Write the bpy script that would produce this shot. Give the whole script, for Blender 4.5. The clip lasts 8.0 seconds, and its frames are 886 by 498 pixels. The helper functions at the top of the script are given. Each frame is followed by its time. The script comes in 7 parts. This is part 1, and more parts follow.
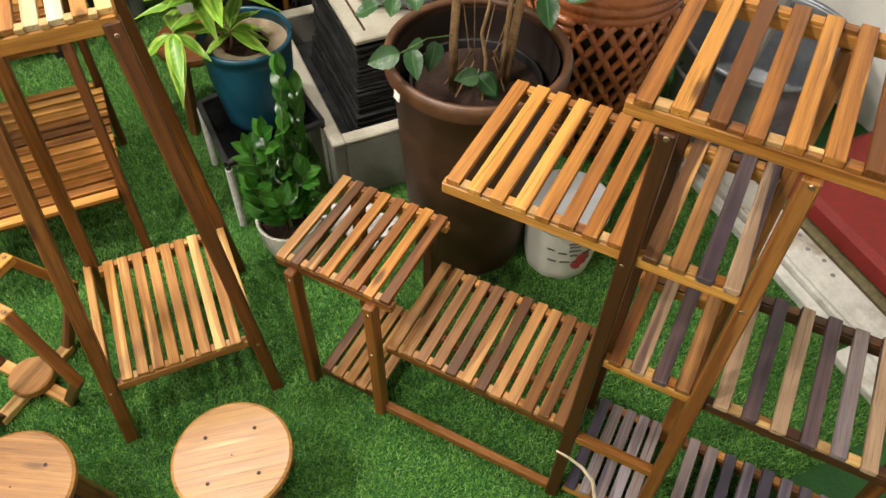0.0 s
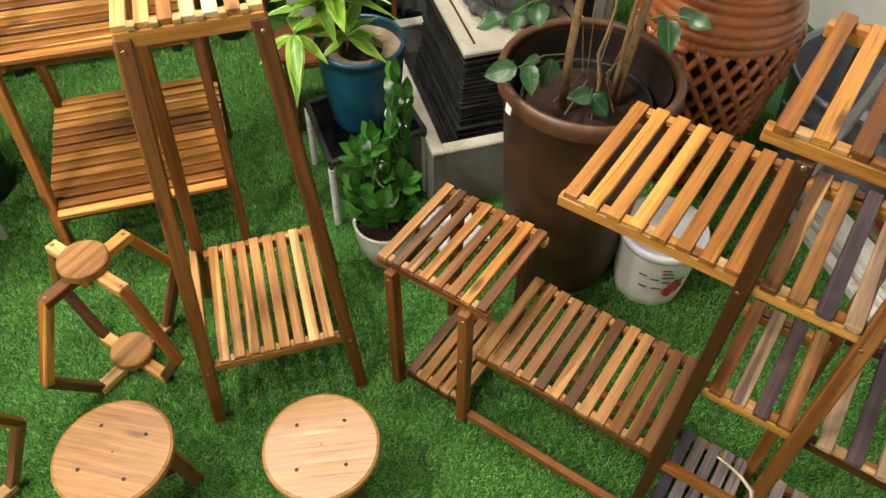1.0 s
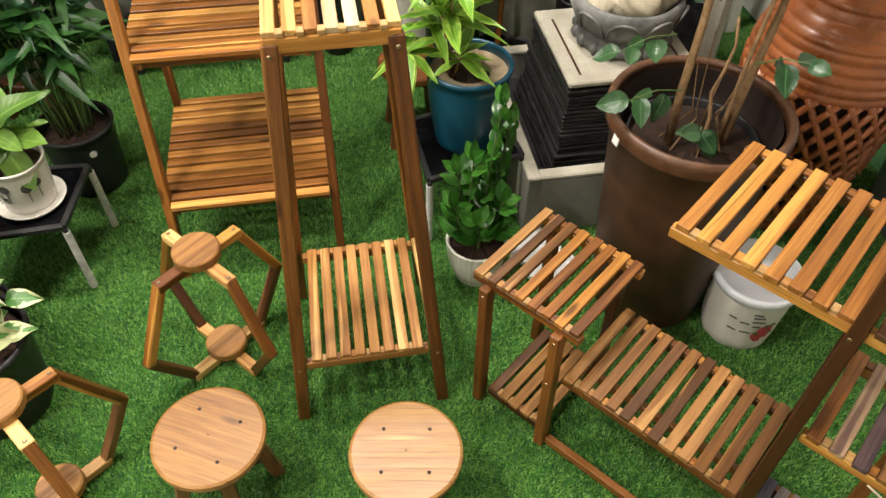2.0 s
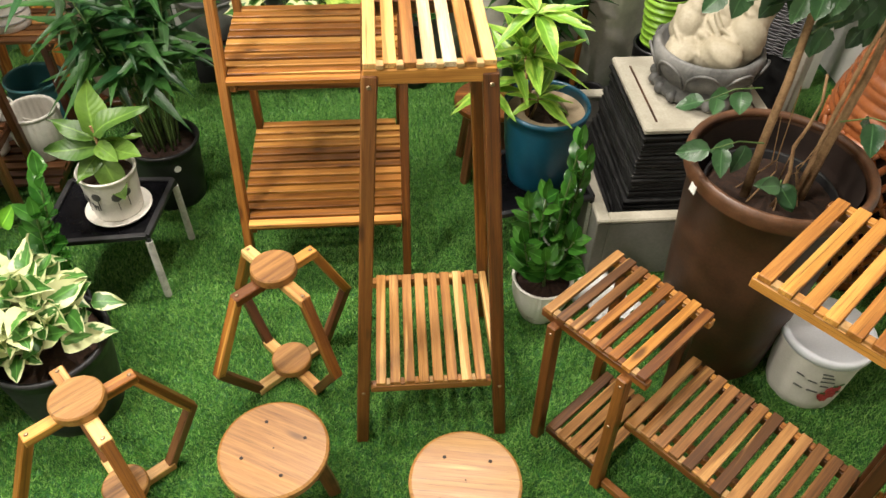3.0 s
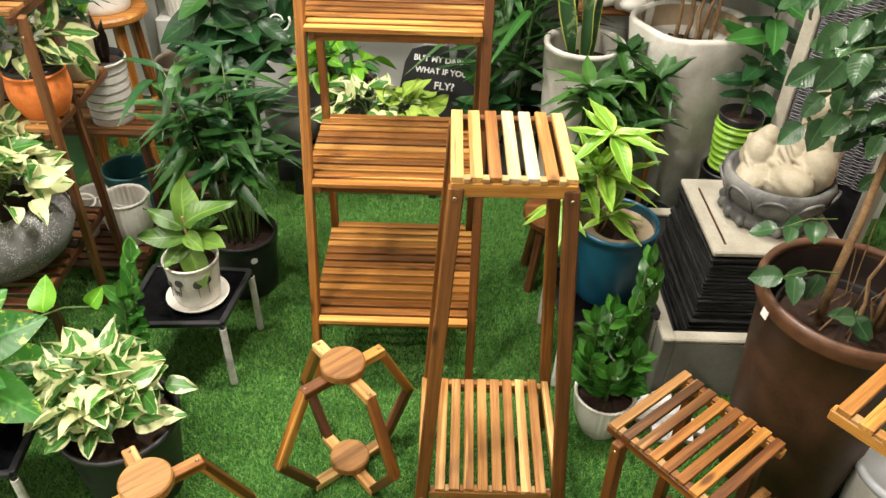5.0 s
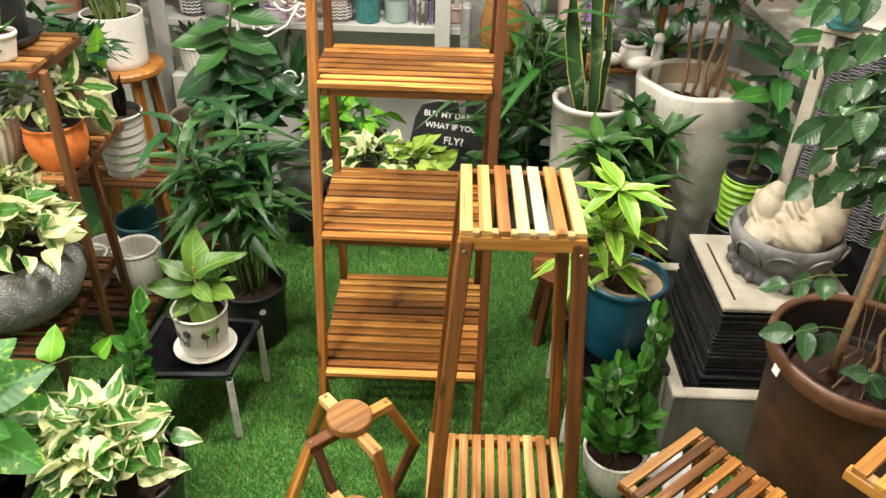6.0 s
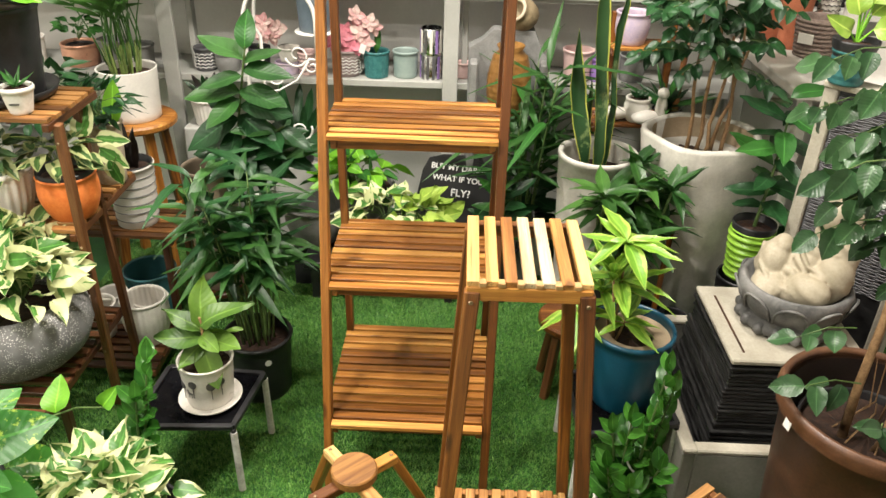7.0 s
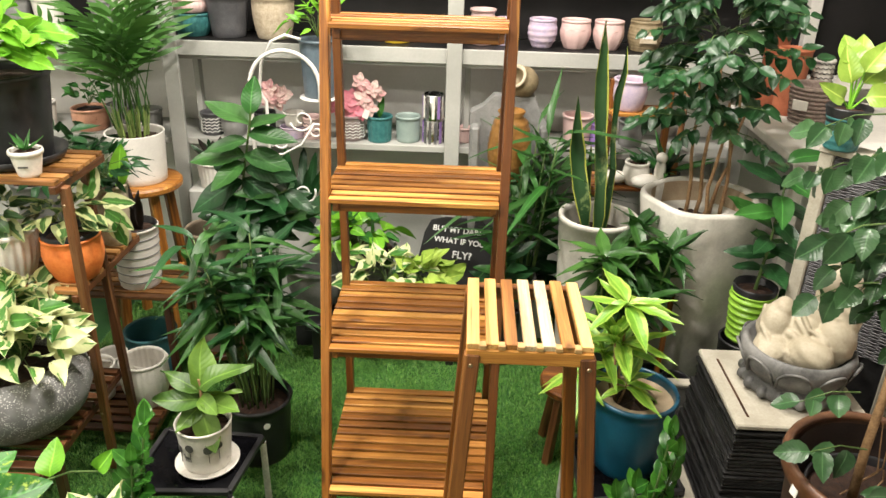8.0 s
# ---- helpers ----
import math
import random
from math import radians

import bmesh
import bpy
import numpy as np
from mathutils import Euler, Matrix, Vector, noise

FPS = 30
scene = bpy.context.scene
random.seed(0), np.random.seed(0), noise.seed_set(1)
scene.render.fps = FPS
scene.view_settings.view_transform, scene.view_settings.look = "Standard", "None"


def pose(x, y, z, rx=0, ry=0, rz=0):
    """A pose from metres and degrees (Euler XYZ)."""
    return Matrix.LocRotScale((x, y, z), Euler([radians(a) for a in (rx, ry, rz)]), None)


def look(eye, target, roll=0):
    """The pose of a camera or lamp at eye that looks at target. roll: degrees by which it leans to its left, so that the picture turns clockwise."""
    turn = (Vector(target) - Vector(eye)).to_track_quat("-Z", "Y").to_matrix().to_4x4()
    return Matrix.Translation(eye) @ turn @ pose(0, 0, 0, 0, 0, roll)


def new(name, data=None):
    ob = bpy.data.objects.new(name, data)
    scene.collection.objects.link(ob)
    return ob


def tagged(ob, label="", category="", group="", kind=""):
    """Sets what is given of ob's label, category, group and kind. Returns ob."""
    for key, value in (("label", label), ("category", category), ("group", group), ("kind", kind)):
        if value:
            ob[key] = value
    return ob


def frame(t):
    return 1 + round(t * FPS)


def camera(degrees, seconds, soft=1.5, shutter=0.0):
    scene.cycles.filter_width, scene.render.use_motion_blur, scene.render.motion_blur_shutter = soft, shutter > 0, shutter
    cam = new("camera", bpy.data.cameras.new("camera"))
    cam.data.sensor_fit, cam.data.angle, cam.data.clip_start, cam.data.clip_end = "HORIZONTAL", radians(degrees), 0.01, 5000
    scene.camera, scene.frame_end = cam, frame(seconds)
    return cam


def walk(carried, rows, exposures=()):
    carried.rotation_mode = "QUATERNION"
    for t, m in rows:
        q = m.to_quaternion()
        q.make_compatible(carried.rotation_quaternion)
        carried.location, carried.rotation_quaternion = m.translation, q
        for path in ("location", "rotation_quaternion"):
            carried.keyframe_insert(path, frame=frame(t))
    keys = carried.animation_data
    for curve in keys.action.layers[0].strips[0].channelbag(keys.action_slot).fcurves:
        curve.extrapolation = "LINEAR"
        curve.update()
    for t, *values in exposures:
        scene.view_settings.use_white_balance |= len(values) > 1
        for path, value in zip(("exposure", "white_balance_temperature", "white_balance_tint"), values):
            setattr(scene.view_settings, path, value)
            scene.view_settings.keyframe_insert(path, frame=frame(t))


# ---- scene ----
cam = camera(60.7, 8.0)
PATH = [
    (0.0, (0.186, -0.018, 1.468), (0.713, 1.132, -0.081), 1.3),
    (0.5, (0.145, -0.014, 1.468), (0.603, 1.186, -0.065), 1.0),
    (1.0, (0.106, -0.015, 1.471), (0.499, 1.224, -0.048), 1.0),
    (1.5, (0.061, -0.020, 1.478), (0.383, 1.260, -0.025), 1.0),
    (2.0, (0.026, -0.030, 1.483), (0.278, 1.297, 0.008), 1.1),
    (3.5, (-0.050, -0.055, 1.504), (0.051, 1.401, 0.137), 1.8),
    (4.0, (-0.062, -0.064, 1.512), (0.005, 1.444, 0.200), 1.9),
    (4.5, (-0.074, -0.066, 1.521), (-0.038, 1.484, 0.258), 1.9),
    (6.0, (-0.080, -0.070, 1.528), (-0.090, 1.602, 0.430), 1.9),
    (6.5, (-0.079, -0.075, 1.526), (-0.103, 1.633, 0.486), 1.8),
    (7.0, (-0.080, -0.074, 1.529), (-0.113, 1.668, 0.547), 1.7),
    (7.5, (-0.079, -0.076, 1.531), (-0.115, 1.700, 0.612), 1.7),
    (8.0, (-0.076, -0.080, 1.533), (-0.122, 1.736, 0.696), 1.7),
]
walk(cam, [(t, look(eye, at, roll)) for t, eye, at, roll in PATH], [(0.0, -0.18), (2.0, -0.14), (4.0, -0.04), (6.0, 0.0), (8.0, 0.03)])

# ---- world and light ----
world = bpy.data.worlds.new("shop_air")
scene.world = world
world.use_nodes = True
world.node_tree.nodes["Background"].inputs[0].default_value = (1.0, 0.93, 0.82, 1)
world.node_tree.nodes["Background"].inputs[1].default_value = 0.18
# Unseen ceiling lamps: number and places assumed, set to balance the brightness.
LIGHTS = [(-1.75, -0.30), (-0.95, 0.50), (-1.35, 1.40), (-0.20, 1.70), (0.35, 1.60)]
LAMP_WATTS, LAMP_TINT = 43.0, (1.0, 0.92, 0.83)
CEILING_Z = 2.75


# ---- building helpers ----
def box_bm(sx, sy, sz, bevel=0.0):
    bm = bmesh.new()
    bmesh.ops.create_cube(bm, size=1.0)
    bmesh.ops.scale(bm, vec=(sx, sy, sz), verts=bm.verts)
    if bevel:
        bmesh.ops.bevel(bm, geom=list(bm.edges), offset=bevel, segments=1, affect="EDGES", profile=0.5)
    return bm


MESHES = {}


def box_mesh(sx, sy, sz, bevel=0.0015):
    key = ("box", round(sx, 3), round(sy, 3), round(sz, 3))
    if key not in MESHES:
        bm = box_bm(key[1], key[2], key[3], bevel)
        MESHES[key] = bpy.data.meshes.new("box")
        bm.to_mesh(MESHES[key])
        bm.free()
    return MESHES[key].copy() if MESHES[key].materials else MESHES[key]


def put_mesh(name, mesh, mat, parent=None, m=None, label=""):
    """One mesh object; m is its pose in the parent's space."""
    if not mesh.materials and mat:
        mesh.materials.append(mat)
    ob = new(name, mesh)
    ob.parent = parent
    if m is not None:
        ob.matrix_basis = m
    if label:
        ob["label"] = label
    return ob


def part(name, bm, mat, parent=None, label="", m=None, smooth=False):
    mesh = bpy.data.meshes.new(name)
    bm.to_mesh(mesh)
    bm.free()
    if smooth:
        for p in mesh.polygons:
            p.use_smooth = True
    return put_mesh(name, mesh, mat, parent, m, label)


def thing(name, at, label, category, group="", rz=0.0, kind=""):
    ob = new(name)
    ob.empty_display_size = 0.05
    ob.matrix_basis = pose(at[0], at[1], at[2], 0, 0, rz)
    return tagged(ob, label, category, group, kind)


BARS = {}


def bar(name, p, q, w, d, mat, parent, base=(0, 0, 0), up=(0, 0, 1), label=""):
    """A bevelled wooden bar from p to q; w across, d along up. Grain runs along local x."""
    p, q = Vector(p), Vector(q)
    x = (q - p).normalized()
    y = Vector(up).cross(x).normalized()
    z = x.cross(y)
    m = Matrix((x, y, z)).transposed().to_4x4()
    m.translation = (p + q) / 2 - Vector(base)
    key = (round((q - p).length, 3), round(w, 4), round(d, 4), mat.name)
    if key not in BARS:
        bm = box_bm(key[0], key[1], key[2], min(w, d) * 0.1)
        BARS[key] = bpy.data.meshes.new(name)
        bm.to_mesh(BARS[key])
        bm.free()
    return put_mesh(name, BARS[key], mat, parent, m, label)


def lathe_bm(profile, segs=40, shape=None):
    """Turned body; shape(angle, r, z) -> r may flute or facet it."""
    bm = bmesh.new()
    rings = []
    for r, z in profile:
        if r < 1e-5:
            rings.append([bm.verts.new((0, 0, z))])
            continue
        ring = []
        for i in range(segs):
            a = 2 * math.pi * i / segs
            k = shape(a, r, z) if shape else r
            ring.append(bm.verts.new((k * math.cos(a), k * math.sin(a), z)))
        rings.append(ring)
    for a, b in zip(rings, rings[1:]):
        for i in range(segs):
            j = (i + 1) % segs
            if len(a) == 1 and len(b) == 1:
                continue
            if len(a) == 1:
                bm.faces.new((a[0], b[j], b[i]))
            elif len(b) == 1:
                bm.faces.new((a[i], a[j], b[0]))
            else:
                bm.faces.new((a[i], a[j], b[j], b[i]))
    bmesh.ops.recalc_face_normals(bm, faces=bm.faces)
    return bm


def tube_bm(points, r0, r1=None, segs=8, bm=None):
    """A tapered round rod along points."""
    bm = bm or bmesh.new()
    r1 = r0 if r1 is None else r1
    pts = [Vector(p) for p in points]
    rings = []
    for i, p in enumerate(pts):
        d = (pts[min(i + 1, len(pts) - 1)] - pts[max(i - 1, 0)]).normalized()
        side = d.cross(Vector((0.31, 0.17, 0.93))).normalized() if abs(d.z) < 0.95 else d.cross(Vector((1, 0.1, 0))).normalized()
        other = d.cross(side)
        r = r0 + (r1 - r0) * i / max(1, len(pts) - 1)
        rings.append([bm.verts.new(p + r * (math.cos(a) * side + math.sin(a) * other)) for a in (2 * math.pi * k / segs for k in range(segs))])
    for a, b in zip(rings, rings[1:]):
        for i in range(segs):
            bm.faces.new((a[i], a[(i + 1) % segs], b[(i + 1) % segs], b[i]))
    bm.faces.new(rings[0][::-1])
    bm.faces.new(rings[-1])
    return bm


def add_bm(bm, other, m=None):
    """Join other into bm."""
    mesh = bpy.data.meshes.new("tmp")
    other.to_mesh(mesh)
    other.free()
    if m is not None:
        mesh.transform(m)
    bm.from_mesh(mesh)
    bpy.data.meshes.remove(mesh)
    return bm


def sphere_bm(sx, sy, sz, m=None, segs=20):
    bm = bmesh.new()
    bmesh.ops.create_uvsphere(bm, u_segments=segs, v_segments=segs // 2 + 2, radius=1.0)
    bmesh.ops.scale(bm, vec=(sx, sy, sz), verts=bm.verts)
    if m is not None:
        bmesh.ops.transform(bm, matrix=m, verts=bm.verts)
    return bm


# ---- materials ----
def base_mat(name, rough=0.5, metal=0.0, spec=0.5):
    mat = bpy.data.materials.new(name)
    mat.use_nodes = True
    nt = mat.node_tree
    b = nt.nodes["Principled BSDF"]
    b.inputs["Roughness"].default_value = rough
    b.inputs["Metallic"].default_value = metal
    b.inputs["Specular IOR Level"].default_value = spec
    return mat, nt, b


def node(nt, kind, **values):
    n = nt.nodes.new(kind)
    for k, v in values.items():
        n.inputs[k.replace("_", " ")].default_value = v
    return n


def ramp(nt, fac, stops):
    n = nt.nodes.new("ShaderNodeValToRGB")
    while len(n.color_ramp.elements) < len(stops):
        n.color_ramp.elements.new(0.5)
    for e, (p, c) in zip(n.color_ramp.elements, stops):
        e.position, e.color = p, (*c, 1)
    nt.links.new(fac, n.inputs[0])
    return n.outputs[0]


def mixc(nt, fac, a, b, how="MIX"):
    n = nt.nodes.new("ShaderNodeMix")
    n.data_type, n.blend_type = "RGBA", how
    for sock, val in ((n.inputs[0], fac), (n.inputs[6], a), (n.inputs[7], b)):
        if hasattr(val, "links"):
            nt.links.new(val, sock)
        elif isinstance(val, tuple):
            sock.default_value = (*val, 1)
        else:
            sock.default_value = val
    return n.outputs[2]


def arith(nt, how, a, b=0.0, clamp=False):
    n = nt.nodes.new("ShaderNodeMath")
    n.operation, n.use_clamp = how, clamp
    for sock, val in ((n.inputs[0], a), (n.inputs[1], b)):
        if hasattr(val, "links"):
            nt.links.new(val, sock)
        else:
            sock.default_value = val
    return n.outputs[0]


def coords(nt, scale=(1, 1, 1), shuffle=True):
    """Object coordinates, stretched, and shifted at random from object to object."""
    tc = nt.nodes.new("ShaderNodeTexCoord")
    mp = nt.nodes.new("ShaderNodeMapping")
    mp.inputs["Scale"].default_value = scale
    nt.links.new(tc.outputs["Object"], mp.inputs["Vector"])
    if shuffle:
        info = nt.nodes.new("ShaderNodeObjectInfo")
        s = arith(nt, "MULTIPLY", info.outputs["Random"], 61.0)
        c = nt.nodes.new("ShaderNodeCombineXYZ")
        for i in range(3):
            nt.links.new(s, c.inputs[i])
        nt.links.new(c.outputs[0], mp.inputs["Location"])
        return mp.outputs[0], info.outputs["Random"]
    return mp.outputs[0], None


def noise_tex(nt, vec, scale, detail=4.0, rough=0.55, swirl=0.0):
    n = node(nt, "ShaderNodeTexNoise", Scale=scale, Detail=detail, Roughness=rough, Distortion=swirl)
    nt.links.new(vec, n.inputs["Vector"])
    return n.outputs["Fac"]


def bump(nt, b, height, strength=0.3, dist=0.002):
    n = node(nt, "ShaderNodeBump", Strength=strength, Distance=dist)
    nt.links.new(height, n.inputs["Height"])
    nt.links.new(n.outputs[0], b.inputs["Normal"])


def wood(name, dark, mid, light, rough=0.42, coat=0.12, pale=0.0, vary=0.42):
    """Oiled teak: straight grain along local x, tone from piece to piece, sapwood streaks, knots and dark pores."""
    mat, nt, b = base_mat(name, rough)
    vec, rnd = coords(nt, (0.9, 30.0, 30.0))
    grain = noise_tex(nt, vec, 3.0, 6.0, 0.62, 0.5)
    vec2, _ = coords(nt, (1.3, 9.0, 9.0))
    broad = noise_tex(nt, vec2, 1.5, 3.0, 0.55, 0.8)
    tone = arith(nt, "ADD", arith(nt, "MULTIPLY", grain, 0.68), arith(nt, "MULTIPLY", broad, 0.32))
    shift = arith(nt, "MULTIPLY", arith(nt, "SUBTRACT", rnd, 0.5), vary)
    tone = arith(nt, "ADD", tone, shift)
    col = ramp(nt, tone, [(0.33, dark), (0.5, mid), (0.69, light)])
    vec3, _ = coords(nt, (0.7, 13.0, 13.0))
    band = noise_tex(nt, vec3, 2.0, 2.0, 0.5, 0.3)
    sap = ramp(nt, arith(nt, "ADD", band, arith(nt, "MULTIPLY", rnd, 0.14)), [(0.70 - pale, (0, 0, 0)), (0.735 - pale, (1, 1, 1))])
    col = mixc(nt, arith(nt, "MULTIPLY", sap, 0.8), col, (min(1, light[0] * 1.35), min(1, light[1] * 1.5), min(1, light[2] * 1.7)))
    vecd, _ = coords(nt, (1.2, 60.0, 60.0))
    vein = noise_tex(nt, vecd, 3.0, 4.0, 0.7, 0.4)
    col = mixc(nt, ramp(nt, vein, [(0.57, (0, 0, 0)), (0.68, (0.7, 0.7, 0.7))]), col, tuple(c * 0.45 for c in dark))
    vecf, _ = coords(nt, (6.0, 160.0, 160.0))
    fine = noise_tex(nt, vecf, 4.0, 3.0)
    col = mixc(nt, 0.42, col, ramp(nt, fine, [(0.3, (0.40, 0.36, 0.33)), (0.6, (1, 1, 1))]), "MULTIPLY")
    veck, _ = coords(nt, (5.0, 16.0, 16.0))
    knot = node(nt, "ShaderNodeTexVoronoi", Scale=1.0)
    nt.links.new(veck, knot.inputs["Vector"])
    col = mixc(nt, ramp(nt, knot.outputs["Distance"], [(0.07, (0.8, 0.8, 0.8)), (0.15, (0, 0, 0))]), col, tuple(c * 0.5 for c in dark))
    nt.links.new(col, b.inputs["Base Color"])
    nt.links.new(ramp(nt, broad, [(0.3, (rough - 0.08,) * 3), (0.7, (rough + 0.12,) * 3)]), b.inputs["Roughness"])
    b.inputs["Coat Weight"].default_value = coat
    b.inputs["Coat Roughness"].default_value = 0.25
    bump(nt, b, fine, 0.25, 0.0008)
    return mat


def mottled(name, a, b2, scale=30.0, rough=0.5, fine=220.0, bumps=0.2, metal=0.0, spec=0.5, coat=0.0, stain=None):
    """Two-scale colour variation with fine relief, for pots, paint, plaster, soil and stone."""
    mat, nt, b = base_mat(name, rough, metal, spec)
    vec, rnd = coords(nt)
    n1 = noise_tex(nt, vec, scale, 4.0)
    n2 = noise_tex(nt, vec, fine, 3.0)
    t = arith(nt, "ADD", arith(nt, "MULTIPLY", n1, 0.65), arith(nt, "MULTIPLY", n2, 0.35))
    col = ramp(nt, t, [(0.36, a), (0.64, b2)])
    if stain:
        big = noise_tex(nt, vec, scale * 0.3, 5.0, 0.65)
        col = mixc(nt, ramp(nt, big, [(0.52, (0, 0, 0)), (0.7, (0.8, 0.8, 0.8))]), col, stain)
    nt.links.new(col, b.inputs["Base Color"])
    b.inputs["Coat Weight"].default_value = coat
    nt.links.new(ramp(nt, n1, [(0.3, (max(0.03, rough - 0.07),) * 3), (0.7, (min(1, rough + 0.09),) * 3)]), b.inputs["Roughness"])
    bump(nt, b, n2, bumps, 0.001)
    return mat


def leaf_mat(name, dark, light, edge=None, core=0.62, rough=0.38, rib=0.5, speck=None, wob=2.2, streak=3.0, lot=0.0):
    """Leaf: local x across (-0.5..0.5), y along (0..1). Paler rib, tone per leaf, optional pale margin or flecks."""
    mat, nt, b = base_mat(name, rough)
    tc = nt.nodes.new("ShaderNodeTexCoord")
    sep = nt.nodes.new("ShaderNodeSeparateXYZ")
    nt.links.new(tc.outputs["Object"], sep.inputs[0])
    att = nt.nodes.new("ShaderNodeAttribute")
    att.attribute_name = "across"
    ax = arith(nt, "ABSOLUTE", att.outputs["Fac"])
    vec, rnd = coords(nt, (1, 1, 1))
    n1 = noise_tex(nt, vec, 3.2, 4.0, 0.6)
    geo = nt.nodes.new("ShaderNodeNewGeometry")
    isl = geo.outputs["Random Per Island"]
    tone = arith(nt, "ADD", arith(nt, "MULTIPLY", n1, 0.5), arith(nt, "MULTIPLY", arith(nt, "ADD", arith(nt, "MULTIPLY", rnd, 0.6), arith(nt, "MULTIPLY", isl, 0.4)), 0.5))
    col = ramp(nt, tone, [(0.25, dark), (0.75, light)])
    if rib:
        midrib = ramp(nt, ax, [(0.03, (rib, rib, rib)), (0.09, (0, 0, 0))])
        col = mixc(nt, midrib, col, tuple(min(1.0, c * 1.8 + 0.02) for c in light))
        wave = node(nt, "ShaderNodeTexWave", Scale=3.2, Distortion=2.5)
        cmb = nt.nodes.new("ShaderNodeCombineXYZ")
        nt.links.new(arith(nt, "SUBTRACT", sep.outputs[1], arith(nt, "MULTIPLY", ax, 0.2)), cmb.inputs[0])
        nt.links.new(cmb.outputs[0], wave.inputs["Vector"])
        bump(nt, b, wave.outputs["Fac"], 0.07, 0.01)
    if edge:
        vecs, _ = coords(nt, (1.5, 0.8, 1.0))
        n2 = noise_tex(nt, vecs, streak, 3.0, 0.55)
        prof = arith(nt, "ADD", ax, arith(nt, "MULTIPLY", arith(nt, "SUBTRACT", n2, 0.5), wob))
        prof = arith(nt, "ADD", prof, arith(nt, "MULTIPLY", arith(nt, "SUBTRACT", rnd, 0.5), lot))
        col = mixc(nt, ramp(nt, prof, [(core - 0.04, (0, 0, 0)), (core + 0.04, (1, 1, 1))]), col, edge)
    if speck:
        n3 = noise_tex(nt, vec, 5.0, 5.0, 0.7)
        col = mixc(nt, ramp(nt, n3, [(0.56, (0, 0, 0)), (0.62, (1, 1, 1))]), col, speck)
    nt.links.new(col, b.inputs["Base Color"])
    b.inputs["Subsurface Weight"].default_value = 0.0
    tr = nt.nodes.new("ShaderNodeBsdfTranslucent")
    nt.links.new(col, tr.inputs[0])
    ms = nt.nodes.new("ShaderNodeMixShader")
    ms.inputs[0].default_value = 0.2
    nt.links.new(b.outputs[0], ms.inputs[1])
    nt.links.new(tr.outputs[0], ms.inputs[2])
    nt.links.new(ms.outputs[0], nt.nodes["Material Output"].inputs[0])
    return mat


TEAK = wood("oiled_teak", (0.125, 0.039, 0.006), (0.320, 0.118, 0.018), (0.53, 0.240, 0.046))
TEAK_EVEN = wood("even_oiled_teak", (0.165, 0.055, 0.009), (0.390, 0.150, 0.024), (0.58, 0.265, 0.055), vary=0.24)
TEAK_WARM = wood("warm_pale_teak", (0.20, 0.072, 0.015), (0.39, 0.170, 0.040), (0.54, 0.285, 0.082), pale=0.02, vary=0.14)
TEAK_BROWN = wood("brown_teak", (0.085, 0.033, 0.009), (0.220, 0.092, 0.024), (0.41, 0.200, 0.060))
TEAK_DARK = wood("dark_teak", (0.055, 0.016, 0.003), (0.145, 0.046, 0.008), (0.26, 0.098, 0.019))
TEAK_LIGHT = wood("pale_teak", (0.23, 0.092, 0.022), (0.45, 0.215, 0.058), (0.61, 0.35, 0.12), pale=0.05)
TEAK_TOP = wood("honey_teak", (0.18, 0.072, 0.016), (0.33, 0.153, 0.039), (0.43, 0.232, 0.068), rough=0.45, pale=-0.12, vary=0.15)
# Near-white slats in the middle of the tall stand's top.
TEAK_PALE = wood("sapwood_teak", (0.46, 0.32, 0.17), (0.62, 0.49, 0.31), (0.72, 0.62, 0.44), rough=0.4)
# Bluish light reflected on the slats is put into these two colours.
TEAK_COOL_LIT = wood("weathered_teak", (0.060, 0.040, 0.056), (0.165, 0.100, 0.098), (0.42, 0.250, 0.135), rough=0.42, pale=0.13, vary=0.42)
TEAK_BLUE_LIT = wood("greyed_blue_teak", (0.055, 0.047, 0.078), (0.130, 0.108, 0.155), (0.30, 0.235, 0.225), rough=0.42, vary=0.4)
# Deep brown wood for stool legs, holder lower legs and the dark stands.
TEAK_DEEP = wood("aged_brown_wood", (0.045, 0.015, 0.005), (0.110, 0.038, 0.011), (0.22, 0.092, 0.034))
SAP = mottled("sapwood_end", (0.30, 0.165, 0.055), (0.47, 0.29, 0.12), 60, 0.5)
HOLE = mottled("dark_hole", (0.012, 0.007, 0.004), (0.03, 0.016, 0.01), 60, 0.8)
SCREW = mottled("screw_brass", (0.30, 0.20, 0.12), (0.46, 0.34, 0.22), 80, 0.4, metal=1.0)
BLACK = mottled("black_plastic", (0.010, 0.010, 0.011), (0.022, 0.022, 0.024), 25, 0.42)
BLACK_GLASS = mottled("black_lacquer", (0.003, 0.003, 0.004), (0.006, 0.006, 0.007), 12, 0.08, bumps=0.01, spec=0.08)
PAPER_WHITE = mottled("white_wrapping", (0.58, 0.57, 0.56), (0.74, 0.73, 0.72), 40, 0.4, bumps=0.4)
PAPER = mottled("wrapping_paper", (0.50, 0.48, 0.46), (0.72, 0.70, 0.68), 55, 0.7, bumps=0.5, stain=(0.10, 0.09, 0.09))
WHITE = mottled("white_glaze", (0.66, 0.63, 0.57), (0.80, 0.77, 0.71), 10, 0.3, bumps=0.05)
WHITE_MATT = mottled("white_matt_pot", (0.66, 0.63, 0.58), (0.80, 0.77, 0.71), 16, 0.6, bumps=0.15)
TUB = mottled("white_plastic_tub", (0.60, 0.57, 0.51), (0.72, 0.69, 0.63), 9, 0.38, bumps=0.03)
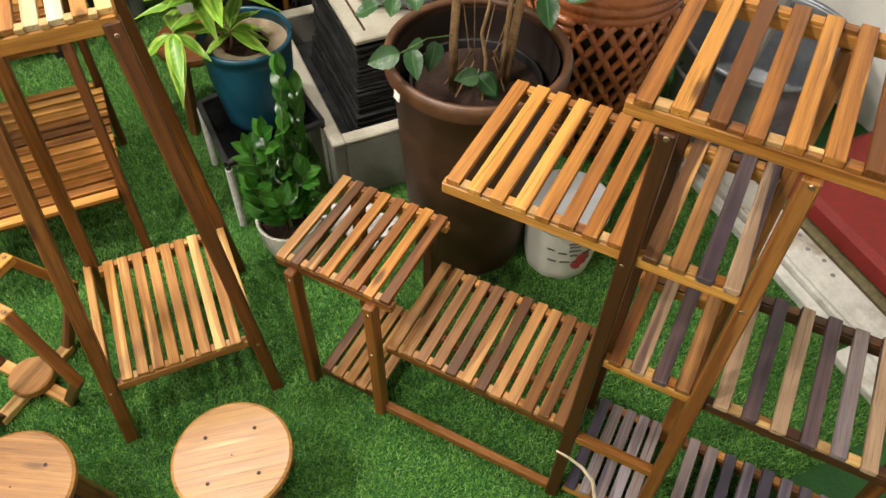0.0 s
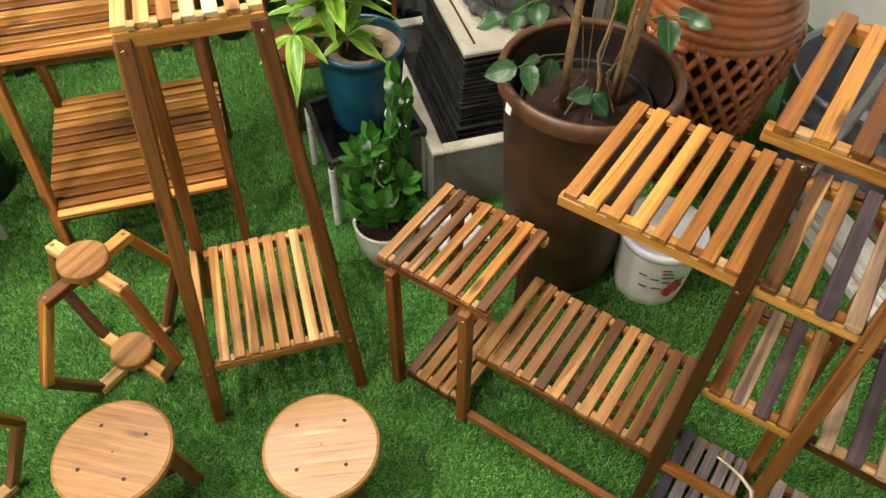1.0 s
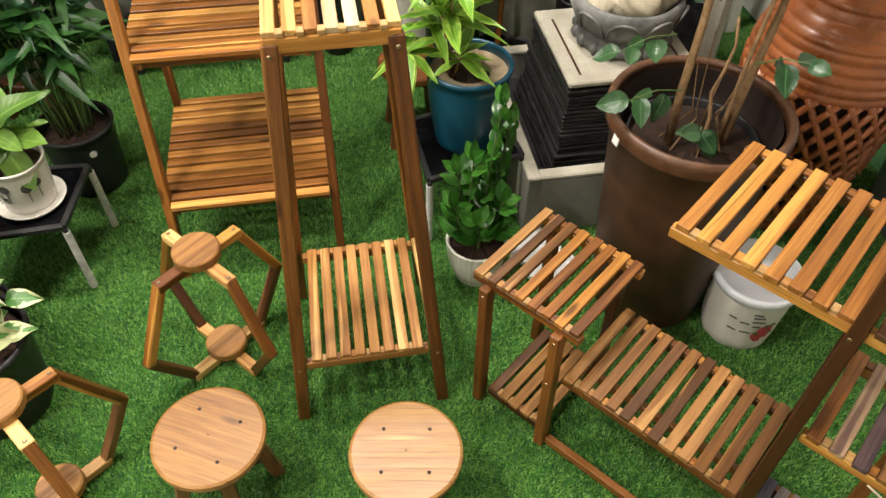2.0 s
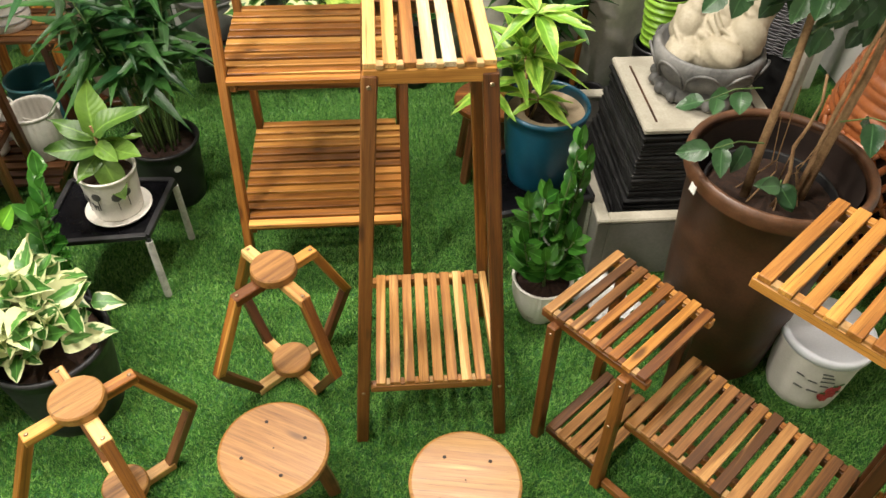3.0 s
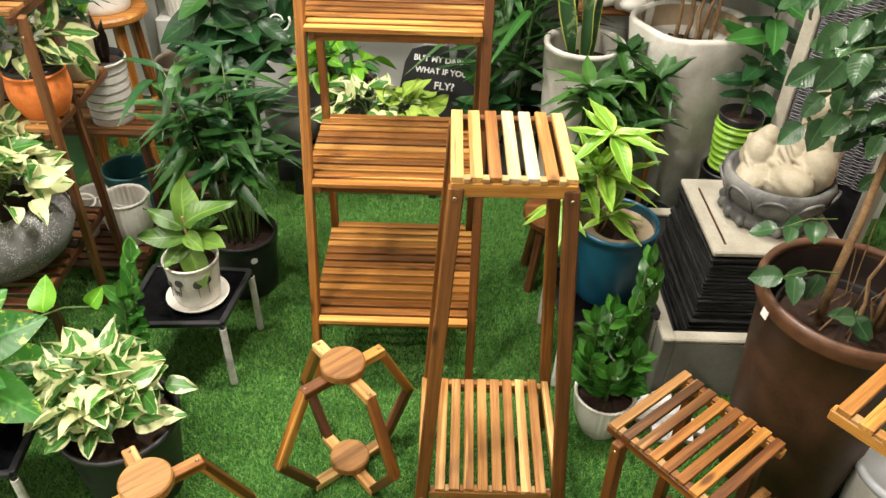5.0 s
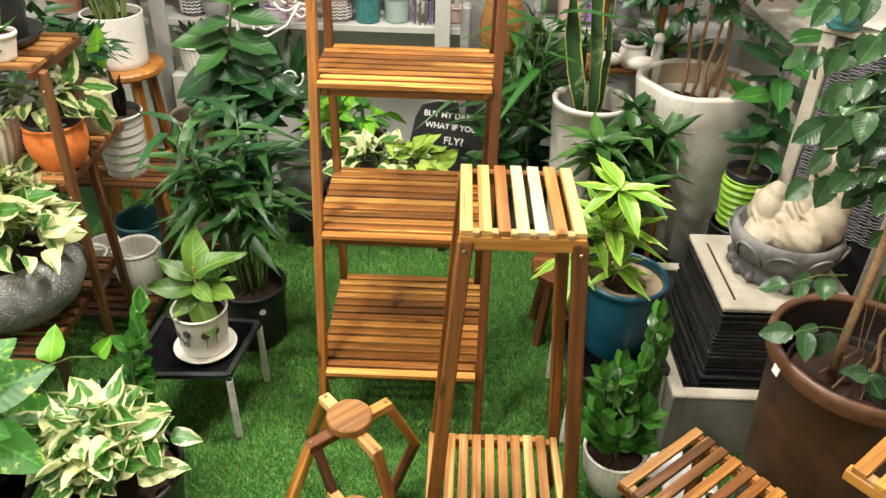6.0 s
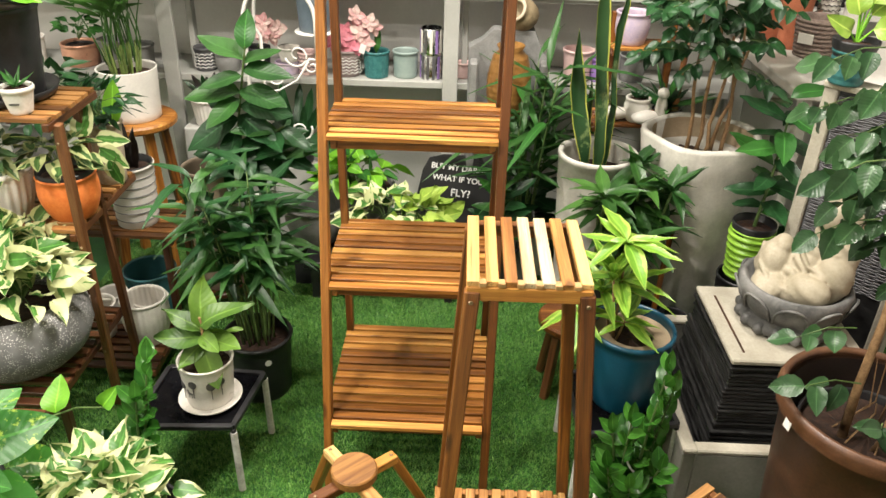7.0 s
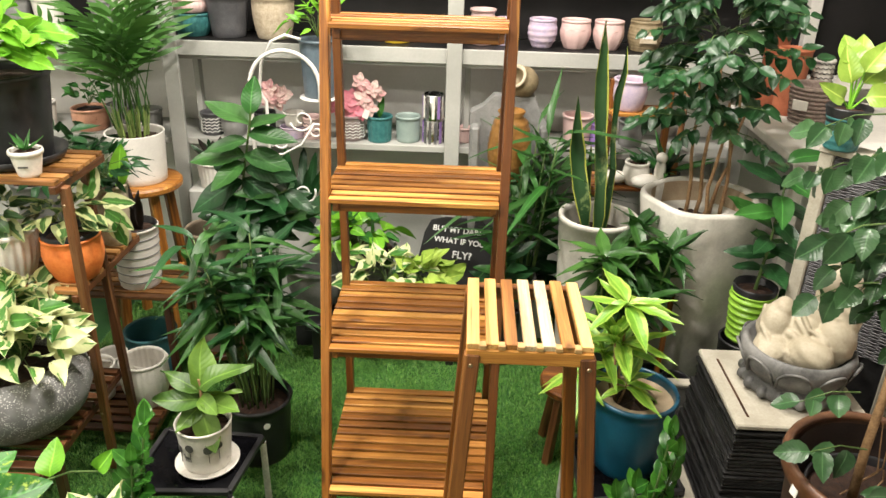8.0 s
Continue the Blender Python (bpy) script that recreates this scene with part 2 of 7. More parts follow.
TUB_LID = mottled("tub_inside", (0.66, 0.68, 0.74), (0.78, 0.80, 0.86), 9, 0.4, bumps=0.03)
SOIL = mottled("potting_soil", (0.012, 0.006, 0.004), (0.055, 0.026, 0.015), 90, 0.95, 300, 1.0)
BROWN_POT = mottled("brown_plastic_pot", (0.032, 0.014, 0.006), (0.078, 0.034, 0.015), 14, 0.52, 160, 0.35, stain=(0.026, 0.010, 0.005))
BROWN_RIM = mottled("worn_brown_rim", (0.062, 0.026, 0.011), (0.125, 0.055, 0.025), 30, 0.45)
TEAL = mottled("teal_plastic", (0.004, 0.055, 0.102), (0.008, 0.086, 0.145), 12, 0.33, bumps=0.05)
BLUE_GREY = mottled("blue_grey_metal", (0.085, 0.12, 0.15), (0.14, 0.18, 0.215), 14, 0.4)
TEAL_GREY = mottled("grey_teal_glaze", (0.045, 0.17, 0.20), (0.075, 0.235, 0.26), 14, 0.35)
TURQ = mottled("turquoise_glaze", (0.025, 0.12, 0.125), (0.06, 0.21, 0.205), 60, 0.35)
ORANGE = mottled("orange_ceramic", (0.68, 0.16, 0.028), (0.82, 0.25, 0.060), 40, 0.55, 150, 0.4)
TERRA = mottled("terracotta", (0.36, 0.10, 0.045), (0.50, 0.17, 0.085), 25, 0.7)
URN = mottled("glazed_brown_urn", (0.22, 0.062, 0.018), (0.36, 0.115, 0.036), 12, 0.28, 120, 0.1, coat=0.3)
SHADED_IN = mottled("urn_inside", (0.012, 0.006, 0.004), (0.03, 0.015, 0.01), 12, 0.8)
STONE_POT = mottled("pale_concrete_pot", (0.52, 0.50, 0.45), (0.68, 0.655, 0.59), 13, 0.75, 120, 0.5, stain=(0.34, 0.32, 0.28))
STONE_IN = mottled("tan_pot_inside", (0.30, 0.22, 0.14), (0.42, 0.33, 0.22), 14, 0.75)
CONCRETE = mottled("grey_concrete", (0.175, 0.168, 0.145), (0.255, 0.245, 0.215), 10, 0.8, 120, 0.4, stain=(0.14, 0.132, 0.108))
CONCRETE_RIM = mottled("cream_concrete", (0.33, 0.305, 0.24), (0.46, 0.43, 0.355), 14, 0.7, 150, 0.3, stain=(0.25, 0.225, 0.17))
SLATE = mottled("black_slate", (0.006, 0.006, 0.006), (0.022, 0.022, 0.022), 30, 0.4, 140, 0.6)
STATUE_GREY = mottled("grey_cast_stone", (0.055, 0.055, 0.053), (0.13, 0.13, 0.125), 18, 0.55, 140, 0.3, stain=(0.26, 0.255, 0.24))
STATUE_CREAM = mottled("cream_cast_stone", (0.27, 0.235, 0.16), (0.40, 0.355, 0.265), 14, 0.6, 120, 0.3, stain=(0.30, 0.26, 0.18))
LIME = mottled("lime_ribbed_ceramic", (0.20, 0.42, 0.035), (0.30, 0.54, 0.06), 14, 0.35)
TAN = mottled("taupe_glaze", (0.19, 0.145, 0.10), (0.28, 0.225, 0.165), 14, 0.35)
GREY_POT = mottled("grey_pot", (0.16, 0.16, 0.155), (0.26, 0.26, 0.25), 20, 0.6)
DARK_GREY = mottled("charcoal_pot", (0.05, 0.05, 0.055), (0.10, 0.10, 0.105), 20, 0.55)
SAGE = mottled("sage_glaze", (0.22, 0.29, 0.27), (0.30, 0.37, 0.34), 14, 0.35)
ROSE_GREY = mottled("rose_grey_glaze", (0.20, 0.15, 0.145), (0.32, 0.25, 0.24), 30, 0.6)
PINK = mottled("pink_ceramic", (0.62, 0.42, 0.40), (0.74, 0.54, 0.51), 14, 0.5)
LILAC = mottled("lilac_ceramic", (0.40, 0.34, 0.50), (0.64, 0.52, 0.58), 30, 0.45)
BEIGE = mottled("beige_woven_pot", (0.36, 0.29, 0.20), (0.55, 0.47, 0.35), 60, 0.75, 200, 0.9)
OLIVE = mottled("olive_stoneware", (0.17, 0.13, 0.07), (0.28, 0.22, 0.13), 40, 0.6)
BASKET = mottled("grey_wicker", (0.16, 0.115, 0.095), (0.30, 0.23, 0.195), 60, 0.8, 220, 0.8)
COPPER = mottled("copper", (0.62, 0.30, 0.20), (0.78, 0.44, 0.31), 30, 0.32, metal=0.55)
SILVER = mottled("silver_mosaic", (0.45, 0.45, 0.45), (0.75, 0.75, 0.74), 60, 0.22, metal=1.0)
YELLOW = mottled("yellow_pot", (0.68, 0.42, 0.02), (0.80, 0.55, 0.04), 14, 0.45)
PURPLE = mottled("purple_pot", (0.22, 0.13, 0.36), (0.33, 0.21, 0.50), 14, 0.5)
JAR = mottled("brown_ribbed_jar", (0.16, 0.075, 0.018), (0.30, 0.15, 0.04), 40, 0.35)
IRON_WHITE = mottled("white_painted_iron", (0.70, 0.68, 0.64), (0.80, 0.78, 0.74), 40, 0.4)
CABINET = mottled("grey_painted_shelving", (0.37, 0.375, 0.345), (0.44, 0.44, 0.41), 6, 0.5, 120, 0.1, stain=(0.31, 0.31, 0.285))
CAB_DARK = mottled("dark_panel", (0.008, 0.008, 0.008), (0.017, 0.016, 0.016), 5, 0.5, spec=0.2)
WALL = mottled("grey_white_wall", (0.68, 0.67, 0.63), (0.76, 0.75, 0.71), 4, 0.7, 90, 0.1, stain=(0.61, 0.60, 0.56))
PLASTER = mottled("cream_ceiling", (0.70, 0.68, 0.63), (0.78, 0.76, 0.71), 4, 0.8)
WEATHERED = mottled("flaking_white_paint", (0.52, 0.51, 0.48), (0.70, 0.69, 0.65), 20, 0.7, 120, 0.8, stain=(0.20, 0.135, 0.060))
BEIGE_DARK = mottled("khaki_webbing", (0.12, 0.10, 0.045), (0.20, 0.17, 0.085), 60, 0.8, 220, 0.6)
RED = mottled("red_cloth", (0.17, 0.010, 0.008), (0.24, 0.018, 0.013), 40, 0.7)
STEEL = mottled("dull_zinc", (0.16, 0.175, 0.20), (0.27, 0.29, 0.32), 20, 0.42, metal=0.5)
SIGN_BLACK = mottled("black_sign_board", (0.012, 0.012, 0.013), (0.024, 0.024, 0.025), 10, 0.5)
LETTER = mottled("white_letters", (0.74, 0.74, 0.72), (0.82, 0.82, 0.80), 30, 0.6)
ROSE = mottled("rose_print", (0.25, 0.015, 0.02), (0.42, 0.05, 0.05), 60, 0.5)
INK = mottled("grey_print", (0.05, 0.05, 0.05), (0.12, 0.115, 0.11), 60, 0.5)
FELT = mottled("white_string", (0.70, 0.70, 0.66), (0.80, 0.80, 0.76), 60, 0.7)
BARK = mottled("brown_bark", (0.19, 0.105, 0.046), (0.35, 0.215, 0.105), 50, 0.75, 200, 0.6)
CANE = mottled("pale_green_cane", (0.12, 0.19, 0.045), (0.24, 0.31, 0.09), 50, 0.45)
TWIG = mottled("green_stem", (0.05, 0.10, 0.025), (0.12, 0.19, 0.05), 50, 0.55)
TURF_BASE = mottled("turf_backing", (0.010, 0.062, 0.012), (0.024, 0.105, 0.020), 18, 0.85, 150, 0.6)


def turf_mat():
    mat, nt, b = base_mat("artificial_turf", 0.48)
    geo = nt.nodes.new("ShaderNodeNewGeometry")
    tc = nt.nodes.new("ShaderNodeTexCoord")
    big = noise_tex(nt, tc.outputs["Object"], 5.0, 4.0)
    t = arith(nt, "ADD", arith(nt, "MULTIPLY", geo.outputs["Random Per Island"], 0.75), arith(nt, "MULTIPLY", big, 0.35))
    col = ramp(nt, t, [(0.1, (0.014, 0.080, 0.008)), (0.5, (0.068, 0.245, 0.030)), (1.0, (0.30, 0.52, 0.12))])
    nt.links.new(col, b.inputs["Base Color"])
    return mat


TURF = turf_mat()


def speckle_mat():
    mat, nt, b = base_mat("speckled_grey_terrazzo", 0.6)
    vec, _ = coords(nt)
    n1 = noise_tex(nt, vec, 14, 4)
    v = node(nt, "ShaderNodeTexVoronoi", Scale=210.0)
    nt.links.new(vec, v.inputs["Vector"])
    keep = ramp(nt, noise_tex(nt, vec, 26, 3), [(0.40, (0, 0, 0)), (0.55, (1, 1, 1))])
    dots = mixc(nt, 1.0, ramp(nt, v.outputs["Distance"], [(0.25, (1, 1, 1)), (0.36, (0, 0, 0))]), keep, "MULTIPLY")
    col = mixc(nt, dots, ramp(nt, n1, [(0.3, (0.13, 0.13, 0.128)), (0.7, (0.22, 0.22, 0.215))]), (0.70, 0.69, 0.66))
    nt.links.new(col, b.inputs["Base Color"])
    return mat


SPECKLE = speckle_mat()
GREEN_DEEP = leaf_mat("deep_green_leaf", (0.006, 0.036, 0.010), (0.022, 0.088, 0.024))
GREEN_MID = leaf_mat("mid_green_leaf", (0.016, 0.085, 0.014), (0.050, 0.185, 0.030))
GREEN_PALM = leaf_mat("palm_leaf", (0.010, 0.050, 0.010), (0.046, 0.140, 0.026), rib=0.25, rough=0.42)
REED = leaf_mat("reed_palm_leaf", (0.018, 0.075, 0.012), (0.075, 0.190, 0.034), rib=0.2, rough=0.35)
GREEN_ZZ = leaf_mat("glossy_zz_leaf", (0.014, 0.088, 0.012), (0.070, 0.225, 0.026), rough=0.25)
GREEN_LIME = leaf_mat("lime_leaf", (0.17, 0.32, 0.030), (0.44, 0.58, 0.11))
LIME_EDGED = leaf_mat("lime_edged_leaf", (0.085, 0.24, 0.018), (0.22, 0.41, 0.045), edge=(0.34, 0.51, 0.075), core=0.66, wob=1.4)
VARIEG = leaf_mat("cream_edged_leaf", (0.030, 0.125, 0.018), (0.105, 0.27, 0.050), edge=(0.66, 0.69, 0.37), core=0.50, wob=2.6, streak=1.5, lot=0.7)
VARIEG_DIM = leaf_mat("grey_green_edged_leaf", (0.030, 0.085, 0.022), (0.085, 0.17, 0.045), edge=(0.44, 0.48, 0.21), core=0.60, wob=2.4, streak=1.6, lot=0.5)
POTHOS = leaf_mat("yellow_flecked_pothos_leaf", (0.014, 0.100, 0.012), (0.055, 0.22, 0.025), speck=(0.34, 0.48, 0.07))
NEON = leaf_mat("bright_green_leaf", (0.07, 0.26, 0.012), (0.22, 0.50, 0.035))
GREY_LEAF = leaf_mat("dusty_green_leaf", (0.014, 0.052, 0.018), (0.055, 0.130, 0.046), rough=0.30)
BROAD = leaf_mat("fresh_broad_leaf", (0.030, 0.085, 0.016), (0.150, 0.275, 0.036), rough=0.42, rib=0.35)
SNAKE = leaf_mat("snake_plant_leaf", (0.012, 0.048, 0.014), (0.050, 0.12, 0.040), edge=(0.46, 0.48, 0.09), core=0.86, rib=0, wob=0.35, speck=(0.16, 0.225, 0.085))
PINK_PETAL = leaf_mat("pink_petal", (0.62, 0.13, 0.20), (0.82, 0.36, 0.42), rib=0, rough=0.6)
PALE_PETAL = leaf_mat("pale_petal", (0.55, 0.22, 0.24), (0.78, 0.66, 0.58), rib=0.4, rough=0.6)
DEAD = leaf_mat("dark_dry_leaf", (0.010, 0.007, 0.006), (0.022, 0.016, 0.013), rib=0)

# ---- setting ----
X0, X1, Y0, Y1 = -2.6, 2.0, -1.6, 3.0


def slab(name, x0, x1, y0, y1, z0, z1, mat, label, bevel=0.0):
    ob = part(name, box_bm(x1 - x0, y1 - y0, z1 - z0, bevel), mat, m=pose((x0 + x1) / 2, (y0 + y1) / 2, (z0 + z1) / 2))
    return tagged(ob, label, "", "", "structure")


slab("floor", X0 - 0.1, X1 + 0.1, Y0 - 0.1, Y1 + 0.1, -0.1, 0.0, TURF_BASE, "green artificial turf backing covering the shop floor")
slab("wall_north", X0, X1, Y1, Y1 + 0.1, 0, CEILING_Z, WALL, "plain light grey painted shop wall")
slab("wall_south", X0, X1, Y0 - 0.1, Y0, 0, CEILING_Z, WALL, "plain light grey painted shop wall")
slab("wall_west", X0 - 0.1, X0, Y0 - 0.1, Y1 + 0.1, 0, CEILING_Z, WALL, "plain light grey painted shop wall")
slab("wall_east", X1, X1 + 0.1, Y0 - 0.1, Y1 + 0.1, 0, CEILING_Z, WALL, "plain light grey painted shop wall")
slab("ceiling", X0 - 0.1, X1 + 0.1, Y0 - 0.1, Y1 + 0.1, CEILING_Z, CEILING_Z + 0.1, PLASTER, "plain cream painted shop ceiling")

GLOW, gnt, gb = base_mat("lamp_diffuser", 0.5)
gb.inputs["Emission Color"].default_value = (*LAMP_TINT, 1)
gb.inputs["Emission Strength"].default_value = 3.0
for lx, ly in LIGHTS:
    lamp_ob = thing("ceiling_light", (lx, ly, CEILING_Z), "assumed round white ceiling downlight out of view, switched on", "ceiling light", "ceiling lights")
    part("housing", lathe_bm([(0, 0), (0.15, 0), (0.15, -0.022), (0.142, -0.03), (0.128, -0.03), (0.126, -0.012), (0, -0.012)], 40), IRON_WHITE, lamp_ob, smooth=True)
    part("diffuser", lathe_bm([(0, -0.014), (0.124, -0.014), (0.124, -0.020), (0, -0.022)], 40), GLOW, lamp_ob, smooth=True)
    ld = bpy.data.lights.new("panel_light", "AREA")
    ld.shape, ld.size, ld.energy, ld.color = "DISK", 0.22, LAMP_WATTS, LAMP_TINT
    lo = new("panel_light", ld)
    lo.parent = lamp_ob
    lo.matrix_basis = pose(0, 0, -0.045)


def turf(x0, x1, y0, y1, count, seed):
    """Blades of artificial grass, one thin triangle each."""
    rng = np.random.default_rng(seed)
    x, y = rng.uniform(x0, x1, count), rng.uniform(y0, y1, count)
    a, tilt = rng.uniform(0, 2 * np.pi, count), rng.uniform(0.002, 0.011, count)
    h, w = rng.uniform(0.005, 0.012, count), rng.uniform(0.0006, 0.0015, count)
    b = a + rng.normal(1.57, 0.5, count)
    v = np.empty((count, 3, 3))
    v[:, 0] = np.stack([x - w * np.cos(b), y - w * np.sin(b), np.zeros(count)], 1)
    v[:, 1] = np.stack([x + w * np.cos(b), y + w * np.sin(b), np.zeros(count)], 1)
    v[:, 2] = np.stack([x + tilt * np.cos(a), y + tilt * np.sin(a), h], 1)
    mesh = bpy.data.meshes.new("turf")
    mesh.vertices.add(count * 3)
    mesh.vertices.foreach_set("co", v.reshape(-1))
    mesh.loops.add(count * 3)
    mesh.loops.foreach_set("vertex_index", np.arange(count * 3))
    mesh.polygons.add(count)
    mesh.polygons.foreach_set("loop_start", np.arange(count) * 3)
    mesh.polygons.foreach_set("loop_total", np.full(count, 3))
    mesh.update()
    return mesh


grass = put_mesh("grass", turf(-1.4, 1.6, 0.25, 2.6, 1050000, 5), TURF)
tagged(grass, "short bright green artificial grass covering the floor", "artificial grass", "", "stuff")


# ---- wooden stands ----
def slatted(parent, base, c00, c10, c01, c11, count, mat, rail_mat, slat=0.024, thick=0.011, over=0.010, end_inset=0.5, rail=0.020, special=None, spacers=False):
    """A slatted shelf: rails from c00 to c10 (front) and c01 to c11 (back), slats from front to back."""
    c00, c10, c01, c11 = (Vector(c) for c in (c00, c10, c01, c11))
    up = Vector((0, 0, 1))
    bar("rail", c00 - up * (thick + rail / 2), c10 - up * (thick + rail / 2), 0.018, rail, rail_mat, parent, base)
    bar("rail", c01 - up * (thick + rail / 2), c11 - up * (thick + rail / 2), 0.018, rail, rail_mat, parent, base)
    for i in range(count):
        k = (i + end_inset) / (count - 1 + 2 * end_inset)
        a, b = c00.lerp(c10, k), c01.lerp(c11, k)
        d = (b - a).normalized()
        j = random.uniform(-0.003, 0.003)
        bar("slat", a - d * (over + j) - up * thick / 2, b + d * (over + j) - up * thick / 2, slat, thick, (special or {}).get(i, mat), parent, base)
    if spacers:
        step = (c10 - c00).length / (count - 1 + 2 * end_inset)
        for i in range(count - 1):
            k = (i + 0.5 + end_inset) / (count - 1 + 2 * end_inset)
            for p, q, side in ((c00, c10, 1), (c01, c11, -1)):
                along = (q - p).normalized() * (step - slat) * 0.46
                c = p.lerp(q, k) - up * (thick - 0.003) + Vector((0, 0, random.uniform(-0.0008, 0.0008)))
                bar("spacer", c - along, c + along, 0.016, 0.0062, (SAP, TEAK_LIGHT, rail_mat)[i % 3] if side > 0 else rail_mat, parent, base)


def screw(parent, base, at, to):
    n = (Vector(to) - Vector(at)).normalized()
    bm = lathe_bm([(0, 0.0018), (0.003, 0.0016), (0.0042, 0.0), (0, 0)], 10)
    m = Matrix.Translation(Vector(at) - Vector(base)) @ n.to_track_quat("Z", "Y").to_matrix().to_4x4()
    part("screw", bm, SCREW, parent, m=m)


# many-tiered plant stand, set at a slant
UB, VB = Vector((0.630, -0.777, 0)), Vector((0.777, 0.630, 0))
OB = Vector((0.283, 0.848, 0))


def pb(u, v, z):
    return OB + UB * u + VB * v + Vector((0, 0, z))


def vf(z):
    return 0.07 * z + 0.004


def vk(z):
    return 0.222 + 0.135 * z


tier_stand = thing("plant_stand", OB, "long teak plant stand with stepped slatted shelves", "plant stand")


def b_shelf(u0, u1, z, count, mat=TEAK, rail_mat=TEAK, depth=None, slat=0.0215, special=None):
    k = vk(z) if depth is None else depth
    slatted(tier_stand, OB, pb(u0, vf(z) + 0.008, z), pb(u1, vf(z) + 0.008, z), pb(u0, k - 0.02, z), pb(u1, k - 0.02, z), count, mat, rail_mat, slat, special=special, spacers=True)


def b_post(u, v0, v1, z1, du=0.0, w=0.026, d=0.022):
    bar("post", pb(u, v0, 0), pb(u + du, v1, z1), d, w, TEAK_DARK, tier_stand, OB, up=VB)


b_shelf(-0.062, 0.190, 0.368, 8, slat=0.0198, special={0: TEAK_BROWN, 1: TEAK_BROWN, 2: TEAK_BROWN})
# Lower shelves: browner wood, with shade from the shelves above in its tone.
b_shelf(0.176, 0.546, 0.242, 12, TEAK_BROWN)
b_shelf(0.273, 0.548, 0.706, 8)
b_shelf(0.562, 0.704, 0.706, 4, TEAK_COOL_LIT, special={0: TEAK_BROWN, 1: TEAK_BROWN})
b_shelf(0.566, 0.706, 0.472, 4, TEAK_COOL_LIT, depth=0.245, special={0: TEAK, 3: TEAK_BROWN})
b_shelf(0.725, 1.10, 0.472, 9, TEAK_COOL_LIT, TEAK_DARK, special={4: TEAK_BLUE_LIT, 6: TEAK_BLUE_LIT})
b_shelf(0.494, 0.82, 0.930, 8, TEAK)
b_shelf(0.015, 0.160, 0.052, 5, TEAK_BROWN, TEAK_DARK)
b_shelf(0.572, 0.712, 0.050, 5, TEAK_BLUE_LIT)
b_shelf(0.758, 1.05, 0.050, 8, TEAK_BLUE_LIT)
for u, du in ((0.0, -0.022), (0.168, -0.02)):
    b_post(u, 0.0, vf(0.345) - 0.004, 0.345, du)
    b_post(u, vk(0) - 0.005, vk(0.345) - 0.012, 0.345, du)
for u, du in ((0.556, -0.006), (0.716, -0.008)):
    b_post(u, 0.004, vf(0.905) + 0.004, 0.898, du, 0.025, 0.022)
    b_post(u, vk(0) - 0.005, vk(0.905) - 0.018, 0.898, du, 0.025, 0.022)
for u in (1.09,):
    b_post(u, 0.0, vf(0.45), 0.45)
    b_post(u, vk(0), vk(0.45), 0.45)
bar("stretcher", pb(0.18, 0.004, 0.022), pb(0.545, 0.004, 0.022), 0.016, 0.020, TEAK_DARK, tier_stand, OB)
bar("stretcher", pb(0.566, vf(0.22), 0.226), pb(0.706, vf(0.22), 0.226), 0.016, 0.020, TEAK, tier_stand, OB)
bar("stretcher", pb(0.18, 0.20, 0.03), pb(0.545, 0.20, 0.03), 0.016, 0.020, TEAK_DARK, tier_stand, OB)
for u, z in ((0.548, 0.69), (0.548, 0.46), (0.548, 0.24), (0.708, 0.69), (0.708, 0.46), (0.708, 0.24), (0.551, 0.905), (0.71, 0.905), (0.150, 0.34), (0.155, 0.22), (-0.02, 0.34)):
    screw(tier_stand, OB, pb(u, vf(z) - (0.009 if u > 0.5 else 0.018), z - 0.012), pb(u, vf(z) - 1, z))

# tall square stand
TS = Vector((0.046, 1.02, 0))
tall_stand = thing("plant_stand", TS, "tall narrow teak plant stand with two slatted shelves", "plant stand")


def tall_leg(x0, y0, x1, y1, z1, mat):
    bar("leg", (x0, y0, 0), (x1, y1, z1), 0.026, 0.024, mat, tall_stand, TS, up=(0, 1, 0))


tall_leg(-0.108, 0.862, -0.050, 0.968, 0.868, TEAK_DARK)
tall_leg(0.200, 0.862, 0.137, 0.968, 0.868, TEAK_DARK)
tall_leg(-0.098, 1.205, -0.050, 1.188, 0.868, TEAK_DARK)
tall_leg(0.204, 1.205, 0.137, 1.188, 0.868, TEAK)
slatted(tall_stand, TS, (-0.060, 0.968, 0.888), (0.146, 0.968, 0.888), (-0.060, 1.190, 0.888), (0.146, 1.190, 0.888), 7, TEAK_WARM, TEAK, 0.021, 0.010, 0.006, 0.36, 0.026, {0: TEAK_LIGHT, 3: TEAK_PALE, 4: TEAK_PALE, 6: TEAK_LIGHT})
for k in range(6):
    xx = -0.060 + 0.206 * (k + 0.86) / 6.72
    part("spacer", box_bm(0.012, 0.016, 0.008, 0.001), SAP, tall_stand, m=pose(xx - TS.x, 0.966 - TS.y, 0.883))
slatted(tall_stand, TS, (-0.082, 0.882, 0.188), (0.172, 0.882, 0.188), (-0.076, 1.176, 0.188), (0.178, 1.176, 0.188), 8, TEAK_WARM, TEAK_WARM, 0.021, 0.010, 0.008, 0.75, special={1: TEAK_LIGHT, 6: TEAK_LIGHT}, spacers=True)
for x in (-0.098, 0.188):
    bar("side_rail", (x, 0.885, 0.168), (x, 1.195, 0.168), 0.016, 0.022, TEAK_LIGHT, tall_stand, TS)
for x in (-0.052, 0.139):
    bar("side_rail", (x, 0.978, 0.862), (x, 1.18, 0.862), 0.016, 0.022, TEAK, tall_stand, TS)
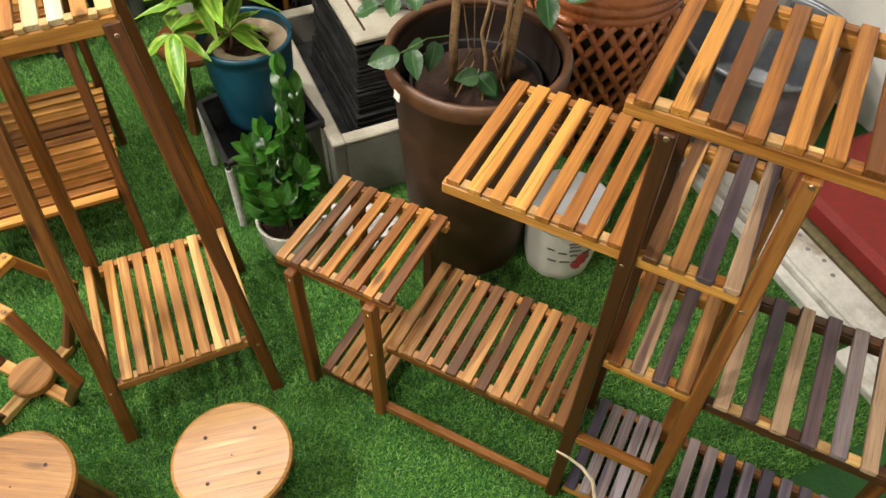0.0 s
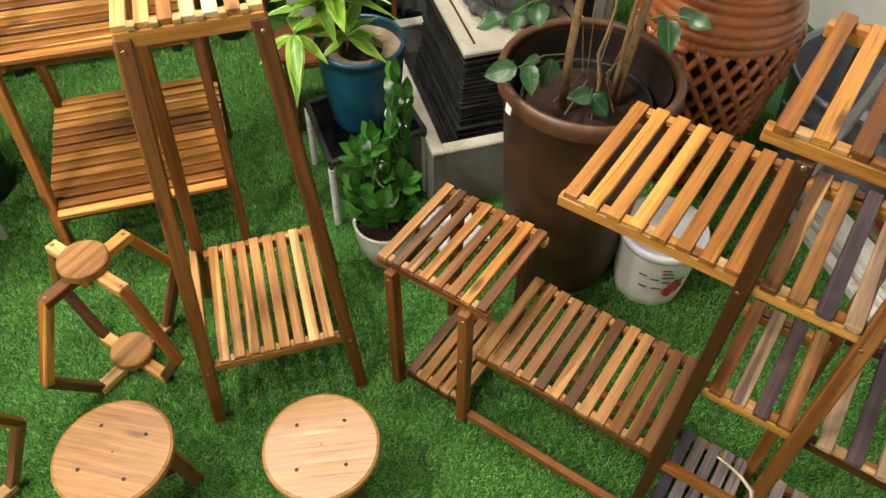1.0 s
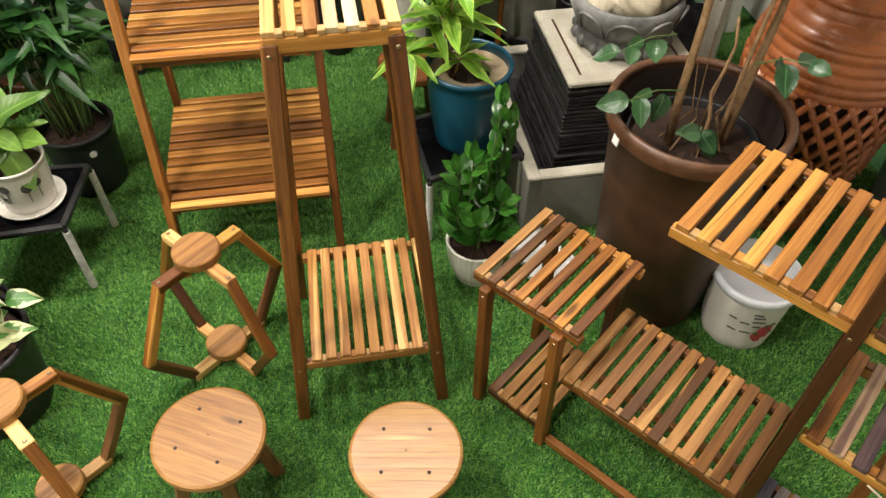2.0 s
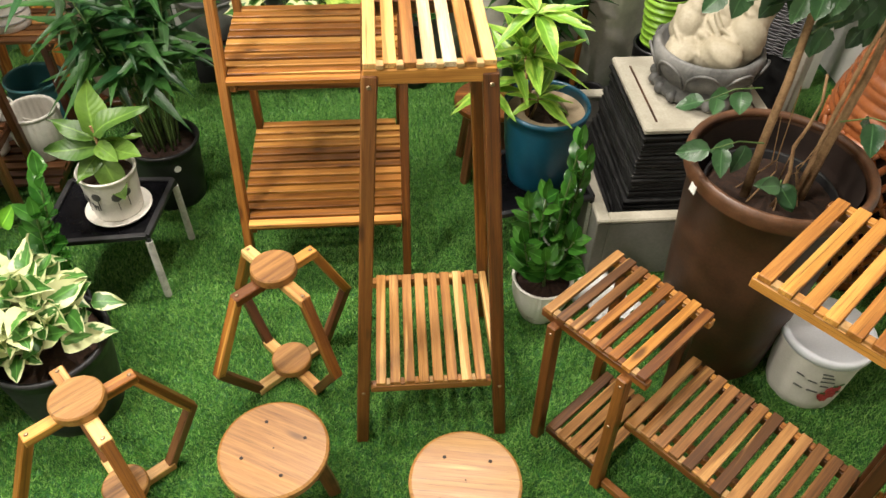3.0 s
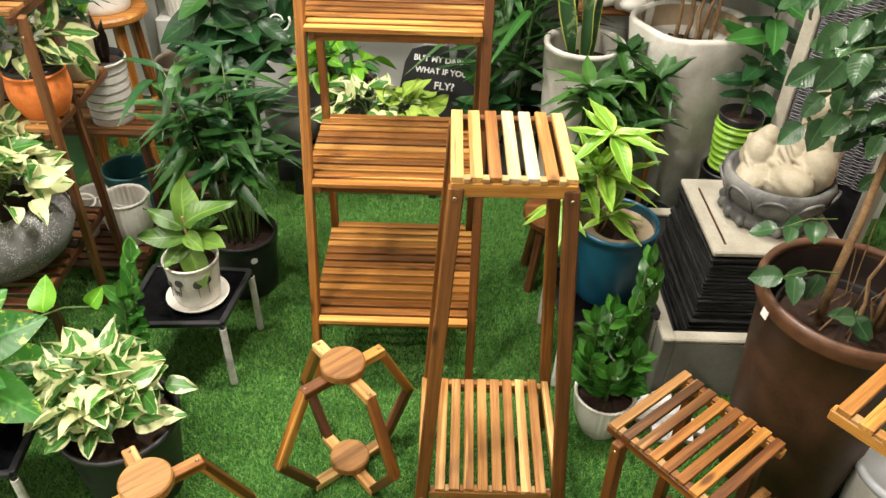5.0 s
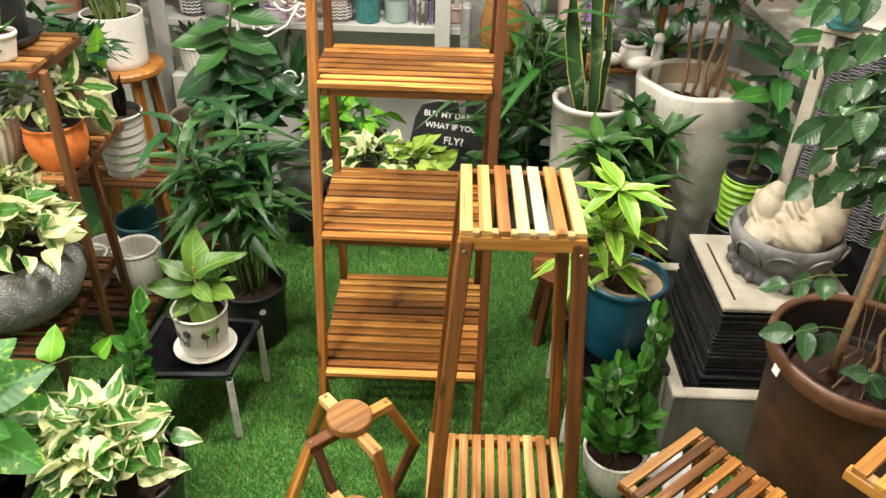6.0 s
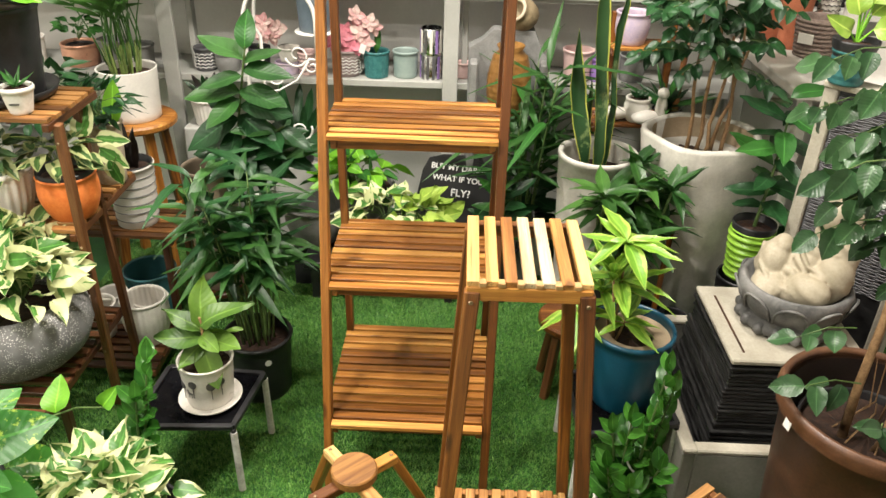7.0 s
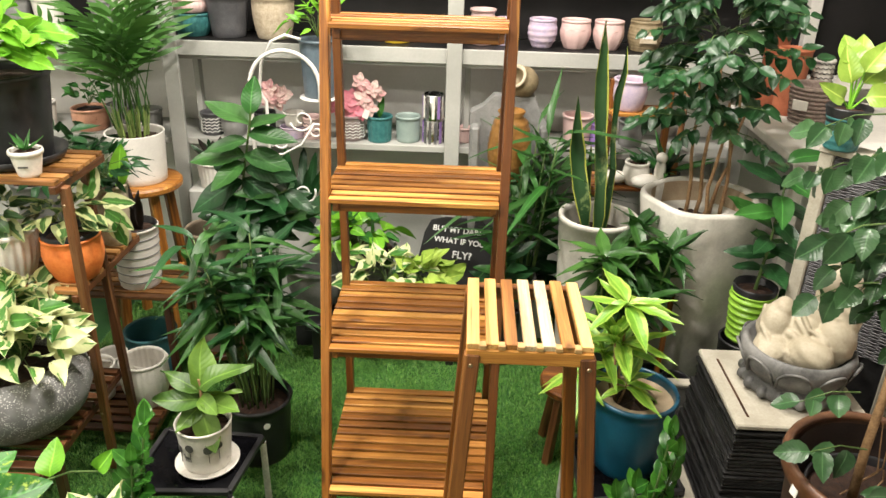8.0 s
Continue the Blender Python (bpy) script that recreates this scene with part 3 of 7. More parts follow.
for x, z, y in ((-0.052, 0.852, 0.952), (0.139, 0.852, 0.952), (0.189, 0.165, 0.867), (-0.097, 0.165, 0.867)):
    screw(tall_stand, TS, (x, y, z), (x, -5, z))

# ladder shelf
LD = Vector((-0.184, 1.55, 0))
ladder = thing("ladder_shelf", LD, "four-tier teak ladder shelf with slatted shelves, empty", "shelf")
LX0, LX1 = -0.392, 0.024


def ladder_front(z):
    return 1.310 + 0.236 * z


for x in (LX0 + 0.010, LX1 - 0.010):
    dx = -0.012 if x < -0.2 else 0.008
    bar("front_post", (x, ladder_front(0) + 0.012, 0), (x + dx, ladder_front(1.42) + 0.012, 1.42), 0.021, 0.030, TEAK, ladder, LD, up=(0, 1, 0))
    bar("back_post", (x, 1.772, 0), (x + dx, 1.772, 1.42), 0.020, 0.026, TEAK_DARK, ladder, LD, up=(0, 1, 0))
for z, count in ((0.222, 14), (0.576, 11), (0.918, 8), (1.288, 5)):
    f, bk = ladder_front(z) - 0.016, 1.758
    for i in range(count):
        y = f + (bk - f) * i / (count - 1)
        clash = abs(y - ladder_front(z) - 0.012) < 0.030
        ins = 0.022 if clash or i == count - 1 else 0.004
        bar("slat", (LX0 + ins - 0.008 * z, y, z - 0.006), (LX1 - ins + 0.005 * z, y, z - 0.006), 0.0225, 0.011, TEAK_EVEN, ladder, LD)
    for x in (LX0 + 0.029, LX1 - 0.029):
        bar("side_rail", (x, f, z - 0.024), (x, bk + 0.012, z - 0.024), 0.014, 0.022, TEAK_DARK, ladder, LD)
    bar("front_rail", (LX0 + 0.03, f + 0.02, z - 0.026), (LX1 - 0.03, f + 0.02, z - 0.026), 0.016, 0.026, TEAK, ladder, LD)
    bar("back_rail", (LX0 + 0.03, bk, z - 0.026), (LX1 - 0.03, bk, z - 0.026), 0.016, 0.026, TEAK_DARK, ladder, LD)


# round stools
def round_stool(at, rz, label):
    s = thing("stool", at, label, "stool", "round stools", rz)
    r, z = 0.104, at[2] + 0.232
    top = lathe_bm([(0, z - 0.024), (r - 0.008, z - 0.024), (r - 0.003, z - 0.021), (r - 0.001, z - 0.015), (r - 0.004, z - 0.012), (r, z - 0.008), (r - 0.001, z - 0.003), (r - 0.006, z), (0, z)], 56)
    seat = part("seat", top, TEAK_TOP, s)
    for k in range(4):
        a = math.radians(45 + 90 * k)
        bar("leg", (0.062 * math.cos(a), 0.062 * math.sin(a), z - 0.026), (0.098 * math.cos(a), 0.098 * math.sin(a), 0), 0.026, 0.026, TEAK_DEEP, s)
        part("plug", lathe_bm([(0, 0.0006), (0.0036, 0.0006), (0.0036, -0.002), (0, -0.002)], 10), HOLE, seat, m=pose(0.060 * math.cos(a), 0.060 * math.sin(a), z))
    part("plug", lathe_bm([(0, 0.0006), (0.0016, 0.0006), (0.0016, -0.002), (0, -0.002)], 8), HOLE, seat, m=pose(0, 0, z))
    for k in (0, 1):
        a = math.radians(45 + 90 * k)
        c, d = math.cos(a) * 0.083, math.sin(a) * 0.083
        bar("stretcher", (-c, -d, 0.085 + 0.022 * k), (c, d, 0.085 + 0.022 * k), 0.018, 0.020, TEAK_DEEP, s)
    return s


round_stool((-0.262, 0.712, 0), -28, "round honey-coloured teak stool with two dark knots in its seat")
round_stool((0.089, 0.622, 0), -10, "round honey-coloured teak stool with four plugged screw holes")


# bent-leg pot holders
def bent_holder(at, rz):
    s = thing("plant_stand", at, "teak pot holder with four angular bent legs and round discs", "plant stand", "bent-leg pot holders", rz)
    part("top_disc", lathe_bm([(0, 0.338), (0.046, 0.338), (0.048, 0.341), (0.048, 0.358), (0.045, 0.361), (0, 0.361)], 36), TEAK_TOP, s)
    part("bottom_disc", lathe_bm([(0, 0.026), (0.044, 0.026), (0.046, 0.029), (0.046, 0.046), (0.043, 0.049), (0, 0.049)], 36), TEAK_TOP, s)
    for k in range(4):
        a = math.radians(90 * k)
        d = Vector((math.cos(a), math.sin(a), 0))
        side = Vector((-d.y, d.x, 0))
        up = Vector((0, 0, 1))
        bar("top_arm", d * 0.02 + up * 0.330, d * 0.104 + up * 0.330, 0.026, 0.020, TEAK_LIGHT if k % 2 else TEAK, s)
        bar("upper_leg", d * 0.094 + up * 0.336, d * 0.178 + up * 0.150, 0.022, 0.020, TEAK, s, up=d)
        bar("lower_leg", d * 0.180 + up * 0.160, d * 0.092 + up * 0.012, 0.022, 0.020, TEAK_DEEP, s, up=d)
        bar("bottom_arm", d * 0.02 + up * 0.016, d * 0.102 + up * 0.016, 0.026, 0.020, TEAK_LIGHT, s)
        screw(s, (0, 0, 0), d * 0.094 + up * 0.3405, d * 0.094 + up * 2)
    return s


bent_holder((-0.272, 1.062, 0), 41)
bent_holder((-0.592, 0.760, 0), 38)


# ---- pots and plants ----
def pot_bm(r_top, r_bot, h, wall=0.006, lip=0.004, lip_h=0.012, bulge=0.0, shape=None, depth=0.8, segs=44):
    """Pot with base, wall, rolled lip and inside, its foot at z = 0."""
    segs = 132 if shape else segs
    out = []
    rows = 40 if shape else 8
    for i in range(rows + 1):
        k = i / rows
        r = r_bot + (r_top - r_bot) * k + bulge * math.sin(math.pi * k)
        out.append((r, 0.003 + (h - lip_h - 0.003) * k))
    prof = [(0, 0), (r_bot - 0.003, 0)] + out
    prof += [(r_top + lip, h - lip_h + 0.001), (r_top + lip + 0.001, h - lip_h * 0.4), (r_top + lip * 0.6, h), (r_top - wall * 0.4, h), (r_top - wall, h - 0.004)]
    zin = h * (1 - depth)
    for i in range(rows, -1, -1):
        r, z = out[i]
        if z > zin + 0.005:
            prof.append((max(0.004, r - wall), z))
    prof += [(max(0.003, r_bot - wall + (r_top - r_bot) * (1 - depth)), zin), (0, zin)]
    return lathe_bm(prof, segs, shape)


def fluted(n, amount):
    return lambda a, r, z: r * (1 + amount * math.cos(n * a))


def ringed(step, amount):
    return lambda a, r, z: r * (1 + amount * math.sin(z / step * 2 * math.pi))


def soil_bm(r, z):
    bm = bmesh.new()
    bmesh.ops.create_circle(bm, cap_ends=False, segments=28, radius=r)
    ring = list(bm.verts)
    for v in ring:
        v.co.z = z
    inner = [bm.verts.new((v.co.x * 0.55, v.co.y * 0.55, z + random.uniform(0.002, 0.010))) for v in ring]
    c = bm.verts.new((0, 0, z + 0.008))
    for i in range(28):
        j = (i + 1) % 28
        bm.faces.new((ring[i], ring[j], inner[j], inner[i]))
        bm.faces.new((inner[i], inner[j], c))
    for e in [e for e in bm.edges if not e.link_faces]:
        bm.edges.remove(e)
    low = [bm.verts.new((v.co.x, v.co.y, z - 0.01)) for v in ring]
    for i in range(28):
        j = (i + 1) % 28
        bm.faces.new((ring[j], ring[i], low[i], low[j]))
    return bm


LEAVES = {}


def leaf_mesh(mat, shape="oval", width=0.5, droop=0.25, fold=0.15, variant=0):
    """A leaf one unit long along y, folded along its rib and drooping to its tip."""
    key = (mat.name, shape, round(width, 2), round(droop, 2), round(fold, 2), variant)
    if key in LEAVES:
        return LEAVES[key]
    rng = random.Random(str(key))
    n = 11 if shape == "toothed" else 8
    bm = bmesh.new()
    rows, across = [], []
    bend = rng.uniform(-0.12, 0.12) * (0.3 if shape == "blade" else 1.6 if shape == "ruffled" else 1)
    ph = rng.uniform(0, 6.28)
    for i in range(n + 1):
        t = i / n
        if shape == "oval":
            w = math.sin(math.pi * t ** 0.85) ** 0.8
        elif shape == "heart":
            w = math.sin(math.pi * min(1, t ** 0.6)) ** 0.75
        elif shape == "ruffled":
            w = math.sin(math.pi * min(1, t ** 0.68)) ** 0.7 * (1 - 0.35 * t ** 4)
        elif shape == "lance":
            w = math.sin(math.pi * t ** 0.75) ** 1.1
        elif shape == "blade":
            w = min(1, 0.55 + t * 1.2) * (1 - t ** 4) ** 0.6
        elif shape == "toothed":
            w = math.sin(math.pi * t ** 0.78) ** 0.75 * (1.0 if i % 2 else 0.92)
        else:
            w = math.sin(math.pi * t)
        w = max(w, 0.03) * width / 2
        y = t
        z = -droop * t * t + 0.03 * math.sin(7 * t + rng.random())
        x = bend * t * t
        row = []
        for s in (-1, -0.5, 0, 0.5, 1):
            wave = 0.02 * rng.uniform(-1, 1) * abs(s)
            if shape == "ruffled":
                wave += 0.06 * s * math.sin(4.5 * t + ph) + 0.05 * s * s * math.sin(8 * t + 2 * ph)
            across.append(s)
            row.append(bm.verts.new((x + s * w, y, z + fold * abs(s) * w * 2 * (0.6 + 0.4 * abs(s)) + wave)))
        rows.append(row)
    for a, b in zip(rows, rows[1:]):
        for i in range(4):
            bm.faces.new((a[i], a[i + 1], b[i + 1], b[i]))
    mesh = bpy.data.meshes.new("leaf")
    bm.to_mesh(mesh)
    bm.free()
    for p in mesh.polygons:
        p.use_smooth = True
    mesh.materials.append(mat)
    mesh.attributes.new("across", "FLOAT", "POINT").data.foreach_set("value", across)
    LEAVES[key] = mesh
    return mesh


def leaf_pose(at, along, normal, size):
    y = Vector(along).normalized()
    x = y.cross(Vector(normal))
    x = x.normalized() if x.length > 1e-4 else y.orthogonal().normalized()
    z = x.cross(y)
    m = Matrix((x, y, z)).transposed().to_4x4() @ Matrix.Diagonal((size, size, size, 1))
    m.translation = Vector(at)
    return m


def leaf(parent, mat, at, along, normal, size, shape="oval", width=0.5, droop=0.25, fold=0.15, rng=random):
    return put_mesh("leaf", leaf_mesh(mat, shape, width, droop, fold, rng.randrange(6 if shape == "ruffled" else 3)), mat, parent, leaf_pose(at, along, normal, size))


def dirv(az, el):
    a, e = math.radians(az), math.radians(el)
    return Vector((math.cos(a) * math.cos(e), math.sin(a) * math.cos(e), math.sin(e)))


def bushy(parent, mat, centre, rx, rz, count, size, rng, shape="heart", width=0.62, stems=True, low=-15, lean=(0, 0), tilt=(-0.75, 0.15), wild=0.7):
    """A dome of overlapping leaves on thin stems."""
    cx, cy, cz = centre
    bm = bmesh.new()
    for i in range(count):
        az = rng.uniform(0, 360)
        el = math.degrees(math.asin(rng.uniform(math.sin(math.radians(low)), 1)))
        k = rng.uniform(0.55, 1.0)
        d = dirv(az, el)
        p = Vector((cx + lean[0] * k + d.x * rx * k, cy + lean[1] * k + d.y * rx * k, cz + d.z * rz * k))
        out = Vector((d.x, d.y, 0.15 + 0.5 * d.z)).normalized()
        along = (out + Vector((rng.uniform(-wild, wild), rng.uniform(-wild, wild), rng.uniform(*tilt)))).normalized()
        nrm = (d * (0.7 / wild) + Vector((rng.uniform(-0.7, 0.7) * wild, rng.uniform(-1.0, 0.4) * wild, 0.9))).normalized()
        leaf(parent, mat, p, along, nrm, size * rng.uniform(0.7, 1.2), shape, width, rng.choice((0.15, 0.3)), rng.choice((0.1, 0.28)), rng)
        if stems and i % 3 == 0:
            tube_bm([(cx, cy, cz - rz * 0.3), ((cx + p.x) / 2, (cy + p.y) / 2, (cz + p.z) / 2 + 0.01), p], 0.0016, 0.001, 5, bm)
    if stems:
        part("stem", bm, TWIG, parent)


def zz_stem(parent, mat, foot, tip, pairs, size, rng):
    """An upright arching stem with paired glossy leaflets."""
    foot, tip = Vector(foot), Vector(tip)
    mid = (foot + tip) / 2 + Vector((rng.uniform(-0.01, 0.01), rng.uniform(-0.01, 0.01), 0.02))
    pts = [foot.lerp(mid, k / 4).lerp(mid.lerp(tip, k / 4), k / 4) for k in range(5)]
    part("stem", tube_bm(pts, 0.0045, 0.002, 7), TWIG, parent)
    d = (tip - foot).normalized()
    side0 = d.cross(Vector((rng.uniform(-1, 1), rng.uniform(-1, 1), 0.1))).normalized()
    for i in range(pairs):
        k = 0.28 + 0.72 * i / (pairs - 1)
        p = foot.lerp(mid, k).lerp(mid.lerp(tip, k), k)
        for s in (-1, 1):
            side = side0 * s + Vector((rng.uniform(-0.35, 0.35), rng.uniform(-0.35, 0.35), 0))
            along = (side * 0.8 + d * (0.55 + 0.5 * k)).normalized()
            nrm = (d * 0.6 + Vector((rng.uniform(-0.6, 0.6), -0.5 + rng.uniform(-0.4, 0.4), 0.6))).normalized()
            leaf(parent, mat, p, along, nrm, size * (1.1 - 0.35 * k) * rng.uniform(0.85, 1.1), "oval", 0.60, 0.15, 0.1, rng)
    leaf(parent, mat, tip, d, (0.1, -1, 0.4), size * 0.8, "oval", 0.45, 0.1, 0.1, rng)


def frond_bm(length, leaflets, leaf_len, leaf_w, arch, rng, bare=0.3, stalk=0.0028):
    """One palm frond along y, arching up and over, with drooping strap leaflets."""
    bm = bmesh.new()

    def spine(t):
        return Vector((0, length * (t - 0.25 * arch * t * t), length * (arch * 0.9 * t - arch * 1.25 * t * t)))
    tube_bm([spine(i / 7) for i in range(8)], stalk, stalk * 0.35, 5, bm)
    for i in range(leaflets):
        t = bare + (1 - bare) * i / (leaflets - 1)
        p = spine(t)
        d = (spine(min(1, t + 0.02)) - spine(t - 0.02)).normalized()
        for s in (-1, 1):
            ln = leaf_len * (1 - 0.55 * abs(t - 0.62) / 0.5) * rng.uniform(0.85, 1.1)
            fwd = 0.55 + 0.5 * t
            a = (Vector((s, 0, 0.10)) + d * fwd).normalized()
            prev = None
            for k in range(6):
                q = k / 5
                w = leaf_w * max(0.06, math.sin(math.pi * min(1, q * 0.9 + 0.1))) * 0.5
                c = p + a * ln * q + Vector((0, 0, -0.45 * ln * q * q))
                side = d.cross(Vector((0, 0, 1))).cross(a)
                across = a.cross(Vector((0, 0, 1))).normalized() * w
                row = (bm.verts.new(c - across), bm.verts.new(c + across))
                if prev:
                    bm.faces.new((prev[0], prev[1], row[1], row[0]))
                prev = row
    return bm


def palm(parent, mat, centre, fronds, length, leaflets, leaf_len, leaf_w, rng, arch=(0.5, 1.1), el=(40, 80), stem_h=0.0, spread=0.02, az=(0, 360), bare=0.3, canes=0):
    cx, cy, cz = centre
    for i in range(canes):
        a = rng.uniform(0, 6.28)
        r = rng.uniform(0, spread)
        h = rng.uniform(0.7, 1.0) * stem_h
        part("cane", tube_bm([(cx + r * math.cos(a), cy + r * math.sin(a), cz - 0.03), (cx + r * 1.5 * math.cos(a), cy + r * 1.5 * math.sin(a), cz + h)], 0.0034, 0.0024, 6), CANE, parent)
    for i in range(fronds):
        bm = frond_bm(length * rng.uniform(0.7, 1.1), leaflets, leaf_len, leaf_w, rng.uniform(*arch), rng, bare)
        a = az[0] + (az[1] - az[0]) * ((i + rng.uniform(0.2, 0.8)) / fronds)
        up = rng.uniform(*el)
        h = stem_h * rng.uniform(0.3, 1.0)
        m = pose(cx + rng.uniform(-spread, spread), cy + rng.uniform(-spread, spread), cz + h, 0, 0, a - 90) @ pose(0, 0, 0, up * 0.75, rng.uniform(-15, 15), 0)
        ob = part("frond", bm, mat, parent, m=m, smooth=True)


def whorl(parent, mat, at, count, size, rng, width=0.22, el=(10, 65), droop=(0.2, 0.45), shape="lance"):
    for i in range(count):
        d = dirv(360 * i / count * 2.4 + rng.uniform(-20, 20), rng.uniform(*el))
        nrm = Vector((-d.x * 0.4, -d.y * 0.4, 1)).normalized()
        leaf(parent, mat, Vector(at) + Vector((0, 0, rng.uniform(-0.015, 0.01))), d, nrm, size * rng.uniform(0.75, 1.15), shape, width, rng.choice(droop), 0.2, rng)


def strap_plant(parent, mat, centre, canes, reach, heights, leaves, size, width, rng, lean=(0, 0), foot=0.035, el=(-10, 60), first=0.4, other=None, droops=(0.3, 0.5, 0.7)):
    """Many thin canes, each with arching strap leaves up its length and a tuft at its tip."""
    cx, cy, cz = centre
    for i in range(canes):
        a = 2.4 * i + rng.uniform(-0.3, 0.3)
        k = math.sqrt((i + 0.5) / canes)
        h = rng.uniform(*heights)
        base = Vector((cx + foot * k * math.cos(a), cy + foot * k * math.sin(a), cz))
        tip = Vector((cx + lean[0] + reach * k * math.cos(a), cy + lean[1] + reach * k * math.sin(a), cz + h))
        mid = (base + tip) / 2 + Vector((-0.2 * (tip.x - base.x), -0.2 * (tip.y - base.y), 0))
        pts = [base.lerp(mid, q / 5).lerp(mid.lerp(tip, q / 5), q / 5) for q in range(6)]
        part("cane", tube_bm(pts, 0.0036, 0.0018, 6), TWIG, parent, smooth=True)
        for j in range(leaves):
            q = first + (1 - first) * j / max(1, leaves - 1)
            p = base.lerp(mid, q).lerp(mid.lerp(tip, q), q)
            d = dirv(math.degrees(a) * 0.4 + 137.5 * j + rng.uniform(-30, 30), rng.uniform(*el) + 18 * q)
            nrm = Vector((-d.x * 0.5 + rng.uniform(-0.3, 0.3), -d.y * 0.5 - 0.25, 1)).normalized()
            leaf(parent, (other or mat) if j % 4 == 3 else mat, p, d, nrm, size * rng.uniform(0.75, 1.15), "lance", width, rng.choice(droops), 0.14, rng)


def potted(at, label, bm, mat, soil_r=0, soil_z=0, category="potted plant", name="potted_plant", group="", rz=0.0):
    t = thing(name, at, label, category, group, rz)
    part("pot", bm, mat, t, smooth=True)
    if soil_r:
        part("soil", soil_bm(soil_r, soil_z), SOIL, t)
    return t


def black_table(corners, z, label):
    """Low table: black glossy top in a slim rim, metal legs wrapped in printed paper."""
    c = [Vector((x, y, 0)) for x, y in corners]
    base = sum(c, Vector()) / 4
    t = thing("side_table", base, label, "side table", "low black tables")
    bm = bmesh.new()
    vs = [bm.verts.new((p.x - base.x, p.y - base.y, zz)) for zz in (z - 0.012, z - 0.006) for p in c]
    bm.faces.new(vs[:4][::-1])
    bm.faces.new(vs[4:])
    for i in range(4):
        bm.faces.new((vs[i], vs[(i + 1) % 4], vs[4 + (i + 1) % 4], vs[4 + i]))
    bmesh.ops.recalc_face_normals(bm, faces=bm.faces)
    part("tabletop", bm, BLACK_GLASS, t)
    for i in range(4):
        p, q = c[i], c[(i + 1) % 4]
        bar("edge_rail", p + Vector((0, 0, z - 0.006)), q + Vector((0, 0, z - 0.006)), 0.014, 0.014, BLACK, t, base)
        out = (p - base).normalized()
        foot = p + out * 0.004
        leg = part("leg", tube_bm([p - base + Vector((0, 0, z - 0.012)), foot - base], 0.0065, 0.0065, 10), BLACK, t)
        top = p.lerp(foot, 0.1) - base + Vector((0, 0, z * 0.9))
        low = foot - base + Vector((0, 0, 0.006))
        pts = [top.lerp(low, k / 7) for k in range(8)]
        part("wrapping", tube_bm(pts, 0.0088, 0.0096, 9), PAPER, leg, "torn printed wrapping paper")
    return t


# ---- right side ----
rng = random.Random(11)
BIG = Vector((0.760, 1.090, 0))
big_pot = thing("potted_tree", BIG, "tall brown plastic planter holding a small leafy tree", "potted plant")
part("pot", lathe_bm([(0, 0), (0.130, 0), (0.134, 0.01), (0.150, 0.20), (0.164, 0.40), (0.172, 0.525), (0.184, 0.532), (0.187, 0.550), (0.184, 0.562), (0.176, 0.565), (0.172, 0.560), (0.170, 0.545), (0.166, 0.44), (0, 0.435)], 64), BROWN_POT, big_pot, smooth=True)
part("rim", lathe_bm([(0.1845, 0.530), (0.1875, 0.536), (0.1885, 0.556), (0.185, 0.566), (0.179, 0.5685), (0.172, 0.565), (0.169, 0.555), (0.172, 0.553), (0.180, 0.545)], 64), BROWN_RIM, big_pot, smooth=True)
# Near-black inner sheet: black of the inside plus its shade, put into colour.
part("lining", lathe_bm([(0.1625, 0.552), (0.161, 0.50), (0.156, 0.437), (0.10, 0.4365)], 56), SHADED_IN, big_pot, smooth=True)
part("liner", lathe_bm([(0.128, 0.437), (0.130, 0.492), (0.134, 0.497), (0.137, 0.492), (0.135, 0.437)], 48), BLACK, big_pot, "black nursery pot inside", smooth=True)
part("soil", soil_bm(0.130, 0.475), SOIL, big_pot)
part("price_label", box_bm(0.002, 0.020, 0.026, 0.0005), FELT, big_pot, m=pose(-0.186 * math.cos(0.12), -0.186 * math.sin(0.12) - 0.01, 0.535, 0, 8, 10))
TRUNKS = [((-0.055, -0.01), (0.02, 0.14, 1.25), 0.0095), ((0.055, -0.03), (0.22, 0.14, 1.30), 0.0095), ((0.030, -0.035), (0.14, 0.06, 1.12), 0.0055), ((-0.01, -0.045), (0.0, -0.03, 0.78), 0.0045)]
for (fx, fy), (tx, ty, tz), r in TRUNKS:
    foot, tip = Vector((fx, fy, 0.47)), Vector((tx, ty, tz))
    pts = [foot.lerp(tip, k / 6) + Vector((0.006 * math.sin(k * 1.7 + fx * 60), 0.006 * math.cos(k * 2.1), 0)) for k in range(7)]
    part("trunk", tube_bm(pts, r, r * 0.55, 9), BARK, big_pot, smooth=True)


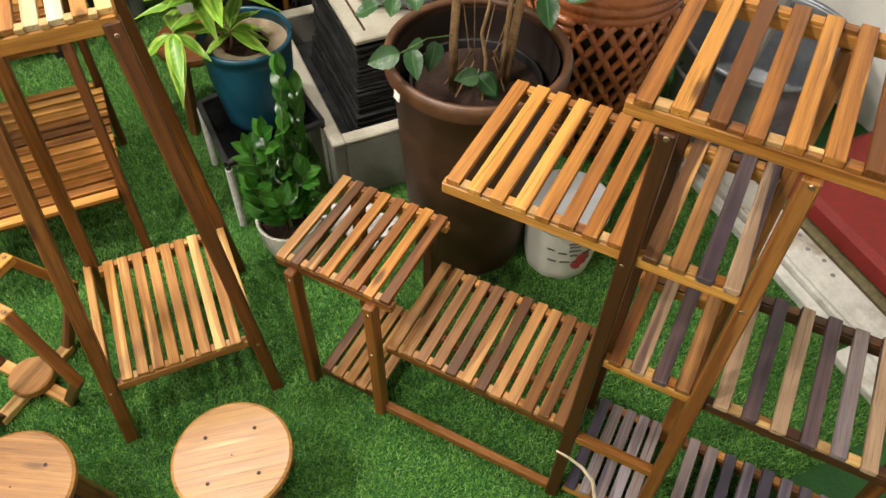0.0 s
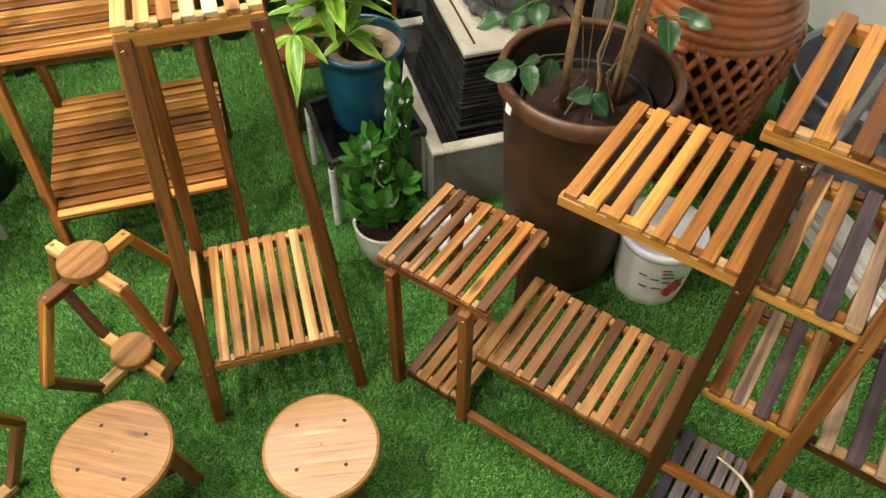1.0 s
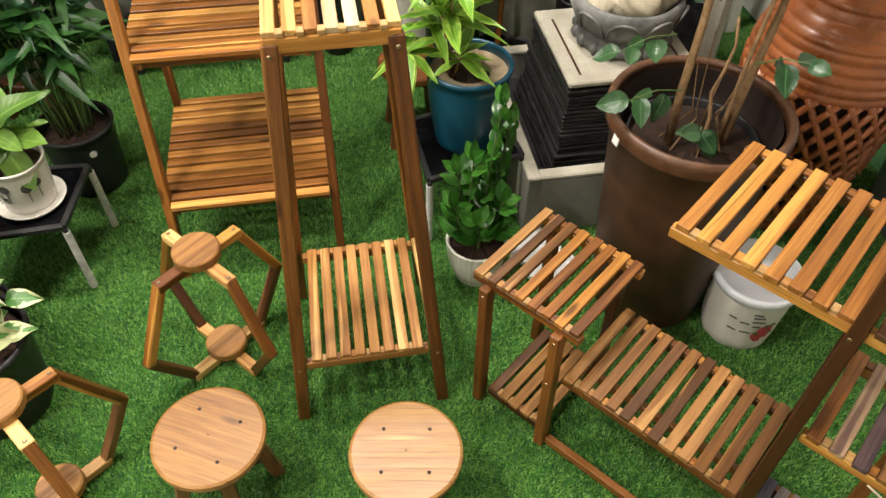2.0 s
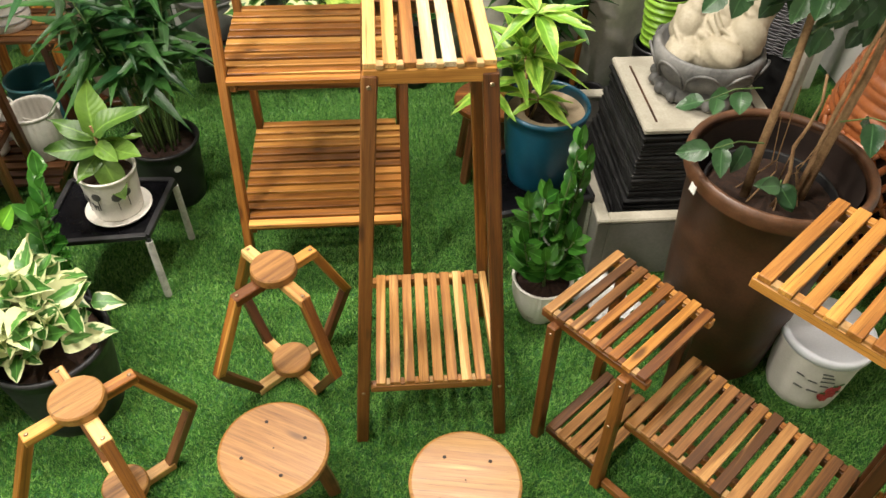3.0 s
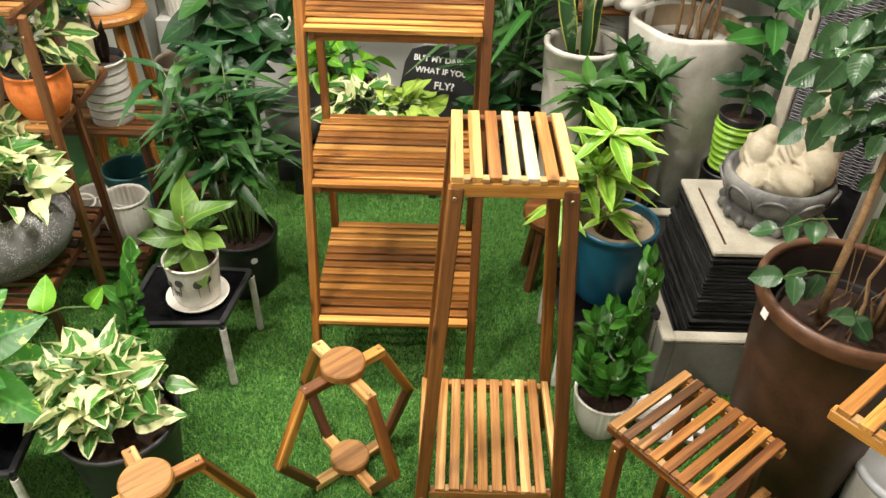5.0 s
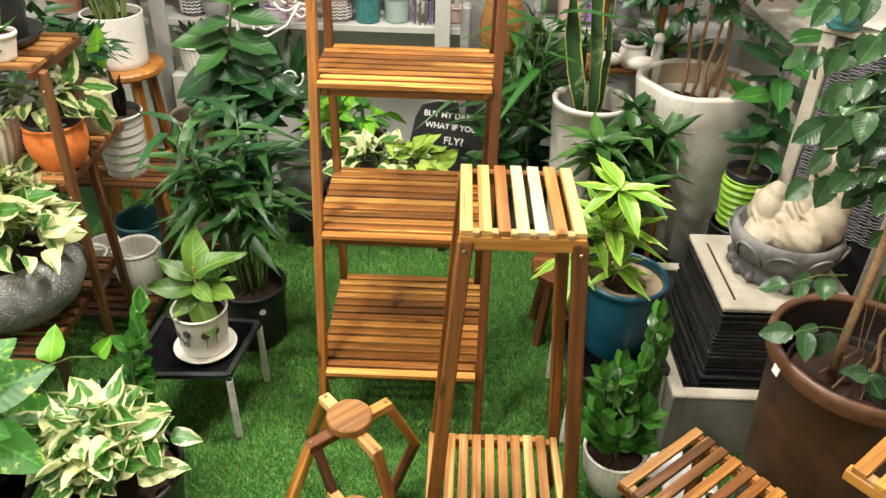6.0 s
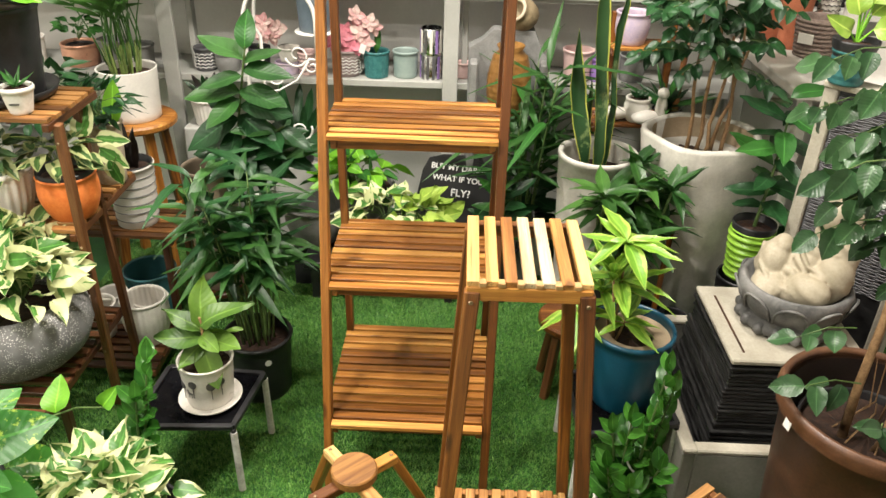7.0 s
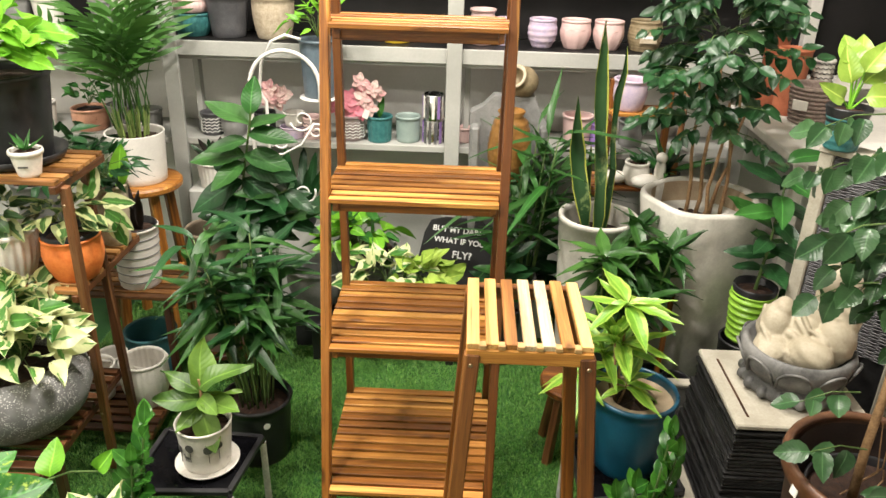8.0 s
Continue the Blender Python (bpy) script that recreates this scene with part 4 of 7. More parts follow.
def spray(parent, mat, foot, tip, size, rng, count=5, width=0.62):
    """A twig with a few toothed leaves along it and at its tip."""
    foot, tip = Vector(foot), Vector(tip)
    part("twig", tube_bm([foot, (foot + tip) / 2 + Vector((0, 0, 0.012)), tip], 0.0018, 0.001, 5), TWIG, parent)
    d = (tip - foot).normalized()
    for i in range(count):
        k = 0.35 + 0.65 * i / max(1, count - 1)
        p = foot.lerp(tip, k)
        s = -1 if i % 2 else 1
        side = Vector((-d.y, d.x, 0)).normalized() * s if abs(d.z) < 0.95 else Vector((s, 0.3, 0))
        along = (d * (0.4 + (1.2 if i == count - 1 else 0)) + side * 0.8 + Vector((rng.uniform(-0.2, 0.2), rng.uniform(-0.2, 0.2), rng.uniform(-0.7, 0.0)))).normalized()
        nrm = (Vector((-0.2, -0.6, 0.9)) + Vector((rng.uniform(-0.5, 0.5), rng.uniform(-0.4, 0.4), 0))).normalized()
        leaf(parent, mat, p, along, nrm, size * rng.uniform(0.75, 1.15), "toothed", width, rng.choice((0.15, 0.3, 0.5)), 0.14, rng)


for k in range(24):
    h = rng.uniform(0.95, 1.30)
    a = rng.uniform(0, 360)
    r0 = rng.uniform(0.02, 0.10)
    c = Vector((0.0 + (h - 0.5) * 0.24, 0.02 + (h - 0.5) * 0.18, h - 0.05))
    d = dirv(a, rng.uniform(-5, 25))
    spray(big_pot, GREY_LEAF, c + d * r0 * 0.3, c + d * (0.12 + rng.uniform(0, 0.07)), 0.054, rng, 6, 0.78)
for p, q in (((-0.06, -0.01, 0.62), (-0.175, -0.03, 0.625)), ((-0.08, 0.03, 0.72), (-0.19, 0.02, 0.70)), ((-0.02, -0.05, 0.55), (-0.04, -0.08, 0.57)), ((0.06, -0.03, 0.68), (0.12, -0.10, 0.72))):
    spray(big_pot, GREY_LEAF, p, q, 0.055, rng, 4, 0.72)

for tx, ty, tz in ((-0.19, 0.21, 1.08), (-0.14, 0.16, 1.02), (-0.10, 0.12, 0.97), (-0.19, 0.21, 1.17), (-0.06, 0.06, 0.88), (-0.12, 0.16, 1.13), (-0.05, 0.18, 1.0), (-0.06, 0.10, 1.06)):
    spray(big_pot, GREY_LEAF, (tx + 0.11, ty - 0.03, tz + 0.04), (tx, ty, tz), 0.056, rng, 6, 0.80)

for tx, ty, tz in ((-0.18, 0.09, 1.00), (-0.14, 0.12, 0.93), (-0.17, 0.10, 0.88), (-0.10, 0.10, 0.90), (-0.08, 0.14, 0.98), (-0.13, 0.15, 1.05), (-0.05, 0.12, 0.86)):
    spray(big_pot, GREY_LEAF, (tx + 0.09, ty - 0.03, tz + 0.05), (tx, ty, tz), 0.058, rng, 5, 0.80)
for tx, ty, tz in ((-0.02, 0.06, 0.80), (0.04, 0.08, 0.84), (0.10, 0.05, 0.88), (0.02, 0.04, 0.92), (0.12, 0.10, 0.80)):
    spray(big_pot, GREY_LEAF, (tx + 0.05, ty - 0.02, tz + 0.05), (tx, ty, tz), 0.052, rng, 5, 0.80)
for k in range(7):
    a = 0.9 * k
    tip = Vector((0.05 * math.cos(a) + 0.02, 0.05 * math.sin(a), rng.uniform(0.56, 0.74)))
    part("bare_twig", tube_bm([(0.07 * math.cos(a), 0.06 * math.sin(a), 0.475), (tip.x * 0.5, tip.y * 0.5, 0.55), tip], 0.0022, 0.001, 5), BARK, big_pot)

# glazed urn with a pierced belly
URN_AT = Vector((1.215, 1.33, 0))
urn = thing("urn", URN_AT, "tall glazed brown urn with ringed shoulders and pierced lattice belly", "urn")


def urn_r(z):
    ks = [(0.0, 0.115), (0.10, 0.135), (0.25, 0.168), (0.40, 0.190), (0.50, 0.190), (0.58, 0.172), (0.66, 0.135), (0.72, 0.100), (0.76, 0.092), (0.80, 0.11)]
    for (z0, r0), (z1, r1) in zip(ks, ks[1:]):
        if z <= z1:
            k = (z - z0) / (z1 - z0)
            k = k * k * (3 - 2 * k)
            return r0 + (r1 - r0) * k
    return ks[-1][1]


# Added backing behind the lattice; its near-black colour carries the hollow's shade.
part("inner_wall", lathe_bm([(0, 0.01)] + [(urn_r(0.01 + 0.47 * i / 16) - 0.016, 0.01 + 0.47 * i / 16) for i in range(17)], 40), SHADED_IN, urn, smooth=True)
ring_prof = []
for i in range(121):
    z = 0.468 + 0.332 * i / 120
    ring_prof.append((urn_r(z) + 0.0035 * abs(math.sin((z - 0.468) / 0.024 * math.pi)), z))
part("shoulder", lathe_bm(ring_prof + [(0.10, 0.80), (0.08, 0.76), (0.088, 0.70), (0.10, 0.66), (0.15, 0.55)], 64), URN, urn, smooth=True)
part("foot", lathe_bm([(0, 0), (0.118, 0), (0.122, 0.02), (urn_r(0.06) + 0.003, 0.06), (urn_r(0.06) - 0.008, 0.062)], 48), URN, urn, smooth=True)
for s in (1, -1):
    for k in range(26):
        pts = []
        for i in range(13):
            z = 0.055 + 0.42 * i / 12
            a = 2 * math.pi * k / 26 + s * (z - 0.055) * 3.3
            pts.append((urn_r(z) * math.cos(a), urn_r(z) * math.sin(a), z))
        part("lattice_strand", tube_bm(pts, 0.0088, 0.0088, 6), URN, urn, smooth=True)
for a0 in (205, 325, 85):
    for k in range(20):
        z = 0.06 + 0.41 * k / 19
        pts = [((urn_r(z) + 0.004) * math.cos(math.radians(a0 + t)), (urn_r(z) + 0.004) * math.sin(math.radians(a0 + t)), z) for t in (-12, -6, 0, 6, 12)]
        part("panel_rib", tube_bm(pts, 0.0105, 0.0105, 7), URN, urn, smooth=True)

# white tub with rose print
TB = Vector((0.940, 0.945, 0))
tub = thing("plastic_tub", TB, "white plastic tub with red rose print on the grass", "tub")
faceted = lambda a, r, z: r * (1 + (0.012 if z < 0.175 else 0.0) * math.cos(10 * a))
part("body", lathe_bm([(0, 0), (0.076, 0), (0.080, 0.005), (0.084, 0.03), (0.094, 0.165), (0.096, 0.185), (0.088, 0.186), (0.086, 0.165), (0.080, 0.02), (0, 0.018)], 60, faceted), TUB, tub, smooth=True)
part("lid", lathe_bm([(0.097, 0.178), (0.101, 0.180), (0.102, 0.196), (0.099, 0.201), (0.090, 0.200), (0.086, 0.193), (0, 0.192)], 60), TUB_LID, tub, smooth=True)
fa = math.radians(258)


def on_tub(da, z, w, h, mat, name, lift=0.0012):
    a = fa + da
    r = 0.084 + (z - 0.03) * 0.074 + 0.0022 + lift
    part(name, box_bm(w, 0.0012, h, 0.0003), mat, tub, m=pose(r * math.cos(a), r * math.sin(a), z, -4, 0, math.degrees(a) + 90))


for da, z, w in ((-0.10, 0.155, 0.022), (-0.05, 0.143, 0.026), (-0.02, 0.128, 0.030), (-0.32, 0.118, 0.020), (-0.03, 0.110, 0.018), (-0.22, 0.085, 0.024), (-0.62, 0.125, 0.018), (-0.56, 0.085, 0.020)):
    on_tub(da, z, w, 0.004, INK, "printed_line")
for da, z, s in ((0.10, 0.070, 0.013), (0.28, 0.078, 0.014), (0.20, 0.092, 0.012), (0.34, 0.10, 0.010), (0.16, 0.060, 0.010)):
    a = fa + da
    r = 0.084 + (z - 0.03) * 0.074 + 0.0012
    bm = lathe_bm([(0, 0.003), (s * 0.3, 0.0035), (s * 0.5, 0.0022), (s * 0.75, 0.003), (s, 0.0008), (0, 0)], 12, lambda t, rr, zz: rr * (1 + 0.16 * math.sin(5 * t)))
    m = Matrix.Translation((r * math.cos(a), r * math.sin(a), z)) @ Vector((math.cos(a), math.sin(a), 0.07)).to_track_quat("Z", "Y").to_matrix().to_4x4()
    part("printed_rose", bm, ROSE, tub, m=m)
for da, z in ((0.42, 0.085), (0.05, 0.083), (0.40, 0.115), (0.25, 0.112)):
    on_tub(da, z, 0.012, 0.005, GREEN_DEEP, "printed_leaf")

# water feature: concrete basin, slate plinth, back panel
FX0, FX1, FY0, FY1 = 0.500, 1.02, 1.325, 1.92
basin = thing("water_basin", (0.76, 1.62, 0), "grey concrete fountain basin with a cream rim", "fountain basin")
bx, by = FX1 - FX0, FY1 - FY0
for nm, x, y, sx, sy in (("front_wall", 0, -by / 2 + 0.016, bx - 0.064, 0.032), ("back_wall", 0, by / 2 - 0.016, bx - 0.064, 0.032), ("side_wall", -bx / 2 + 0.016, 0, 0.032, by), ("side_wall", bx / 2 - 0.016, 0, 0.032, by)):
    part(nm, box_bm(sx, sy, 0.188, 0.003), CONCRETE, basin, m=pose(x, y, 0.094))
    part("rim", box_bm(sx + 0.002, sy + 0.004, 0.014, 0.004), CONCRETE_RIM, basin, m=pose(x, y, 0.196), label="cream painted rim")
part("basin_floor", box_bm(bx - 0.066, by - 0.066, 0.03), SLATE, basin, m=pose(0, 0, 0.09))
PX0, PX1, PY0, PY1 = 0.612, 0.95, 1.432, 1.772
plinth = thing("plinth", ((PX0 + PX1) / 2, (PY0 + PY1) / 2, 0.105), "black stacked-slate plinth with a cream stone cap", "plinth")
for k in range(26):
    zz = 0.004 + 0.275 * k / 26
    grow = 0.032 * (1 - k / 26) ** 1.6 + rng.uniform(-0.004, 0.004)
    bm = box_bm(PX1 - PX0 + 2 * grow, PY1 - PY0 + 2 * grow, 0.0096, 0.0032)
    bmesh.ops.subdivide_edges(bm, edges=[e for e in bm.edges if e.calc_length() > 0.2], cuts=7)
    for v in bm.verts:
        f = noise.noise(Vector((v.co.x * 22, v.co.y * 22, k * 3.1)))
        v.co += Vector((v.co.x, v.co.y, 0)).normalized() * 0.004 * f
        v.co.z += 0.0035 * noise.noise(Vector((v.co.x * 13, v.co.y * 13, k * 0.4)))
    part("slate_course", bm, SLATE, plinth, m=pose(rng.uniform(-0.002, 0.002), rng.uniform(-0.002, 0.002), zz))
part("cap", box_bm(PX1 - PX0 + 0.006, PY1 - PY0 + 0.006, 0.016, 0.004), CONCRETE_RIM, plinth, m=pose(0, 0, 0.288))
for x in (-0.135, 0.135):
    part("groove_strip", box_bm(0.006, 0.26, 0.002, 0.0005), BROWN_POT, plinth, m=pose(x, -0.01, 0.297))

# seated stone figure on a lotus bowl, one plain mesh
bm = bmesh.new()


def petals(a, r, z):
    return r * (1 + 0.05 * abs(math.cos(6 * a)) * (1 if 0.03 < z < 0.13 else 0))


add_bm(bm, lathe_bm([(0, 0.0), (0.120, 0.0), (0.140, 0.010), (0.143, 0.028), (0.118, 0.045), (0.128, 0.055), (0.150, 0.085), (0.160, 0.120), (0.158, 0.140), (0.150, 0.146), (0.140, 0.140), (0.120, 0.115), (0, 0.105)], 60, petals))
for k in range(16):
    a = 2 * math.pi * k / 16
    add_bm(bm, sphere_bm(0.024, 0.017, 0.020, pose(0.131 * math.cos(a), 0.131 * math.sin(a), 0.020, 0, 0, math.degrees(a)), 12))
for k in range(9):
    a = 2 * math.pi * k / 9
    pts = []
    for i in range(13):
        t = -1 + i / 6
        zz = 0.058 + 0.070 * math.sqrt(max(0, 1 - t * t))
        rr = 0.139 + (zz - 0.05) * 0.42
        pts.append((rr * math.cos(a + t * 0.33), rr * math.sin(a + t * 0.33), zz))
    tube_bm(pts, 0.0045, 0.0045, 6, bm)
n_grey = len(bm.faces)
body = bmesh.new()
for sx, sy, sz, m in (
    (0.122, 0.098, 0.040, pose(0.0, 0.005, 0.122)), (0.052, 0.060, 0.070, pose(-0.078, 0.014, 0.168, 8, 6, 10)), (0.034, 0.042, 0.046, pose(-0.070, 0.024, 0.212, 10, 14, 10)),
    (0.058, 0.075, 0.030, pose(-0.060, -0.040, 0.136, 14, 0, -12)), (0.070, 0.048, 0.044, pose(0.038, -0.062, 0.148, 0, -4, -22)), (0.060, 0.052, 0.062, pose(0.010, 0.020, 0.178, -8, 0, 0)),
    (0.062, 0.044, 0.050, pose(0.022, 0.038, 0.225, -14, 0, 0)), (0.052, 0.052, 0.072, pose(0.092, 0.000, 0.185, -10, -14, 0)), (0.046, 0.044, 0.085, pose(0.098, 0.030, 0.255, -14, -4, 0)),
    (0.038, 0.036, 0.070, pose(0.090, 0.050, 0.325, -10, 12, 0)), (0.044, 0.046, 0.052, pose(0.045, 0.050, 0.335, -10, 14, 0)), (0.024, 0.024, 0.018, pose(0.038, 0.062, 0.386)), (0.026, 0.024, 0.028, pose(0.030, 0.046, 0.285)),
    (0.016, 0.046, 0.016, pose(-0.035, -0.022, 0.172, -8, 0, 48)), (0.018, 0.040, 0.015, pose(0.055, -0.030, 0.190, 18, 0, 30))):
    add_bm(body, sphere_bm(sx, sy, sz, m, 26))
# robe folds: over the raised knee, down to the front, and round the sleeve
for k in range(5):
    tube_bm([(-0.118 + 0.012 * k, 0.030 - 0.014 * k, 0.215 - 0.008 * k), (-0.108 + 0.014 * k, -0.034 - 0.004 * k, 0.178 - 0.010 * k), (-0.070 + 0.016 * k, -0.072, 0.150 - 0.006 * k), (-0.020 + 0.012 * k, -0.082 - 0.003 * k, 0.142 - 0.005 * k)], 0.0090, 0.0065, 8, body)
for k in range(6):
    z = 0.165 + 0.028 * k
    tube_bm([(0.050 + 0.003 * k, -0.030 + 0.010 * k, z + 0.012), (0.082, -0.050 + 0.012 * k, z), (0.122, -0.026 + 0.010 * k, z - 0.004), (0.140 - 0.004 * k, 0.012 + 0.008 * k, z + 0.008)], 0.0075, 0.0090, 8, body)
for k in range(3):
    tube_bm([(-0.010 - 0.012 * k, -0.010, 0.238 - 0.022 * k), (0.020, -0.034 - 0.006 * k, 0.205 - 0.020 * k), (0.060, -0.040 - 0.010 * k, 0.192 - 0.016 * k)], 0.0080, 0.0065, 8, body)
lump = bpy.data.meshes.new("lump")
body.to_mesh(lump)
body.free()
lump_ob = new("lump", lump)
fuse = lump_ob.modifiers.new("fuse", "REMESH")
fuse.mode, fuse.voxel_size = "VOXEL", 0.0036
soft = lump_ob.modifiers.new("soft", "SMOOTH")
soft.iterations, soft.factor = 3, 0.5
bpy.context.view_layer.update()
fused = bpy.data.meshes.new_from_object(lump_ob.evaluated_get(bpy.context.evaluated_depsgraph_get()))
bpy.data.objects.remove(lump_ob)
bm.from_mesh(fused)
bpy.data.meshes.remove(fused)
bm.normal_update()
bm.faces.ensure_lookup_table()
cloth = {v for f in bm.faces[n_grey:] for v in f.verts}
for v in cloth:
    if v.co.z < 0.285:
        n = noise.noise(Vector((v.co.x * 14, v.co.y * 14, v.co.z * 14)))
        v.co += v.normal * (0.0008 * noise.noise(Vector((v.co.x * 30 + v.co.z * 22, v.co.y * 20, v.co.z * 40 - v.co.x * 20))) + 0.0014 * math.sin(105 * v.co.z + 80 * v.co.x + 4 * n))
mesh = bpy.data.meshes.new("statue")
bm.to_mesh(mesh)
bm.free()
mesh.materials.append(STATUE_GREY)
mesh.materials.append(STATUE_CREAM)
for i, p in enumerate(mesh.polygons):
    p.use_smooth, p.material_index = True, 0 if i < n_grey else 1
statue = new("statue", mesh)
statue.matrix_basis = pose(0.800, 1.612, 0.402, 0, 0, -32) @ Matrix.Diagonal((0.86, 0.86, 0.9, 1))
tagged(statue, "cream stone seated figure in a grey lotus bowl on the plinth", "statue")

panel = thing("back_panel", (1.01, 1.80, 0), "tall pale-framed fountain panel with rough dark woven surface", "panel", rz=-47)
part("core", box_bm(0.26, 0.035, 0.94), SLATE, panel, m=pose(0, 0.0, 0.475))
for x in (-0.15, 0.15):
    part("edge_board", box_bm(0.038, 0.06, 0.95, 0.004), CONCRETE_RIM, panel, m=pose(x, 0, 0.475))
part("top_board", box_bm(0.34, 0.075, 0.018, 0.003), CONCRETE_RIM, panel, m=pose(0, 0, 0.96))
for k in range(110):
    bm = bmesh.new()
    zz = 0.42 + 0.53 * k / 110
    tube_bm([(-0.13 + 0.26 * i / 12, -0.018 - 0.0025 * math.sin(i * 2.4 + k * 3.14), zz + 0.0015 * math.sin(i * 1.3 + k)) for i in range(13)], 0.0021, 0.0021, 5, bm)
    part("ridge", bm, DARK_GREY, panel)

# blue planter on a black table, with its lime dracaena
black_table(((0.250, 1.345), (0.500, 1.400), (0.470, 1.640), (0.235, 1.585)), 0.220, "low black glass table on paper-wrapped legs under a teal pot")
dr = thing("potted_plant", (0.372, 1.500, 0.2145), "teal plastic pot with a lime-green striped dracaena", "potted plant")
part("pot", pot_bm(0.104, 0.080, 0.228, 0.006, 0.004, 0.014, 0.004), TEAL, dr, smooth=True)
part("soil", soil_bm(0.096, 0.185), SOIL, dr)
part("inner_collar", lathe_bm([(0.055, 0.188), (0.098, 0.193), (0.098, 0.202), (0.055, 0.203), (0.052, 0.198)], 36), STONE_IN, dr, "tan foam collar round the stem")
for (x, y, h, n, s, el) in ((-0.050, 0.0, 0.462, 7, 0.140, (-5, 28)), (-0.052, -0.005, 0.350, 8, 0.125, (5, 50)), (-0.150, -0.01, 0.275, 8, 0.125, (-10, 40)), (-0.085, 0.02, 0.310, 6, 0.120, (15, 60)), (-0.03, -0.03, 0.262, 6, 0.105, (-5, 35)), (-0.075, -0.03, 0.385, 5, 0.105, (45, 80))):
    part("stem", tube_bm([(-0.038 + x * 0.15, y * 0.3, 0.18), (-0.038 + 0.6 * (x + 0.038), y * 0.6, 0.18 + 0.55 * (h - 0.18)), (x, y, h)], 0.0036, 0.0026, 7), BARK, dr, smooth=True)
    whorl(dr, LIME_EDGED, (x, y, h), n + 2, s, rng, 0.30, el, (0.25, 0.45, 0.6))

# zz plant in a white cup
zz = potted((0.345, 1.205, 0), "glossy zz plant tied with string in a white cup", pot_bm(0.074, 0.046, 0.135, 0.006, 0.002, 0.008, 0.008, fluted(32, 0.012)), WHITE, 0.068, 0.115)
for (fx, fy), (tx, ty, tz), n in (((0.0, 0.0), (0.05, 0.05, 0.49), 14), ((0.02, 0.02), (0.075, 0.06, 0.43), 12), ((-0.02, 0.01), (-0.01, 0.04, 0.35), 10), ((-0.03, 0.0), (-0.06, -0.01, 0.26), 8), ((0.0, -0.02), (-0.015, -0.05, 0.24), 7), ((0.03, 0.0), (0.05, -0.03, 0.28), 8), ((-0.02, 0.03), (-0.045, 0.05, 0.31), 8)):
    zz_stem(zz, GREEN_ZZ, (fx, fy, 0.11), (tx, ty, tz), max(5, int(n * 0.68)), 0.070, rng)
part("string_tie", lathe_bm([(0.040, -0.002), (0.043, 0), (0.040, 0.002), (0.037, 0), (0.040, -0.002)], 24), FELT, zz, m=pose(0.03, 0.02, 0.25, 12, 8, 0))
part("string_end", tube_bm([(0.06, -0.012, 0.25), (0.066, -0.02, 0.22), (0.058, -0.022, 0.18)], 0.002, 0.0015, 5), FELT, zz)

# crumpled white wrapping left on the turf under the stepped stand
bm = bmesh.new()
grid = [[bm.verts.new((-0.062 + 0.124 * i / 10 + 0.012 * math.sin(j * 1.3), -0.080 + 0.160 * j / 12 + 0.010 * math.sin(i * 1.9), 0.012 + 0.014 * (1 + noise.noise(Vector((i * 0.55, j * 0.5, 3.7)))))) for j in range(13)] for i in range(11)]
for i in range(10):
    for j in range(12):
        bm.faces.new((grid[i][j], grid[i + 1][j], grid[i + 1][j + 1], grid[i][j + 1]))
low = bmesh.ops.extrude_face_region(bm, geom=list(bm.faces))
for v in low["geom"]:
    if isinstance(v, bmesh.types.BMVert):
        v.co.z = max(0.003, v.co.z - 0.012)
bmesh.ops.recalc_face_normals(bm, faces=bm.faces)
sheet = part("wrapping_sheet", bm, PAPER_WHITE, m=pose(0.520, 1.222, 0, 0, 0, 28))
tagged(sheet, "crumpled white plastic wrapping lying on the turf", "wrapping")

# ---- left side ----
rng = random.Random(23)
black_table(((-0.86, 1.305), (-0.612, 1.320), (-0.585, 1.528), (-0.845, 1.540)), 0.222, "low black glass table on paper-wrapped legs beside the turf")
deer = thing("potted_plant", (-0.695, 1.420, 0.216), "broad-leaved plant in a white printed pot and saucer", "potted plant")
part("saucer", lathe_bm([(0, 0.002), (0.060, 0), (0.074, 0.008), (0.080, 0.016), (0.078, 0.018), (0.070, 0.011), (0, 0.008)], 44), WHITE, deer, smooth=True)
pot_ob = part("pot", pot_bm(0.068, 0.058, 0.125, 0.006, 0.001, 0.006), WHITE, deer, m=pose(0, 0, 0.010), smooth=True)
part("soil", soil_bm(0.060, 0.115), SOIL, deer)
for da, zc, s in ((-0.35, 0.085, 0.011), (0.35, 0.080, 0.012), (0.75, 0.085, 0.010), (-0.9, 0.07, 0.010)):
    a = math.radians(275) + da
    r = 0.0588 + 0.010 * (zc - 0.01) / 0.12
    m = Matrix.Translation((r * math.cos(a), r * math.sin(a), zc)) @ Vector((math.cos(a), math.sin(a), 0)).to_track_quat("Z", "Y").to_matrix().to_4x4()
    part("printed_tree", lathe_bm([(0, 0.0022), (s, 0.002), (s, 0), (0, 0)], 14), INK, pot_ob, m=m)
    part("printed_trunk", box_bm(0.0018, 0.0012, 0.030), INK, pot_ob, m=pose((r - 0.0002) * math.cos(a), (r - 0.0002) * math.sin(a), zc - 0.026, 0, 0, math.degrees(a) + 90))
